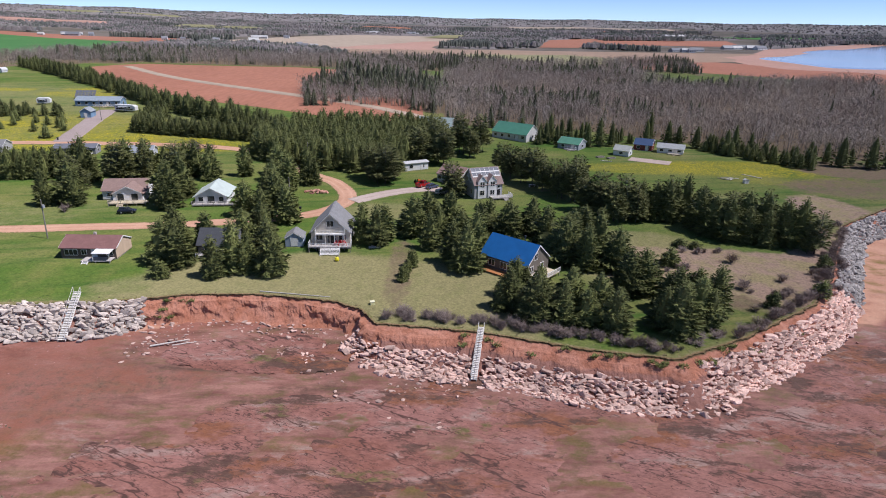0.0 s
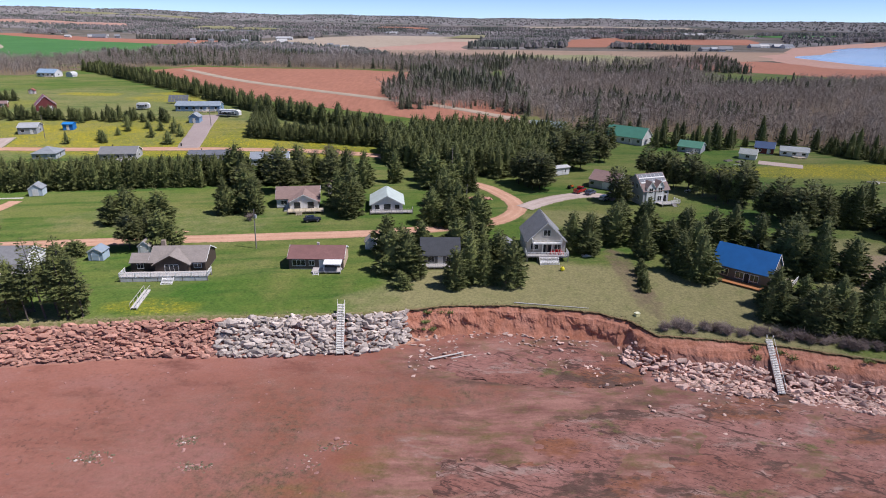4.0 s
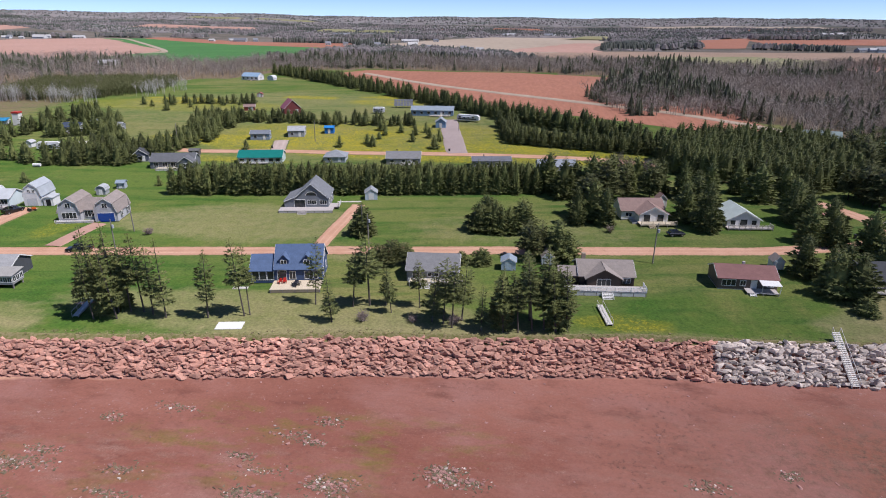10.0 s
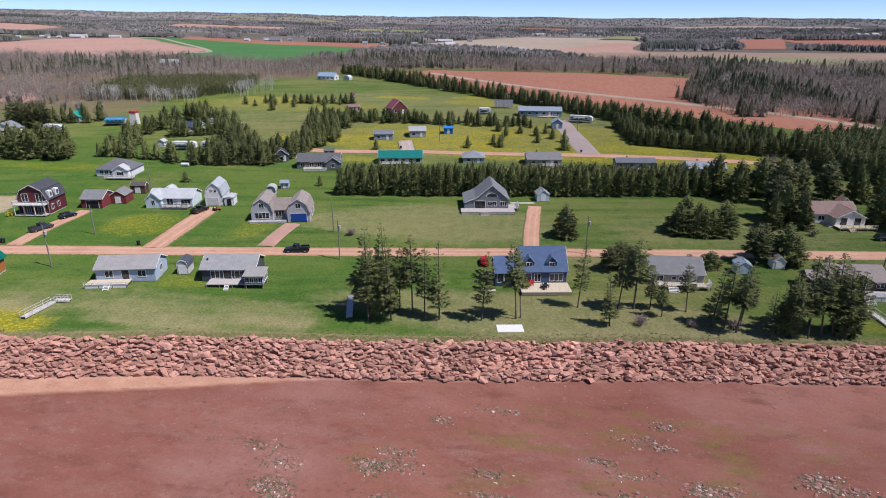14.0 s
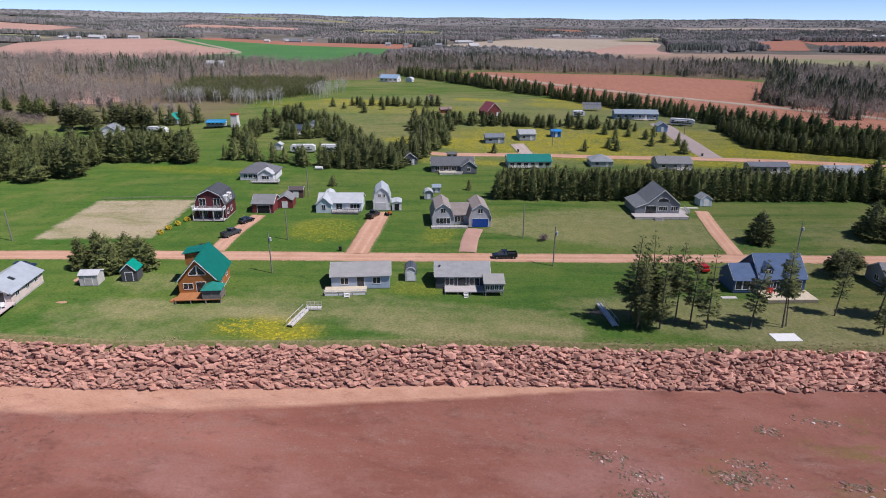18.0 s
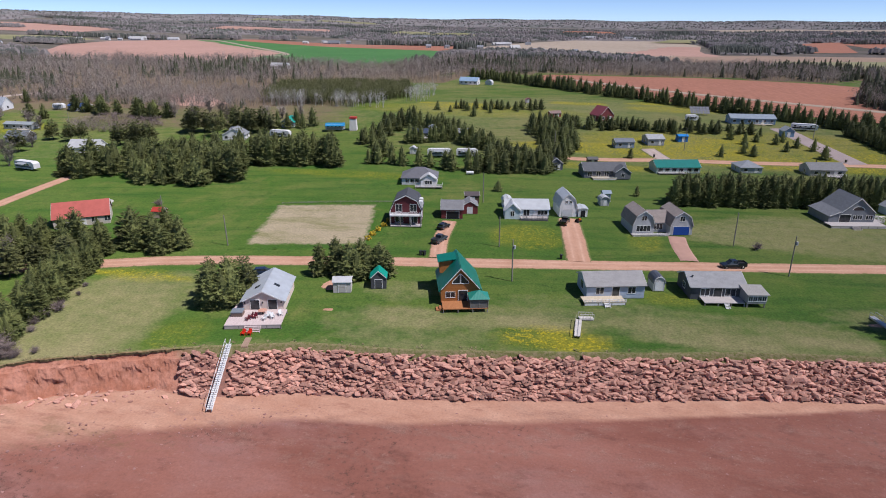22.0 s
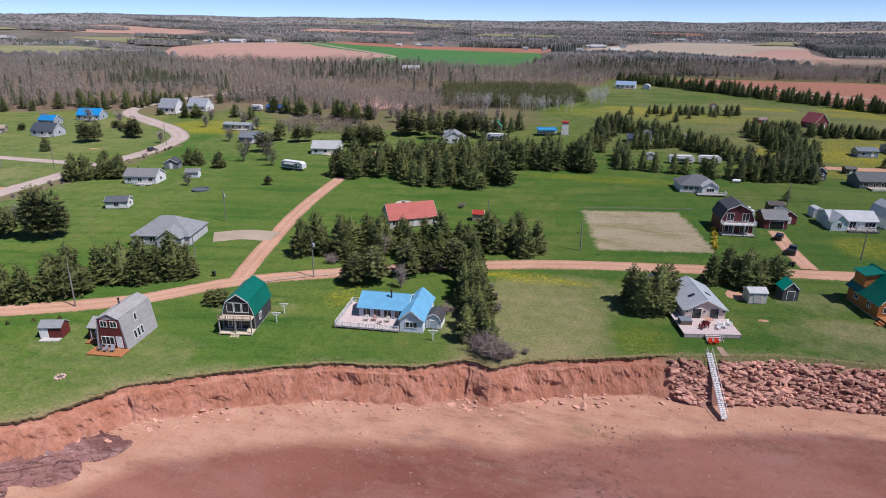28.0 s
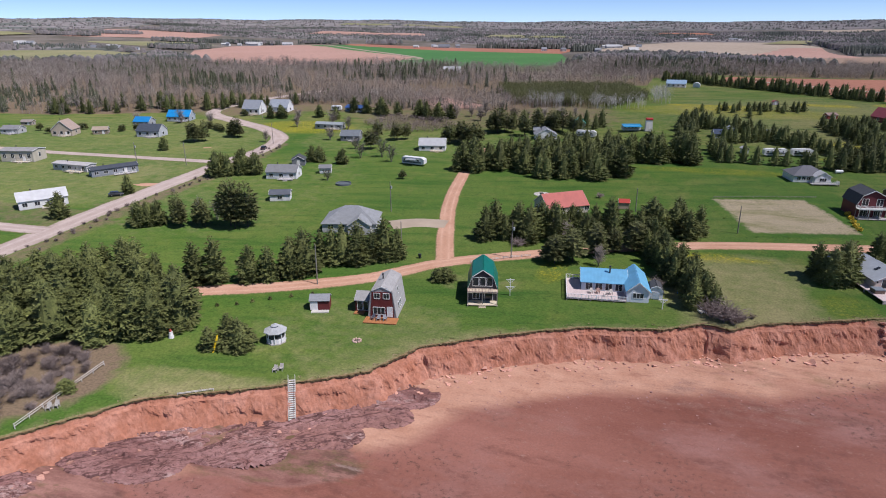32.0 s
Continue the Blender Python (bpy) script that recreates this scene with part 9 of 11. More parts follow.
ok = inside(bx, by, [(-503.9, 253.8), (-485.3, 236.4), (-461, 237.4), (-449.1, 253.1), (-464.3, 268), (-492.2, 272.2)])
bx, by = bx[ok], by[ok]
tiled("brush_thicket", "low dense dark brown brush on a field", BASE_BARE, np.stack([bx, by, land_z(bx, by) - .3], 1), TWIG, rng.uniform(2.2, 3.8, len(bx)), "brush", 2.2)
lump("woods_edge_brush", "dense dark evergreens at the meadow's rim", fill([(105.7, 254.3), (115.3, 240.6), (125.6, 227.8), (135.1, 219.7), (139.4, 228.2), (128, 239.7), (114.8, 258.2)], 40, 2.4), 4, 7.5, 1.25)
lump("woods_edge_spruces", "tall spruces at the edge of bare woods", [(41.1, 259.5), (44.5, 262.5), (48.7, 260.6), (51.8, 267), (56.1, 271.6), (47.7, 271), (60.1, 265), (63.3, 271.5), (68.4, 267.1), (72.5, 264.9), (76.6, 267.9), (80.7, 265.6), (42.4, 264.4), (47.7, 271), (53.9, 258.5), (57, 261.6), (61.1, 257.2), (66.2, 258.2), (71.4, 259.3), (74.6, 264.8), (81.7, 265.5), (87.8, 265.1), (99.1, 270.3), (103.2, 269), (110.6, 251.8), (114.5, 247.2), (118.5, 249.1), (130.1, 241.8), (135.7, 234.9), (141.5, 232.4), (93.2, 277.3), (62.3, 275.7), (147.4, 234.2), (155.2, 231.7), (149.1, 227.7), (158.8, 225.1), (166.7, 227), (143.7, 238.8), (137.9, 241.3), (124.4, 247.6), (106.8, 258.5), (78.7, 270.9), (30.7, 291.4), (37.1, 285.8), (24.4, 294.6)], 4.5, 13.5, .85)

rng = np.random.default_rng(91)
bx, by = np.concatenate([rng.uniform(-352, -341, 40), rng.uniform(-424, -356, 80)]), np.concatenate([rng.uniform(345, 386, 40), rng.uniform(313, 321, 80)])
tiled("birches", "pale-stemmed birches at the edge of young woods", BASE_BARE, np.stack([bx, by, land_z(bx, by) - .1], 1), BIRCH, rng.uniform(7, 11, len(bx)), wide=.8)
for x, y in ((-448.4, 277.7), (-441.5, 281.9), (-432.8, 278.8), (-425.6, 276.7), (-455.8, 272.8), (-462.5, 277.9), (-416.7, 273.7), (-408.7, 280.6), (-399.6, 279.4), (-392.7, 286.8), (-441.3, 268.5), (-422.2, 265.4)):
    t = thing("bare_tree", pose(x, y, ground(x, y) - .1, 0, 0, x * 7) @ Matrix.Scale(TREE_RND.uniform(.8, 1.2), 4), "leafless grey deciduous tree", "tree", "bare trees")
    part("twig_crown", BARE[TREE_RND.randrange(3)], None, t)


# ---- stones of the shore ----
def stone(seed, lx, ly, lz, n=15, flat=False, round_=0.55):
    """A broken stone: the hull of points between a box and an ellipsoid."""
    rnd = random.Random(seed)
    bm = bmesh.new()
    for i in range(n):
        d = Vector((rnd.gauss(0, 1), rnd.gauss(0, 1), rnd.gauss(0, 1))).normalized()
        box = max(abs(d.x), abs(d.y), abs(d.z))
        k = (round_ + (1 - round_) / box) * rnd.uniform(.86, 1.06)
        z = d.z * k
        if flat:
            z = max(-.85, min(.85, z * 1.9))
        bm.verts.new((d.x * k * lx, d.y * k * ly, z * lz))
    r = bmesh.ops.convex_hull(bm, input=bm.verts)
    bmesh.ops.delete(bm, geom=list({e for e in r["geom_interior"] + r["geom_unused"] if isinstance(e, bmesh.types.BMVert)}), context='VERTS')
    bmesh.ops.triangulate(bm, faces=bm.faces)
    bm.verts.index_update()
    v, f = np.array([tuple(q.co) for q in bm.verts]), np.array([[q.index for q in p.verts] for p in bm.faces])
    bm.free()
    return v, f


BLOCKS = [stone(300 + i, .68 + .08 * (i % 4), .52 + .06 * (i % 3), .27 + .05 * (i % 3), 15 + i % 5, i % 2 == 0, .25) for i in range(20)]
SLABS = [stone(330 + i, .62 + .05 * (i % 4), .5 + .04 * (i % 3), .24, 16, True, .25) for i in range(12)]
BANK_UP = ([0, .16, .3, .42, .55, .68, .82, 1.0, 1.35], [1, .93, .8, .64, .46, .3, .15, 0, -.05])
ROCK_RND = np.random.default_rng(11)


def bank_spots(x0, x1, step, rows, u0, u1, keep=1.0):
    """Places on the bank's slope between two stretches of the coast: x, y, z and the seaward way."""
    p, n = along(COAST, step)
    ok = (p[:, 0] >= x0) & (p[:, 0] <= x1) & (p[:, 1] > -200)
    p, n = p[ok], n[ok]
    out = []
    for j in range(rows):
        u = u0 + (u1 - u0) * (j + .5) / rows + ROCK_RND.uniform(-.05, .05, len(p))
        run = np.interp(p[:, 0], *RUN)
        q = p + n * (u * run)[:, None] + ROCK_RND.uniform(-.35, .35, p.shape) + (.5 * step if j % 2 else 0) * np.stack([-n[:, 1], n[:, 0]], 1)
        hi, lo = land_z(p[:, 0], p[:, 1]), shore_z(q[:, 0], q[:, 1]) + .1
        z = np.maximum(lo + (hi - lo) * np.interp(u, *BANK_UP), shore_z(q[:, 0], q[:, 1]))
        s = np.concatenate([q, z[:, None], n], 1)
        out.append(s[ROCK_RND.random(len(s)) < keep])
    return np.concatenate(out)


def turned(bv, spot, size, lean, spin, wry=0.0):
    """A stone's vertices set on the slope."""
    e = Euler((0, 0, spin)).to_matrix()
    side = Vector((-spot[4], spot[3], 0))
    tilt = Matrix.Rotation(-lean, 3, side) @ Matrix.Rotation(wry, 3, Vector((spot[3], spot[4], 0)))
    m = np.array(tilt @ e) * size
    return m, bv @ m.T + spot[:3]


# lines of the beach stairs, kept free of stones
STEPS = [(7.4, 93.2, 5.8, 83.6), (-65.2, 102.4, -64.4, 94.2), (-311.5, 64.2, -309.6, 53.6)]


def revetment(name, label, spots, base, material, sizes, lean, loose, lift=.12, twist=.8):
    """Piled stones: those in the stretch 'loose' as single pieces, the rest joined."""
    th = thing(name, pose(float(spots[:, 0].mean()), float(spots[:, 1].mean()), 0), label, "revetment")
    origin = np.array([spots[:, 0].mean(), spots[:, 1].mean(), 0])
    meshes = [array_mesh("rock", v, f, material) for v, f in base]
    V, Fc, n0, single = [], [], 0, 0
    for s in spots:
        if any(abs((s[0] - a) * (d - b) - (s[1] - b) * (c - a)) < 1.1 * math.hypot(c - a, d - b) and min(a, c) - 2 < s[0] < max(a, c) + 2 and s[1] < max(b, d) + .5 for a, b, c, d in STEPS):
            continue
        b = int(ROCK_RND.integers(len(base)))
        k, spin = ROCK_RND.uniform(*sizes) * ROCK_RND.choice([.6, .75, .9, 1.0, 1.15, 1.45]), ROCK_RND.uniform(-twist, twist) + math.atan2(s[4], s[3]) + 1.57 + (3.14 if ROCK_RND.random() < .5 else 0)
        s = s.copy()
        s[2] += lift
        m, v = turned(base[b][0], s, k, lean * ROCK_RND.uniform(.2, 1.5), spin, ROCK_RND.normal(0, .3))
        if loose[0] < s[0] < loose[1] and single < 290:
            ob = part("rock", meshes[b], None, th)
            mm = Matrix.Identity(4)
            for r in range(3):
                for c in range(3):
                    mm[r][c] = m[r, c]
                mm[r][3] = s[r] - origin[r]
            ob.matrix_basis = mm
            single += 1
        else:
            V.append(v - origin)
            Fc.append(base[b][1] + n0)
            n0 += len(v)
    rest = part("rock_pile", array_mesh("rock_pile", np.concatenate(V), np.concatenate(Fc), material), None, th)
    tagged(rest, "the rest of the piled stones", kind="stuff")
    return th


revetment("revetment_west", "piled flat red sandstone blocks below the pink cottage", bank_spots(-318, -190, .63, 15, .2, 1.0), BLOCKS, ROCK_RED, (.6, .95), .5, (-312, -298), .1, .75)
revetment("revetment_middle", "piled red sandstone blocks below the blue house", bank_spots(-190, -86, .66, 15, .17, 1.0), BLOCKS, ROCK_RED, (.62, 1.0), .5, (-172, -157), .1, .75)
revetment("revetment_grey", "piled pale grey limestone blocks with beach stairs", bank_spots(-86, -54, .72, 14, .1, 1.08), SLABS + BLOCKS[:6], ROCK_GREY, (.85, 1.3), .75, (-86, -50), .1, 1.57)
revetment("revetment_point", "tumbled pale sandstone slabs below the wooded point", bank_spots(-12, 40, .62, 15, .6, 1.45, .95), SLABS + BLOCKS[:3], ROCK_PALE, (.5, 1.1), .6, (5, 24))
revetment("revetment_east", "tumbled pale sandstone blocks round the eastern shore", bank_spots(40, 80, .68, 16, .3, 1.2, .95), SLABS + BLOCKS[:3], ROCK_PALE, (.55, 1.15), .6, (44, 62))
revetment("revetment_far_east", "piled dark grey boulders along the eastern shore", bank_spots(80, 150, .72, 16, .2, 1.15, .95), BLOCKS, ROCK_DARK, (.6, 1.1), .5, (80, 81.5))
revetment("fallen_slabs", "broken sandstone slabs at the foot of the bluff", bank_spots(-56, 10, .8, 12, .9, 3.8, .55), SLABS + BLOCKS[:4], ROCK_PALE, (.15, .6), .15, (-30, -10), .0)
revetment("bluff_blocks", "fallen clay and stone at the foot of the bluff", bank_spots(-455, -318, 1.1, 5, .85, 2.0, .4), SLABS + BLOCKS[:3], ROCK_RED, (.2, .85), .1, (-345, -320), .0)


def strewn(name, label, count, box, base, material, sizes, seed, mask=None, sink=.0, spin=None, category="stones", heaps=None):
    """Loose pieces over a box of ground, or so many to each heap."""
    rng = np.random.default_rng(seed)
    if heaps:
        c = np.repeat(np.array(heaps), count, 0)
        x, y = c[:, 0] + rng.normal(0, .62, len(c)) * c[:, 2], c[:, 1] + rng.normal(0, .62, len(c)) * c[:, 3]
    else:
        x, y = rng.uniform(box[0], box[1], count), rng.uniform(box[2], box[3], count)
    ok = ~inside(x, y, LAND)
    if mask is not None:
        ok &= mask(x, y, rng)
    x, y = x[ok], y[ok]
    pick, k = rng.integers(0, len(base), len(x)), rng.uniform(*sizes, len(x)) ** 1.0 * rng.choice([.6, .8, 1, 1.4], len(x))
    a = rng.uniform(0, 6.28, len(x)) if spin is None else spin + rng.normal(0, .35, len(x))
    z = shore_z(x, y)
    V, Fc, n0 = [], [], 0
    for i in range(len(x)):
        bv, bf = base[pick[i]]
        c, s = math.cos(a[i]) * k[i], math.sin(a[i]) * k[i]
        V.append(np.stack([bv[:, 0] * c - bv[:, 1] * s + x[i], bv[:, 0] * s + bv[:, 1] * c + y[i], bv[:, 2] * k[i] + z[i] - sink * k[i]], 1))
        Fc.append(bf + n0)
        n0 += len(bv)
    return tagged(new(name, array_mesh(name, np.concatenate(V), np.concatenate(Fc), material)), label, category, kind="stuff")






def ledge_field(name, label, box, cell, spots, strike, period, amp, seed, material, smooth=False):
    """Bare bedrock: thin beds broken along their strike, dipping under the sand at the rim."""
    gx, gy = np.meshgrid(np.arange(box[0], box[1], cell), np.arange(box[2], box[3], cell), indexing='ij')
    rng = np.random.default_rng(seed)
    gx, gy = gx + rng.uniform(-.3, .3, gx.shape) * cell, gy + rng.uniform(-.3, .3, gx.shape) * cell
    c, s = math.cos(strike), math.sin(strike)
    a, b = gx * c + gy * s, -gx * s + gy * c
    fl = np.array([[noise.noise((x * .06, y * .16, seed)), noise.noise((x * .3, y * .5, seed + 5)), noise.noise((x * .9, y * 1.1, seed + 9)), noise.noise((x * .05, y * .09, seed + 13))] for x, y in zip(a.ravel(), b.ravel())]).reshape(*gx.shape, 4)
    bed = b / period + 2.2 * fl[..., 0] + .7 * fl[..., 1]
    step = 1 - (bed - np.floor(bed))
    tread = np.floor(3.2 * fl[..., 0] + 2.4 * fl[..., 1] + .9 * b / period)
    lift = amp * (step ** 2 * .6 + .45 * (np.sin(tread * 2.4) * .5 + .5)) + .05 * fl[..., 2]
    w = blobs(gx, gy, spots) + .55 * fl[..., 3] + .2 * fl[..., 1]
    d = nearest(gx, gy, COAST)[0]
    z = shore_z(gx, gy) + np.where(w > .42, lift * np.clip((w - .42) * 3, 0.15, 1) + .02, -.25)
    ok = (~inside(gx, gy, LAND)) & (w > .3) & (d > 1.5)
    idx = np.arange(gx.size).reshape(gx.shape)
    q = np.stack([idx[:-1, :-1], idx[1:, :-1], idx[1:, 1:], idx[:-1, 1:]], -1).reshape(-1, 4)
    q = q[ok.ravel()[q].all(1)]
    used = np.unique(q)
    back = np.zeros(gx.size, np.int64)
    back[used] = np.arange(len(used))
    v = np.stack([gx.ravel(), gy.ravel(), z.ravel()], 1)[used]
    me = array_mesh(name, v, back[q], material)
    if smooth:
        me.shade_smooth()
    return tagged(new(name, me), label, "ledge", kind="stuff")


ledge_field("west_ledge", "layered purple-red sandstone ledge at the bluff's foot", (-462, -392, -40, 24), .36, [(-403, 16, 8, 4, 1.0), (-412, 9.5, 10, 5, 1.25), (-422, 3.5, 11, 5, 1.25), (-434, -3.5, 10, 5, 1.15), (-446, -16, 10, 6, 1.0), (-397.5, 22, 5, 4, 1.0)], .62, 2.2, .7, 3, LEDGE)
ledge_field("east_ledge", "broken red sandstone ledges on the tidal flat", (-50, 151.6, 28, 100), .6, [(20, 58, 70, 26, .75), (88, 70, 50, 28, .8), (-22, 92, 26, 6, .6)], -.45, 8.0, .42, 7, LEDGE_EAST, True)
strewn("beach_pebbles", "small dark and pale pebbles on wet red sand", 7000, (-330, -120, 38, 86), BLOCKS[:5], BEACH_STONE, (.05, .2), 23, lambda x, y, rng: (lambda d: (d > 8) & (rng.random(len(x)) < np.exp(-((d - 15) / 6) ** 2) * (.25 + .75 * (np.sin(x * .13) * np.sin(x * .041 + y * .2) > 0))))(nearest(x, y, COAST)[0]))
WEEDS = [stone(380 + i, .5, .4, .22, 8) for i in range(6)]
strewn("beach_stones", "scattered stones on the red tidal flat", 4200, (-200, 153.4, 30, 100), SLABS + BLOCKS[:4], BEACH_STONE, (.08, .34), 24, lambda x, y, rng: (lambda d: (d > 5) & (rng.random(len(x)) < .12 + .7 * np.exp(-d / 9)))(nearest(x, y, COAST)[0]))
strewn("west_stones", "scattered stones on pale sand", 2600, (-400, -300, 20, 62), SLABS + BLOCKS[:4], BEACH_STONE, (.08, .3), 25, lambda x, y, rng: (lambda d: (d > 3) & (rng.random(len(x)) < .06 + .7 * np.exp(-((d - 14) / 4) ** 2)))(nearest(x, y, COAST)[0]))
rng = np.random.default_rng(26)
CLUMPS = [(float(rng.uniform(-215, 60)), float(rng.uniform(30, 74)), float(rng.uniform(1.2, 3.4)), float(rng.uniform(.5, 1.3)), 1.0) for _ in range(60)]
CLUMPS += [(float(rng.uniform(-105, 45)), float(rng.uniform(24, 60)), float(rng.uniform(1.2, 3.6)), float(rng.uniform(.5, 1.4)), 1.0) for _ in range(95)]
for x, y in ((-183, 60), (-168, 55), (-150, 58), (-140, 61), (-158, 49), (-120, 56), (-128, 66), (-196, 52)):
    CLUMPS += [(x + float(rng.normal(0, 1.6)), y + float(rng.normal(0, .9)), float(rng.uniform(1.2, 3.0)), float(rng.uniform(.5, 1.2)), 1.0) for _ in range(5)]
strewn("seaweed", "clumps of dark seaweed stranded on the flat", 75, None, WEEDS, WEED, (.25, .7), 27, None, .06, None, "seaweed", CLUMPS)
strewn("seaweed_stones", "stones among stranded seaweed", 22, None, BLOCKS[:4] + SLABS[:3], BEACH_STONE, (.12, .4), 28, None, 0, None, "stones", CLUMPS)
strewn("pale_stones", "pale stones among stranded seaweed", 8, None, BLOCKS[:4] + SLABS[:3], ROCK_GREY, (.08, .28), 29, None, 0, None, "stones", CLUMPS)

# green plants rooted on the slope above the rocks
spots = np.concatenate([bank_spots(2, 62, 2.2, 3, .1, .5, .4), bank_spots(-56, -46, 2, 3, .2, .8, .4)])
tiled("bank_plants", "green tufts and brambles rooted in the clay bank", TUFT, np.concatenate([spots[:, :3] + ROCK_RND.normal(0, .4, (len(spots), 3)) * (1, 1, 0) for _ in range(12)]), surf("bank_greenery", (0.1, 0.14, 0.035), (0.19, 0.2, 0.07), 0.5, 3, .9, 0, island=.4), ROCK_RND.uniform(.5, 1.3, len(spots) * 12), "plants")


# ---- vehicles ----
RUBBER, RIM, LAMP_RED, LAMP_WHITE = paint((0.02, 0.02, 0.02), .9), surf("alloy", (0.3, 0.3, 0.31), (0.45, 0.45, 0.46), 3, 20, .35, 0, metal=.8), paint((0.3, 0.02, 0.02), .3), paint((0.7, 0.7, 0.68), .2)


def gloss(c):
    m, t, p = nodes_of("car_paint", 0.25, 0.0, 0.5)
    t.links.new(mixed(t, ramped(t, noised(t, 2.0, 3), .3, .7), tuple(v * .9 for v in c), c), p.inputs["Base Color"])
    p.inputs["Coat Weight"].default_value = 0.5
    return m


def loft(sections):
    """A hull through rings of the same count."""
    s, n = Shape(), len(sections[0])
    v = [p for ring in sections for p in ring]
    f = [(k * n + i, k * n + (i + 1) % n, (k + 1) * n + (i + 1) % n, (k + 1) * n + i) for k in range(len(sections) - 1) for i in range(n)]
    return s.add(v, f + [tuple(range(n))[::-1], tuple(range((len(sections) - 1) * n, len(sections) * n))])


def ring(x, w, z0, z1, tuck=.12):
    return [(x, -w, z0 + .12), (x, -w * .92, z0), (x, w * .92, z0), (x, w, z0 + .12), (x, w, z1 - tuck), (x, w * .9, z1), (x, -w * .9, z1), (x, -w, z1 - tuck)]


def vehicle(name, label, category, x, y, brg, colour, pickup=False, L=4.7, cargo=None):
    th = thing(name, pose(x, y, ground(x, y) + .14, 0, 0, brg), label, category, "vehicles")
    c = gloss(colour)
    h, w = (1.02, .95) if pickup else (.92, .88)
    body = part("body", loft([ring(-L / 2, w * .9, .45, h - .05), ring(-L / 2 + .25, w, .32, h + .02), ring(-.2, w, .3, h + .03), ring(L / 2 - 1.2, w, .3, h), ring(L / 2 - .3, w * .97, .34, h - .12), ring(L / 2, w * .86, .45, h - .25)]), c, th)
    a, b = (-.7, 1.45) if pickup else (-L / 2 + .35, L / 2 - 1.15)
    roof_z = 1.82 if pickup else 1.5
    part("cabin_glass", loft([[(a, -w * .9, h), (a, w * .9, h), (a + .35, w * .74, roof_z - .06), (a + .35, -w * .74, roof_z - .06)],
                              [(b, -w * .9, h), (b, w * .9, h), (b - .7, w * .74, roof_z - .06), (b - .7, -w * .74, roof_z - .06)]]), GLASS, th)
    part("roof", Shape().box(a + .3, b - .68, -w * .76, w * .76, roof_z - .07, roof_z), c, th)
    for px in (a + .12, (a + b) / 2 - .25):
        part("pillar", Shape().box(px, px + .12, -w * .86, w * .86, h, roof_z - .05), c, th)
    if pickup:
        part("bed_floor", Shape().box(-L / 2 + .2, a - .1, -w * .78, w * .78, h - .02, h + .04), DARK, th)
        for s in (-1, 1):
            part("bed_side", Shape().box(-L / 2 + .1, a - .05, s * w - (.1 if s > 0 else 0), s * w + (.1 if s < 0 else 0), h - .1, h + .32), c, th)
        part("tailgate", Shape().box(-L / 2 + .06, -L / 2 + .14, -w * .95, w * .95, h - .4, h + .3), c, th)
    for s in (-1, 1):
        for px in (-L / 2 + .95, L / 2 - .95):
            t = part("tyre", Shape().tube((px, s * w * .98 - s * .22, .3), (px, s * w * 1.02, .3), .36, .36, 14), RUBBER, th)
            part("rim", Shape().tube((px, s * w * 1.02, .3), (px, s * w * 1.02 + s * .02, .3), .22, .2, 10), RIM, t)
        part("headlight", Shape().box(L / 2 - .12, L / 2 - .02, s * w * .66 - .16, s * w * .66 + .16, h - .42, h - .26), LAMP_WHITE, th)
        part("tail_light", Shape().box(-L / 2 - .01, -L / 2 + .06, s * w * .74 - .1, s * w * .74 + .1, h - .35, h - .1), LAMP_RED, th)
    return th


vehicle("pickup_truck", "black pickup truck on the red lane", "truck", -219.6, 120.5, 193, (0.012, 0.014, 0.02), True, 5.7)
vehicle("car", "bright red car parked on the grass", "car", -176.4, 121.4, 102, (0.5, 0.012, 0.015), False, 4.5)
vehicle("pickup_truck", "grey pickup truck on an earth drive", "truck", -287.1, 122, 72, (0.06, 0.065, 0.075), True, 5.6)
vehicle("car", "black car parked before a maroon house", "car", -288, 132.2, 70, (0.012, 0.013, 0.018), False, 4.6)
vehicle("pickup_truck", "dark pickup truck before a white barn", "truck", -257, 143.9, 78, (0.025, 0.02, 0.02), True, 5.6)
vehicle("car", "dark blue car on the lawn of a white cottage", "car", -81, 154.2, 15, (0.012, 0.015, 0.03), False, 4.5)
vehicle("car", "dark blue car behind a pink cottage", "car", -319.6, 93.7, 20, (0.02, 0.035, 0.08), False, 4.4)
vehicle("pickup_truck", "red pickup truck on a gravel drive", "truck", -5.2, 186.6, 50, (0.4, 0.02, 0.02), True, 5.4)
vehicle("car", "grey car on a gravel drive", "car", -2.4, 184.6, 48, (0.06, 0.08, 0.14), False, 4.5)
vehicle("car", "white car on a gravel drive", "car", .4, 178.4, 48, (0.6, 0.6, 0.6), False, 4.5)
vehicle("car", "dark grey car on a gravel drive", "car", 3.3, 181.7, 48, (0.08, 0.085, 0.09), False, 4.5)
vehicle("car", "dark car on the gravel road's bend", "car", -520.5, 181.1, 100, (0.05, 0.05, 0.055), False, 4.5)
vehicle("car", "dark car beside a white bungalow", "car", -524.1, 97.3, 40, (0.05, 0.05, 0.055), False, 4.5)
vehicle("car", "maroon car beside a hip-roofed bungalow", "car", -306, 179.7, 12, (0.16, 0.02, 0.03), False, 4.5)


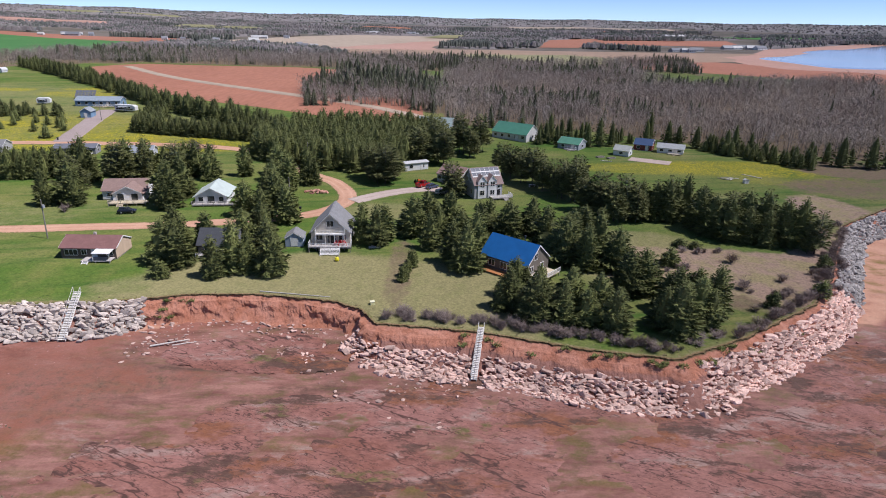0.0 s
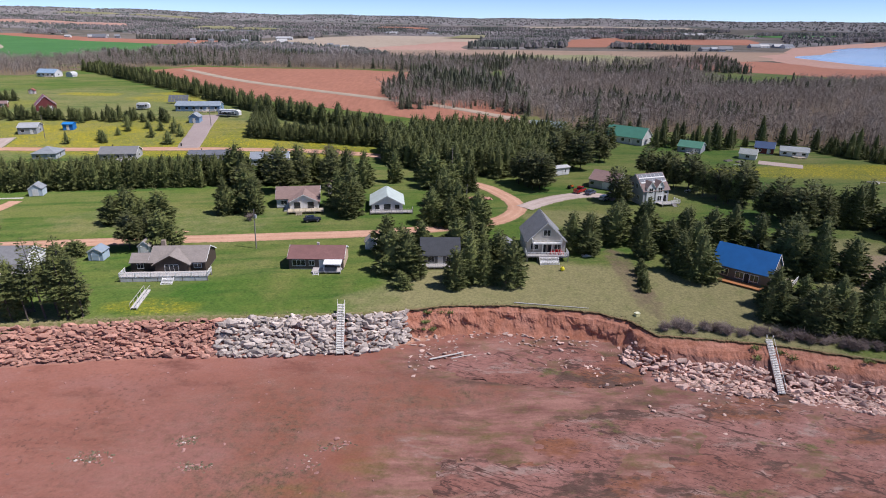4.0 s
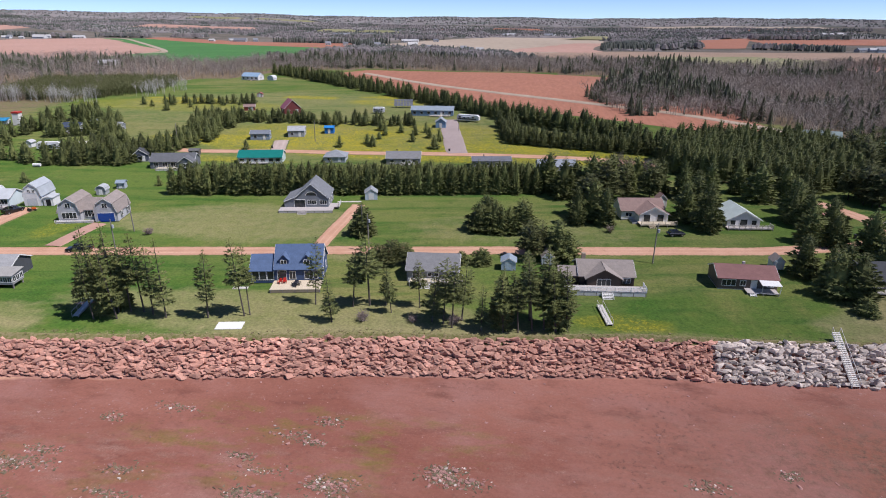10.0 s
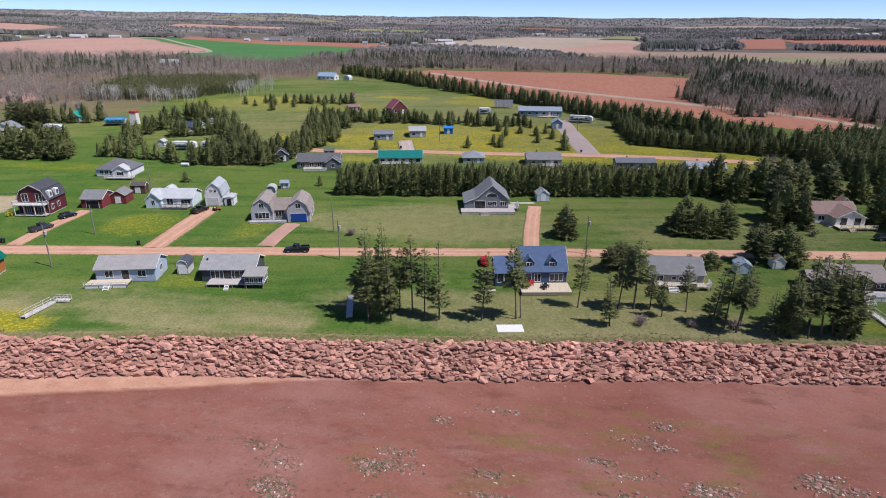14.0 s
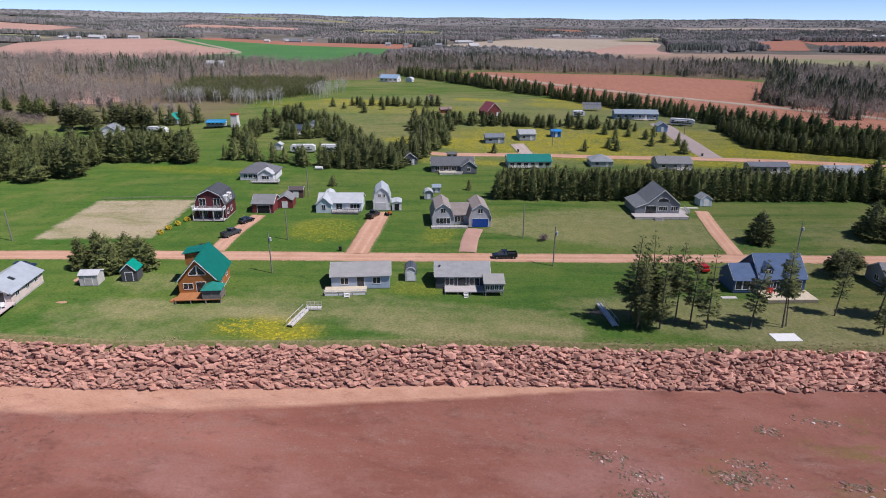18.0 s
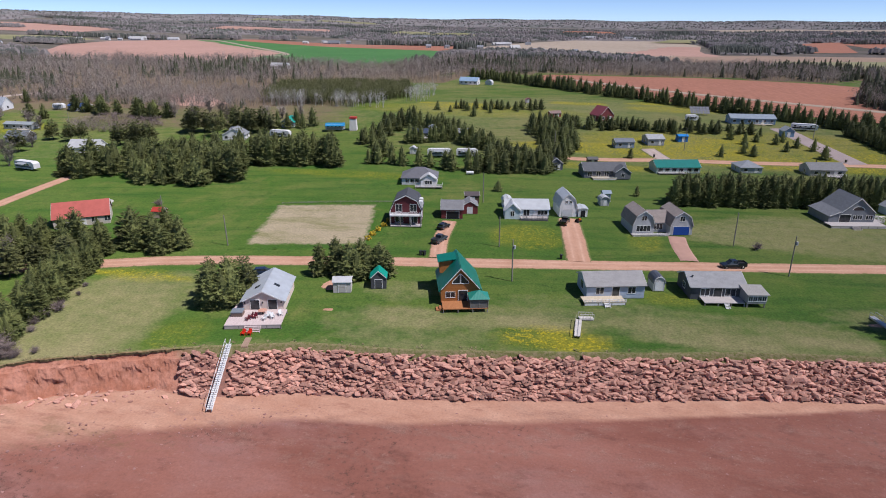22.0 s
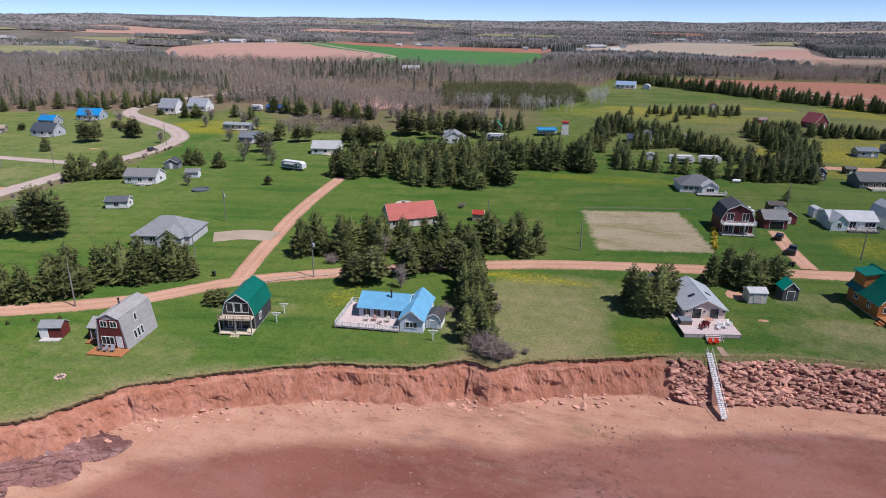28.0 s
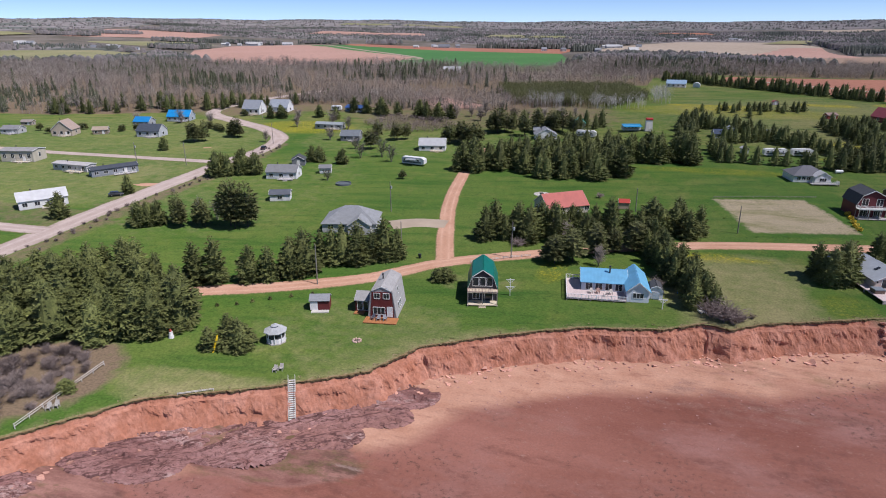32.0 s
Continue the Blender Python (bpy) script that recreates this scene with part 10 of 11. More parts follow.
def lawn_tractor(x, y, brg):
    th = thing("lawn_tractor", pose(x, y, ground(x, y) + .13, 0, 0, brg), "small orange lawn tractor on an earth drive", "tractor")
    c = paint((0.55, 0.12, 0.02), .4)
    part("bonnet", loft([[(.1, -.3, .4), (.1, .3, .4), (.1, .3, .95), (.1, -.3, .95)], [(1.1, -.26, .4), (1.1, .26, .4), (1.1, .24, .85), (1.1, -.24, .85)]]), c, th)
    part("chassis", Shape().box(-.9, 1.0, -.25, .25, .25, .42), DARK, th)
    part("seat", Shape().slab([(-.75, .62), (-.25, .6), (-.25, .7), (-.65, .72), (-.78, 1.1), (-.86, 1.08)], -.25, .25, 'y'), DARK, th)
    part("steering_wheel", Shape().tube((.0, 0, 1.0), (.03, 0, 1.04), .18, .18, 12), DARK, th)
    for px, r in ((-.55, .42), (.8, .27)):
        for s in (-1, 1):
            part("tyre", Shape().tube((px, s * .34, r - .1), (px, s * .56, r - .1), r, r, 14), RUBBER, th)


lawn_tractor(-253.4, 146.1, 60)
lawn_tractor(-7.2, 191.4, 40)
soil_patches = ((-523.6, 113.5, 7, 2.6), (-549.9, 123.6, 9, 2.2), (-547.9, 178.2, 2.5, 1.0))


def caravan(x, y, brg, L, label, stripe=(0.12, 0.13, 0.16), h=3.2, body=(0.72, 0.72, 0.71), roof=None):
    th = thing("caravan", pose(x, y, ground(x, y), 0, 0, brg), label, "caravan", "caravans")
    part("body", loft([[(px, -1.2, .6 + dz), (px, 1.2, .6 + dz), (px, 1.2, h - dz * 2), (px, -1.2, h - dz * 2)] for px, dz in ((-L / 2, .25), (-L / 2 + .5, 0), (L / 2 - 1.1, 0), (L / 2, .3))]), paint(body), th)
    part("stripe", Shape().box(-L / 2 + .6, L / 2 - 1.2, -1.23, -1.2, 1.1, 1.6), paint(stripe), th)
    for i in range(4):
        u = -L / 2 + L * (i + .7) / 5
        window(th, lambda uu, z, o: (uu, -1.2 - o, z), u, 1.8, .9, .7, None, 0)
    if roof:
        part("canopy", Shape().slab([(-3.4, h - .5), (1.5, h + .3), (1.5, h + .4), (-3.4, h - .4)], -L / 2, L / 2, 'x'), metal(roof), th)
    for px in (-.5, .6):
        part("tyre", Shape().tube((px, -1.15, .35), (px, -.9, .35), .35, .35, 10), RUBBER, th)
    part("awning", Shape().slab([(-2.8, 2.4), (-1.2, 2.7), (-1.2, 2.75), (-2.8, 2.45)], -L * .25, L * .2, 'x'), paint((0.3, 0.32, 0.34)), th)


caravan(-306.2, 219, 12, 9.6, "long white and grey caravan with awning")
caravan(-295.7, 221.8, 10, 8.4, "white caravan with dark stripes", (0.03, 0.03, 0.04))
caravan(-148.8, 297.9, -14, 11, "white and black motor home by a hedge", (0.02, 0.02, 0.02))
caravan(-363.4, 257.7, 16, 9, "white caravan under a blue canopy", (0.3, 0.3, 0.32), 3.0, (0.7, 0.7, 0.7), (0.02, 0.25, 0.5))
caravan(-383.9, 242.6, -4, 9.5, "white caravan among dark trees")
caravan(-444.9, 166.2, -12, 10, "white caravan with a grey awning on grass")
caravan(-532.3, 282.7, 8, 6, "small white caravan by the woods")
caravan(-196.1, 312.4, 10, 6, "small white caravan in the meadow")


# ---- poles, stairs and lawn things ----
def pole(x, y, h=9.2, lamp=False, arm=True):
    th = thing("utility_pole", pose(x, y, ground(x, y), TREE_RND.uniform(-1.2, 1.2), TREE_RND.uniform(-1.2, 1.2), TREE_RND.uniform(-10, 10)), "grey wooden utility pole standing beside the lane", "pole", "utility poles")
    part("post", Shape().lathe([(.15, -.6), (.14, h * .5), (.1, h)], 8), TIMBER, th)
    if arm:
        part("transformer", Shape().lathe([(.05, h - 2.0), (.24, h - 1.95), (.24, h - 1.2), (.05, h - 1.15)], 10, .36, 0), paint((0.45, 0.47, 0.48)), th)
        part("bracket", Shape().box(-.04, .3, -.04, .04, h - 1.7, h - 1.6), DARK, th)
    part("insulator", Shape().lathe([(.05, h - .02), (.07, h + .06), (.03, h + .16)], 8), paint((0.3, 0.3, 0.3)), th)


for x, y, h, a in ((-267.6, 102, 9.2, True), (-208.6, 118.1, 9.2, True), (-216, 135.7, 8.5, False), (-272.4, 122, 7.5, False), (-281.1, 158.7, 9, False), (-153.9, 131.1, 9.2, True), (-158.2, 141.4, 8, False),
                   (-89.8, 134.3, 9.2, True), (-390.5, 76.3, 9, True), (-431.5, 104.4, 9, True), (-416.5, 71.5, 8.5, False), (-428.2, 49.8, 9.2, False), (-336, 108.4, 7.5, False), (-361.7, 121.8, 7, False),
                   (-549.9, 136.8, 9.5, True), (-523.6, 194.3, 9.5, False), (-44.5, 206, 9.2, False), (-41, 163.5, 8, False), (-209, 251.8, 9, False), (-151, 278.6, 9, False), (-262, 235.6, 9, False), (-532.7, 143.7, 9, False), (-485.5, 234.9, 9, False), (-565.5, 254.3, 9, False)):
    pole(x, y, h, arm=a)


def stairs(x0, y0, z0, x1, y1, z1, w, mat, label, rail=True):
    L = math.hypot(x1 - x0, y1 - y0)
    brg = math.degrees(math.atan2(y1 - y0, x1 - x0))
    th = thing("beach_stairs", pose(x0, y0, 0, 0, 0, brg), label, "stairs")
    for s in (-w / 2, w / 2 - .07):
        part("stringer", Shape().slab([(0, z0 - .25), (L, z1 - .25), (L, z1), (0, z0)], s, s + .07, 'y'), mat, th)
    n = max(4, int(math.hypot(L, z0 - z1) / .32))
    for i in range(n):
        f = (i + .5) / n
        part("tread", Shape().box(L * f - .16, L * f + .16, -w / 2 + .07, w / 2 - .07, z0 + (z1 - z0) * f - .02, z0 + (z1 - z0) * f + .05), mat, th)
    if rail:
        for s in (-w / 2, w / 2 - .05):
            r = part("handrail", Shape().slab([(0, z0 + .85), (L, z1 + .85), (L, z1 + .93), (0, z0 + .93)], s, s + .05, 'y'), mat, th)
            for i in range(5):
                f = i / 4
                part("post", Shape().box(L * f - .03, L * f + .03, s, s + .05, z0 + (z1 - z0) * f - .1, z0 + (z1 - z0) * f + .88), mat, r)


WORN = surf("weathered_pale_wood", (0.48, 0.45, 0.41), (0.64, 0.61, 0.57), 1, 6, .85, .3, .02)
ALU = surf("dull_aluminium", (0.5, 0.51, 0.52), (0.62, 0.63, 0.64), 1, 6, .45, .1, .01, metal=.6)
PALE_ALU = surf("pale_aluminium", (0.66, 0.66, 0.65), (0.76, 0.76, 0.75), 1, 6, .5, .1, .01)
PALE_WOOD = surf("bleached_pale_wood", (0.6, 0.57, 0.53), (0.74, 0.71, 0.67), 1, 6, .85, .3, .02)
stairs(7.4, 93.2, 5.7, 5.8, 83.9, 1.2, 1.0, PALE_WOOD, "weathered wooden stairs over tumbled rocks")
stairs(-65.2, 102.4, 6.7, -64.4, 94.2, 1.2, 1.3, PALE_WOOD, "pale wooden stairs down grey boulders")
stairs(-311.5, 64.2, 6.7, -309.6, 53.6, 1.2, .9, PALE_ALU, "pale metal stairs over red boulders")
stairs(-414.3, 13.4, 6.3, -412.6, 9.6, 1.5, 1.1, WORN, "grey wooden ladder stairs down the red bluff")
for a, b, lab in (((-200, 99), (-197.6, 90.2), "metal gangway section lying on grass"), ((-254.4, 79.4), (-254, 86.2), "pale stair section stored on the lawn"), ((-254, 86.8), (-251.4, 87.5), "short pale stair landing stored on the lawn"),
                  ((-103.5, 109.6), (-102.4, 101.6), "weathered stair section lying on the lawn"), ((-352.4, 61.6), (-349.4, 55.2), "weathered stair section beside spruces")):
    stairs(*a, ground(*a) + .45, *b, ground(*b) + .35, 1.1, WORN if "metal" not in lab else ALU, lab)


def chair(x, y, z, brg, colour, label, group="lawn chairs"):
    th = thing("deck_chair", pose(x, y, z, 0, 0, brg), label, "chair", group)
    m = paint(colour)
    part("seat", Shape().slab([(-.3, .42), (.3, .32), (.3, .36), (-.3, .46)], -.28, .28, 'y'), m, th)
    part("backrest", Shape().slab([(.22, .34), (.55, 1.0), (.6, .98), (.27, .32)], -.3, .3, 'y'), m, th)
    for s in (-.36, .28):
        part("armrest", Shape().box(-.35, .4, s, s + .09, .58, .62), m, th)
        for px in (-.3, .3):
            part("leg", Shape().box(px - .04, px + .04, s, s + .08, 0, .58), m, th)


for x, y, brg, c, lab in ((-310.9, 68.1, 90, (0.6, 0.03, 0.01), "bright red wooden chair on the lawn"), (-309.9, 68.4, 90, (0.6, 0.03, 0.01), "bright red wooden chair on the lawn"),
                          (-418.6, 15.6, 95, (0.45, 0.42, 0.38), "weathered pale lawn chair on the bluff"), (-417.9, 16.3, 95, (0.45, 0.42, 0.38), "weathered pale lawn chair on the bluff"),
                          (-445.6, -2.6, 110, (0.45, 0.42, 0.38), "weathered pale lawn chair on the bluff"), (-445.0, -1.8, 110, (0.45, 0.42, 0.38), "weathered pale lawn chair on the bluff")):
    chair(x, y, ground(x, y), brg, c, lab)


def on_deck(cx, cy, brg, dx, dy, dz):
    v = pose(cx, cy, ground(cx, cy), 0, 0, brg) @ Vector((dx, dy, dz))
    return v.x, v.y, v.z


for cx, cy, b, z, rows in ((-311.2, 76.6, 14, .8, [(-1.6, -3.4, 30, (0.16, 0.02, 0.03)), (-.8, -3.6, 70, (0.16, 0.02, 0.03)), (-1.9, -4.3, -40, (0.16, 0.02, 0.03)), (1.6, -3.4, 90, (0.75, 0.74, 0.72)), (2.4, -3.8, 120, (0.75, 0.74, 0.72)), (1.0, -4.4, 60, (0.75, 0.74, 0.72)), (3.6, -2.6, 120, (0.75, 0.74, 0.72))]),
                           (-163.4, 111.3, 11, .75, [(-3.6, -1.6, 60, (0.5, 0.03, 0.02)), (-2.6, -1.4, 90, (0.5, 0.03, 0.02)), (-.6, -2.6, 20, (0.04, 0.04, 0.05)), (.4, -2.4, 160, (0.04, 0.04, 0.05)), (-.2, -3.4, 80, (0.04, 0.04, 0.05)), (-.1, -1.8, -80, (0.04, 0.04, 0.05))]),
                           (-24.2, 130.7, 2, 1.3, [(1.2, -1.3, 90, (0.55, 0.02, 0.015)), (2.2, -1.3, 90, (0.55, 0.02, 0.015)), (3.2, -1.4, 110, (0.55, 0.02, 0.015))]),
                           (-368.4, 60.8, 6, .45, [(-2.6, -1.6, 90, (0.6, 0.55, 0.5)), (-1.2, -1.4, 90, (0.45, 0.3, 0.25)), (1.4, -1.5, 90, (0.6, 0.55, 0.5)), (.2, -2.6, -60, (0.6, 0.55, 0.5))]),
                           (-408.7, 38.4, 8, .25, [(-1.6, -1.2, 70, (0.12, 0.13, 0.16)), (-.4, -1.4, 90, (0.3, 0.3, 0.32)), (.8, -1.3, 110, (0.3, 0.3, 0.32))])):
    for dx, dy, turn, c in rows:
        chair(*on_deck(cx, cy, b, dx, dy, z), b + turn, c, "low-slung deck chair on a wooden deck" if c[0] < .3 else "painted deck chair on a wooden deck", "deck chairs")


def round_table(x, y, z, r, c, label):
    th = thing("patio_table", pose(x, y, z), label, "table")
    part("tabletop", Shape().lathe([(r, .68), (r, .73)], 14), paint(c), th)
    part("pedestal", Shape().lathe([(.25, 0), (.06, .05), (.05, .68)], 8), DARK, th)


round_table(*on_deck(-311.2, 76.6, 14, .2, -1.8, .8), .8, (0.55, 0.3, 0.22), "round salmon-topped patio table on the deck")
round_table(*on_deck(-163.4, 111.3, 11, -.1, -2.6, .75), .55, (0.05, 0.05, 0.06), "small dark patio table on the deck")
th = thing("hot_tub", pose(*on_deck(-311.2, 76.6, 14, -4.2, -2.0, .8), 0, 0, 14), "covered grey hot tub on the deck", "hot tub")
part("tub", Shape().box(-1, 1, -.9, .9, 0, .75), paint((0.16, 0.11, 0.09)), th)
part("cover", Shape().box(-1.05, 1.05, -.95, .95, .75, .9), paint((0.2, 0.23, 0.26)), th)


def bin_at(x, y, c=(0.03, 0.035, 0.035), label="black wheeled refuse bin beside the lane"):
    th = thing("refuse_bin", pose(x, y, ground(x, y) + .05, 0, 0, x * 7), label, "bin", "refuse bins")
    part("body", loft([[(-.22, -.24, 0), (.22, -.24, 0), (.22, .24, 0), (-.22, .24, 0)], [(-.3, -.32, 1.0), (.3, -.32, 1.0), (.3, .32, 1.0), (-.3, .32, 1.0)]]), paint(c), th)
    part("lid", Shape().slab([(-.34, 1.0), (.34, 1.0), (.34, 1.06), (-.3, 1.14)], -.34, .34, 'x'), paint(c), th)
    part("wheel", Shape().tube((-.28, .26, .1), (.28, .26, .1), .1, .1, 8), RUBBER, th)


for x, y in ((-289.6, 112.3), (-288.8, 112.4), (-257.6, 117.5), (-411.6, 70.6), (-37.2, 159.1), (-150.5, 243.5), (-222.5, 238.3)):
    bin_at(x, y)


def clothes_post(x, y, brg):
    th = thing("clothes_post", pose(x, y, ground(x, y), 0, 0, brg), "white wooden clothesline post on the lawn", "clothes post", "clothes posts")
    part("post", Shape().box(-.07, .07, -.07, .07, -.3, 2.2), WHITE, th)
    part("crossarm", Shape().box(-.9, .9, -.05, .05, 1.9, 2.05), WHITE, th)
    for s in (-1, 1):
        part("brace", Shape().slab([(s * .07, 1.2), (s * .75, 1.9), (s * .66, 1.92), (s * .07, 1.32)], -.03, .03, 'y'), WHITE, th)


for x, y in ((-386.9, 54.7), (-387.5, 58.5), (-357, 55.6)):
    clothes_post(x, y, 12)


def pad(name, label, x, y, brg, w, d, mat, h=.12, category="slab"):
    th = tagged(new(name, Shape().box(-w / 2, w / 2, -d / 2, d / 2, -.2, h).mesh(name, mat)), label, category)
    th.matrix_world = pose(x, y, ground(x, y), 0, 0, brg)


pad("concrete_pad", "white concrete pad near the rocks", -168.8, 91.7, 11, 4.6, 2.7, WHITE)
pad("concrete_pad", "small concrete pad beside a blue house", -174.2, 107.3, 11, 3, 1, CONCRETE)
pad("plank_path", "short worn plank path on the lawn", -309.2, 65.9, 104, 3.2, 1.1, surf("worn_plank", (0.3, 0.2, 0.14), (0.4, 0.28, 0.2), 1, 6), .06, "path")
pad("gravel_pad", "bare grey gravel parking pad on the grass", 78.9, 230.9, -28, 15, 7, GRAVEL, .08, "gravel pad")
def soil_patch(x, y, rx, ry, label):
    """A bare patch with a ragged rim."""
    rnd = random.Random(int(x * 10))
    v = [(0, 0, .07)]
    for k, z in ((.6, .06), (1.0, -.03)):
        v += [(rx * k * rnd.uniform(.7, 1.2) * math.cos(i * math.pi / 9), ry * k * rnd.uniform(.7, 1.2) * math.sin(i * math.pi / 9), z) for i in range(18)]
    f = [(0, 1 + i, 1 + (i + 1) % 18) for i in range(18)] + [(1 + i, 19 + i, 19 + (i + 1) % 18, 1 + (i + 1) % 18) for i in range(18)]
    ob = tagged(new("soil_patch", Shape().add(v, f).mesh("soil_patch", ROAD, True)), label, "soil")
    ob.matrix_world = pose(x, y, ground(x, y), 0, 0, 14)


soil_patch(-304, 91.5, 2.2, 2.8, "bare red soil patch beside sheds")
soil_patch(-300.4, 80.8, 1.3, .6, "small bare red soil patch on the lawn")
soil_patch(-112, 144.6, 3.4, .9, "bare red soil below hedge trees")
soil_patch(-200, 96.2, 2.2, .9, "worn bare patch on the lawn")
for x, y, rx, ry in soil_patches:
    soil_patch(x, y, rx, ry, "bare reddish soil patch beside mobile homes")
th = thing("fire_circle", pose(-390.9, 135.8, ground(-390.9, 135.8)), "round pale gravel circle with a fire pit", "fire pit")
part("gravel_disc", Shape().lathe([(2.7, -.1), (2.6, .1), (1.6, .14), (.05, .12)], 24), CONCRETE, th)
part("fire_ring", Shape().lathe([(.62, .1), (.62, .42), (.46, .42), (.44, .2), (.03, .18)], 12), paint((0.05, 0.045, 0.045)), th)
for k in range(4):
    part("seat_stone", Shape().lathe([(.26, .08), (.3, .24), (.2, .42), (.02, .45)], 7, 1.5 * math.cos(k * 1.57 + .5), 1.5 * math.sin(k * 1.57 + .5)), ROCK_GREY, th)
th = thing("fire_pit", pose(-409.8, 28.6, ground(-409.8, 28.6)), "ring of stones round a fire pit", "fire pit")
part("ash", Shape().lathe([(.5, .02), (.3, .08), (.02, .07)], 12), BARK, th)
for k in range(9):
    part("ring_stone", Shape().lathe([(.2, -.05), (.22, .12), (.14, .26), (.02, .28)], 7, .68 * math.cos(k * .698), .68 * math.sin(k * .698)), ROCK_PALE, th)
th = thing("stone_heap", pose(-36.4, 177.6, ground(-36.4, 177.6)), "heap of broken red stones inside the lane's bend", "stones")
for i in range(40):
    a, r = TREE_RND.uniform(0, 6.3), 3.4 * math.sqrt(TREE_RND.random())
    ob = part("stone", array_mesh("stone", *BLOCKS[i % 12], ROCK_RED), None, th)
    ob.matrix_basis = pose(r * math.cos(a), r * .5 * math.sin(a), .2 + .5 * max(0, 1 - r / 3), TREE_RND.uniform(0, 60), 0, TREE_RND.uniform(0, 360)) @ Matrix.Scale(TREE_RND.uniform(.4, .9), 4)
th = thing("pool", pose(-458.6, 130, ground(-458.6, 130)), "round above-ground pool with a dark rim", "pool")
part("wall", Shape().lathe([(2.7, -.1), (2.7, .6), (2.5, .6), (2.5, .3), (.05, .28)], 24), paint((0.12, 0.14, 0.15)), th)
th = thing("gas_tank", pose(-290, 192.1, ground(-290, 192.1), 0, 0, 10), "white horizontal gas tank on grass", "tank")
part("tank", Shape().tube((-1.3, 0, .8), (1.3, 0, .8), .55, .55, 14), WHITE, th)
for s in (-.8, .8):
    part("foot", Shape().box(s - .1, s + .1, -.35, .35, -.1, .4), CONCRETE, th)
th = thing("kayak", pose(-432.4, 18.6, ground(-432.4, 18.6), 0, -62, 80), "yellow kayak leaning on low spruces", "kayak")
part("hull", loft([[(px, -w2, 0), (px, 0, -.12), (px, w2, 0), (px, 0, .2)] for px, w2 in ((-.2, .03), (.4, .25), (1.4, .33), (2.4, .25), (3.0, .03))]), paint((0.65, 0.45, 0.01)), th)
th = thing("rowing_boat", pose(-352.6, 63.2, ground(-352.6, 63.2), 0, 0, 125), "upturned blue rowing boat beside spruces", "boat")
part("hull", loft([[(px, -w2, .05), (px, -w2 * .6, .4), (px, w2 * .6, .4), (px, w2, .05)] for px, w2 in ((-1.6, .4), (0, .7), (1.2, .55), (1.9, .08))]), paint((0.03, 0.12, 0.3)), th)
th = thing("water_barrel", pose(-445.4, 22.6, ground(-445.4, 22.6)), "turquoise plastic barrel under spruces", "barrel")
part("drum", Shape().lathe([(.45, 0), (.55, .4), (.55, .9), (.4, 1.2)], 12), paint((0.03, 0.4, 0.45)), th)
th = thing("garden_lighthouse", pose(-443, 21.2, ground(-443, 21.2)), "small white ornamental lighthouse on the lawn", "ornament")
part("tower", Shape().lathe([(.5, 0), (.3, 1.1), (.36, 1.15), (.36, 1.25)], 8), WHITE, th)
part("lantern", Shape().lathe([(.2, 1.25), (.2, 1.5), (.26, 1.52), (.02, 1.75)], 8), paint((0.4, 0.05, 0.04)), th)
th = thing("tower_house", pose(-355.2, 259.7, ground(-355.2, 259.7), 0, 0, 8), "narrow white lookout tower with a red top", "tower")
part("wall", loft([[(-1.7, -1.7, 0), (1.7, -1.7, 0), (1.7, 1.7, 0), (-1.7, 1.7, 0)], [(-1.4, -1.4, 5.4), (1.4, -1.4, 5.4), (1.4, 1.4, 5.4), (-1.4, 1.4, 5.4)]]), siding((0.72, 0.7, 0.66)), th)
part("parapet", Shape().box(-1.6, 1.6, -1.6, 1.6, 5.4, 6.1), paint((0.5, 0.05, 0.04)), th)
for z in (1.2, 3.2):
    window(th, lambda u, zz, o: (u, -1.62 + zz * .055 - o, zz), .3, z, .8, 1.1, None, 0)
th = thing("solar_array", pose(-188, 334, ground(-188, 334), 0, 0, 8), "ground-mounted solar panel array in the meadow", "solar array")
for i in range(6):
    for j in range(3):
        part("solar_panel", Shape().slab([(j * 1.25, 1 + j * 1.1), (j * 1.25 + 1.15, 1 + j * 1.1 + 1.0), (j * 1.25 + 1.12, 1 + j * 1.1 + 1.06), (j * 1.25 - .03, 1.06 + j * 1.1)], -5 + i * 1.7, -3.45 + i * 1.7, 'x'), SOLAR, th)
for i in range(3):
    part("support", Shape().box(-4 + i * 4, -3.8 + i * 4, 2, 2.2, -.3, 2.6), TIMBER, th)


def rail_fence(pts, label, h=.9, step=2.4, mat=None):
    th = thing("rail_fence", pose(*pts[0], 0), label, "fence")
    mat = mat or WORN
    for a, b in zip(pts, pts[1:]):
        n = max(1, round(math.dist(a, b) / step))
        last = None
        for i in range(n + 1):
            x, y = a[0] + (b[0] - a[0]) * i / n, a[1] + (b[1] - a[1]) * i / n
            z = ground(x, y)
            lx, ly = x - pts[0][0], y - pts[0][1]
            part("post", Shape().lathe([(.07, z - .3), (.06, z + h)], 6, lx, ly), mat, th)
            if last:
                for k in (.5, .9):
                    part("rail", Shape().tube((last[0], last[1], last[2] + h * k), (lx, ly, z + h * k), .05, .045, 5), mat, th)
            last = (lx, ly, z)


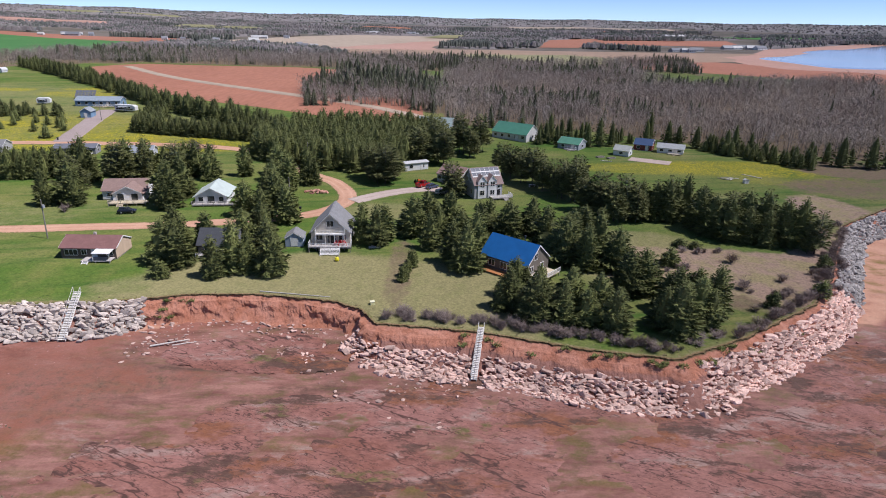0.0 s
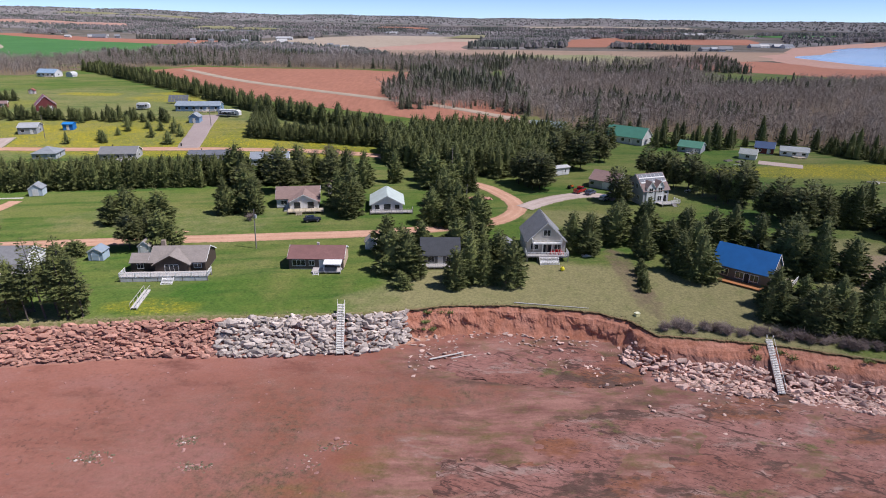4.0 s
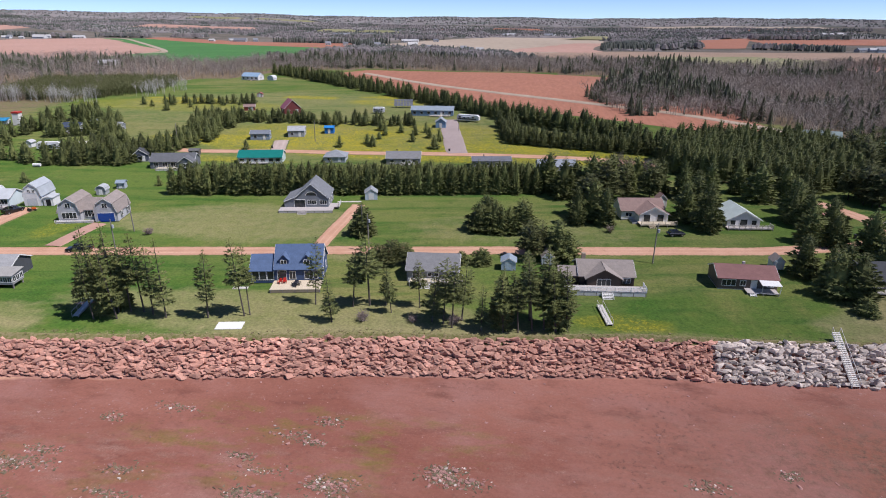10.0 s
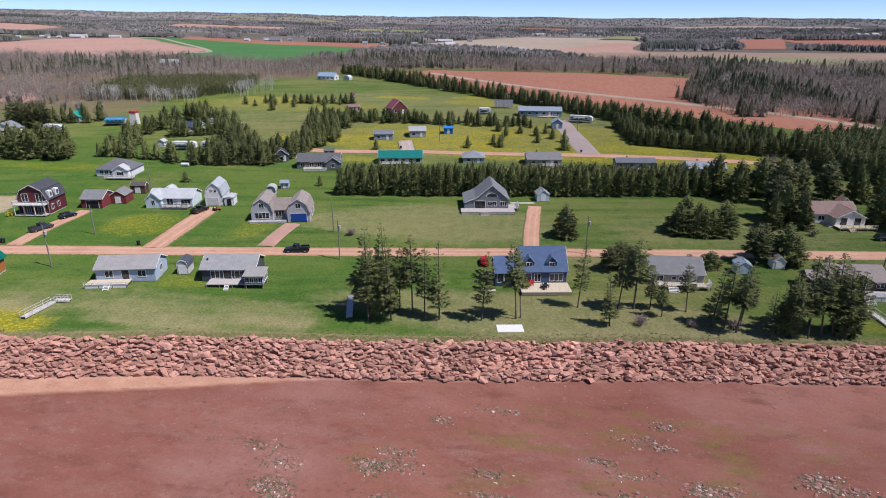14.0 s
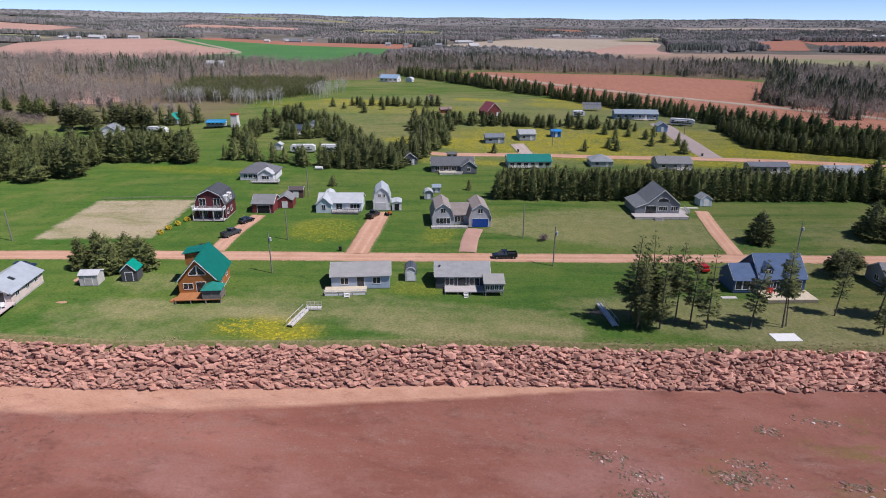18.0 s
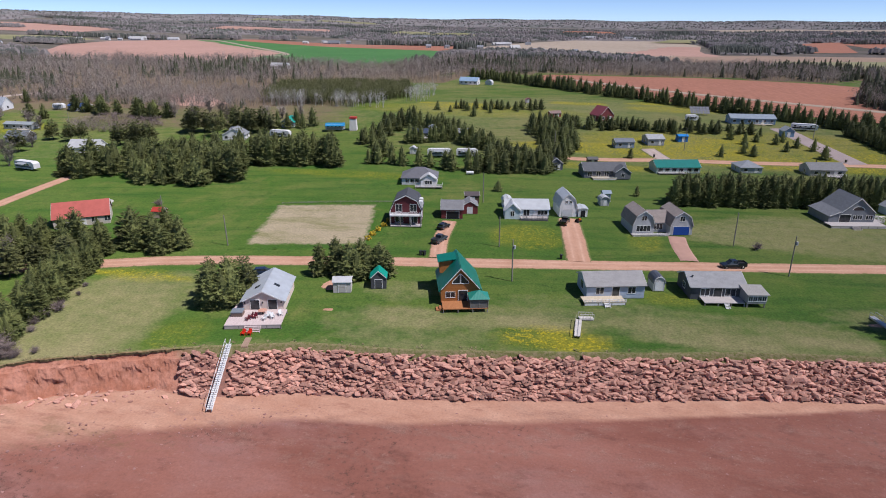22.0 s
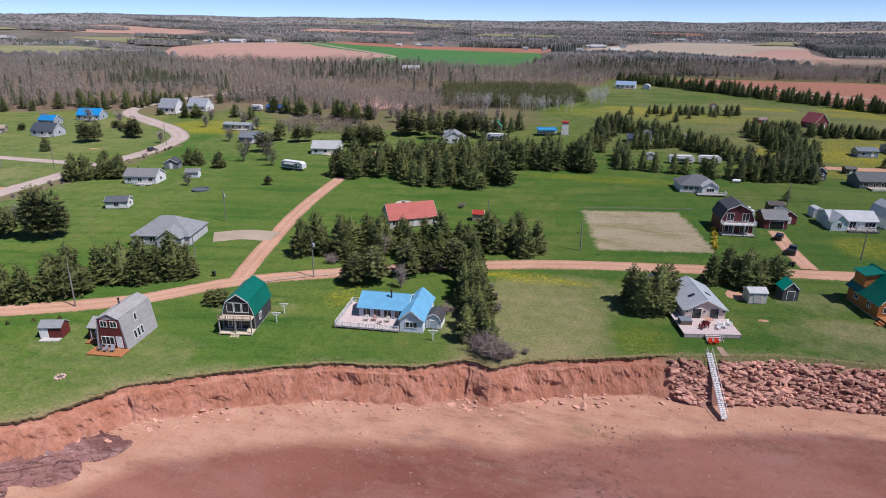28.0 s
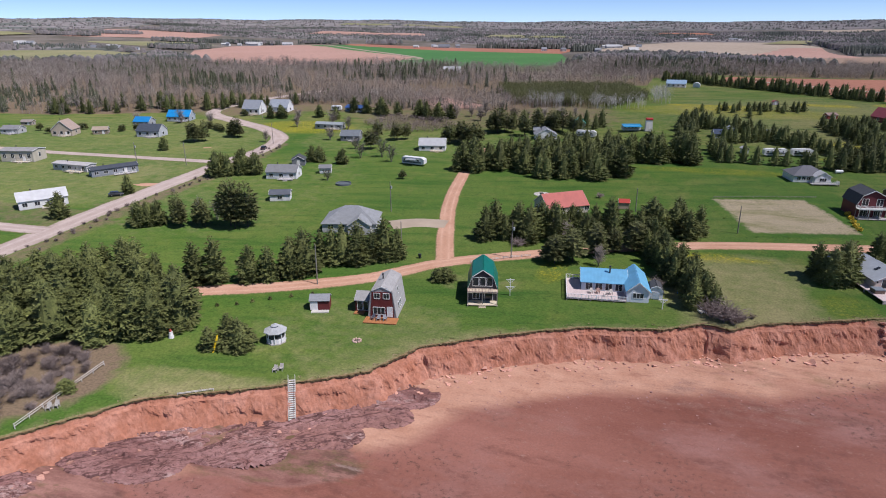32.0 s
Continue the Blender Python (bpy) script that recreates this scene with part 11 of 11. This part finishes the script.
rail_fence([(-446.3, -7.6), (-446.9, 0), (-447.4, 10)], "grey pole fence at the edge of brush")
rail_fence([(-399, 70.6), (-392.1, 75.2), (-386.1, 78.4)], "low grey pole fence along the lane", .7)
rail_fence([(-338, 143.3), (-321.9, 148.3), (-307.1, 152.1)], "light rope fence behind the garden plot", .6, 4, TIMBER)
rail_fence([(-429.5, 5.6), (-425, 8.2)], "short grey pole fence on the bluff's edge", .4)
for a, b, r in (((-49, 93.6), (-43.4, 96), .16), ((-45.4, 94), (-41.8, 95.4), .1), ((-33.6, 106.9), (-20, 104.9), .1)):
    z = [(ground(*q) if q[1] > 104 else float(shore_z(*q))) + .15 for q in (a, b)]
    th = thing("driftwood_log", pose(a[0], a[1], 0), "bleached driftwood log lying on the shore", "log", "driftwood")
    part("trunk", Shape().tube((0, 0, z[0]), (b[0] - a[0], b[1] - a[1], z[1]), r, r * .6, 7), WORN, th)

# small things on the eastern lawns
th = thing("buoy", pose(-21.7, 123.3, ground(-21.7, 123.3)), "yellow buoy lying on the lawn by steps", "buoy")
part("float", Shape().lathe([(.1, 0), (.42, .15), (.5, .45), (.36, .8), (.12, .95)], 12), paint((0.8, 0.68, 0.03)), th)
part("eye", Shape().lathe([(.12, .95), (.06, 1.1)], 8), DARK, th)
th = thing("plastic_bin", pose(-11.9, 102.3, ground(-11.9, 102.3), 0, 0, 20), "small pale yellow bin on the lawn's edge", "bin")
part("tub", Shape().box(-.4, .4, -.35, .35, 0, .55), paint((0.7, 0.66, 0.35)), th)
part("lid", Shape().box(-.44, .44, -.39, .39, .55, .62), paint((0.72, 0.7, 0.5)), th)
for x, y, b in ((61.4, 236, 30), (65.2, 234.3, 30)):
    th = thing("raised_bed", pose(x, y, ground(x, y), 0, 0, b), "dark raised garden bed on the meadow", "garden bed", "raised beds")
    part("soil", Shape().box(-1.6, 1.6, -.7, .7, .1, .32), BARK, th)
    for a0, a1, b0, b1 in ((-1.7, 1.7, -.8, -.7), (-1.7, 1.7, .7, .8), (-1.7, -1.6, -.7, .7), (1.6, 1.7, -.7, .7)):
        part("board", Shape().box(a0, a1, b0, b1, 0, .45), TIMBER, th)
for x, y, b, w, c, lab in ((45.5, 183.4, 25, 2.6, (0.72, 0.71, 0.69), "small white hut behind pines"), (100.8, 199.4, 10, 1.5, (0.74, 0.72, 0.68), "small pale box standing on the meadow")):
    th = thing("hut", pose(x, y, ground(x, y), 0, 0, b), lab, "hut")
    part("wall", Shape().box(-w / 2, w / 2, -w * .4, w * .4, 0, w * .7), siding(c), th)
    part("roof", Shape().slab([(-w * .58, w * .68), (0, w * .98), (w * .58, w * .68), (w * .58, w * .75), (0, w * 1.05), (-w * .58, w * .75)], -w * .5, w * .5, 'y'), metal((0.5, 0.5, 0.5)), th)
    part("door", Shape().box(-w * .14, w * .14, -w * .4 - .04, -w * .4, .05, w * .58), paint((0.4, 0.4, 0.4)), th)
th = thing("board_stack", pose(96.6, 204, ground(96.6, 204), 0, 0, -8), "loose grey boards piled on the meadow", "boards")
for i, (dx, dy, tw) in enumerate(((0, 0, 0), (.5, .6, 25), (-1.6, .2, -30), (1.4, -.4, 60), (-.4, 1.1, 12), (2.2, .5, -15))):
    ob = part("board", Shape().box(-1.5, 1.5, -.22, .22, .02 + .09 * i, .1 + .09 * i), WORN if i % 2 else TIMBER, th)
    ob.matrix_basis = pose(dx, dy, 0, 0, 0, tw)
for x, y, b, l in ((107.4, 209.2, -55, 7), (62, 229, -20, 4)):
    th = thing("timber", pose(x, y, ground(x, y), 0, 0, b), "long pale timber lying in the grass", "timber", "loose timbers")
    part("beam", Shape().box(-l / 2, l / 2, -.18, .18, 0, .22), WORN, th)
th = thing("garden_table", pose(28.8, 188.9, ground(28.8, 188.9), 0, 0, 15), "white folding table on the lawn", "table")
part("tabletop", Shape().box(-1, 1, -.45, .45, .7, .76), WHITE, th)
for dx in (-.85, .85):
    for dy in (-.35, .35):
        part("leg", Shape().box(dx - .04, dx + .04, dy - .04, dy + .04, 0, .7), WHITE, th)
th = thing("wood_pile", pose(-14.6, 131.9, ground(-14.6, 131.9), 0, 0, 8), "low pile of bleached logs on the lawn", "wood pile")
for i in range(9):
    part("log", Shape().tube((-1.3 + .1 * (i % 3), -.6 + .3 * (i % 5), .14 + .2 * (i // 5)), (1.2 + .12 * (i % 4), -.55 + .3 * (i % 5), .14 + .2 * (i // 5)), .13, .11, 7), WORN, th)

# far farmsteads on the rise
def farm(x, y, brg, n, seed):
    rnd = random.Random(seed)
    for i in range(n):
        a, r = rnd.uniform(0, 6.28), rnd.uniform(0, 60)
        big = rnd.random() < .35
        w, d = (rnd.uniform(18, 32), rnd.uniform(10, 14)) if big else (rnd.uniform(9, 13), rnd.uniform(7, 9))
        px, py = x + r * math.cos(a) * 1.6, y + r * math.sin(a) * .6
        e = 3.4 if big else rnd.choice((3, 4.5))
        th = thing("barn" if big else "house", pose(px, py, ground(px, py), 0, 0, brg + rnd.uniform(-20, 20)), "distant pale barn on farmland" if big else "distant pale farmhouse on farmland", "barn" if big else "house", "far farmsteads")
        volume(th, 'gable', w, d, e, e + d * .36, siding(rnd.choice([(0.7, 0.7, 0.69), (0.7, 0.7, 0.69), (0.55, 0.53, 0.5), (0.4, 0.4, 0.41)])), metal(rnd.choice([(0.5, 0.5, 0.5), (0.3, 0.31, 0.33), (0.55, 0.54, 0.52), (0.2, 0.21, 0.23)])), 0, 0, 0, 'x', .4)
        for k in range(3):
            window(th, lambda u, z, o: (u, -o, z), -w / 3 + k * w / 3, 1.2, 1.4, 1.4, None, 0)


for x, y, n, s in ((-300, 1100, 6, 1), (-445, 1250, 5, 2), (-790, 1400, 6, 3), (-1010, 1560, 6, 4), (-1330, 1340, 6, 5), (-1480, 1130, 6, 6), (-1230, 1400, 4, 7), (480, 1225, 6, 8), (660, 1380, 5, 9), (-1760, 1180, 5, 10), (-620, 1800, 5, 11), (-150, 1900, 5, 12), (700, 2000, 4, 13), (-400, 1440, 4, 14), (-1080, 800, 3, 15)):
    farm(x, y, 15, n, s)
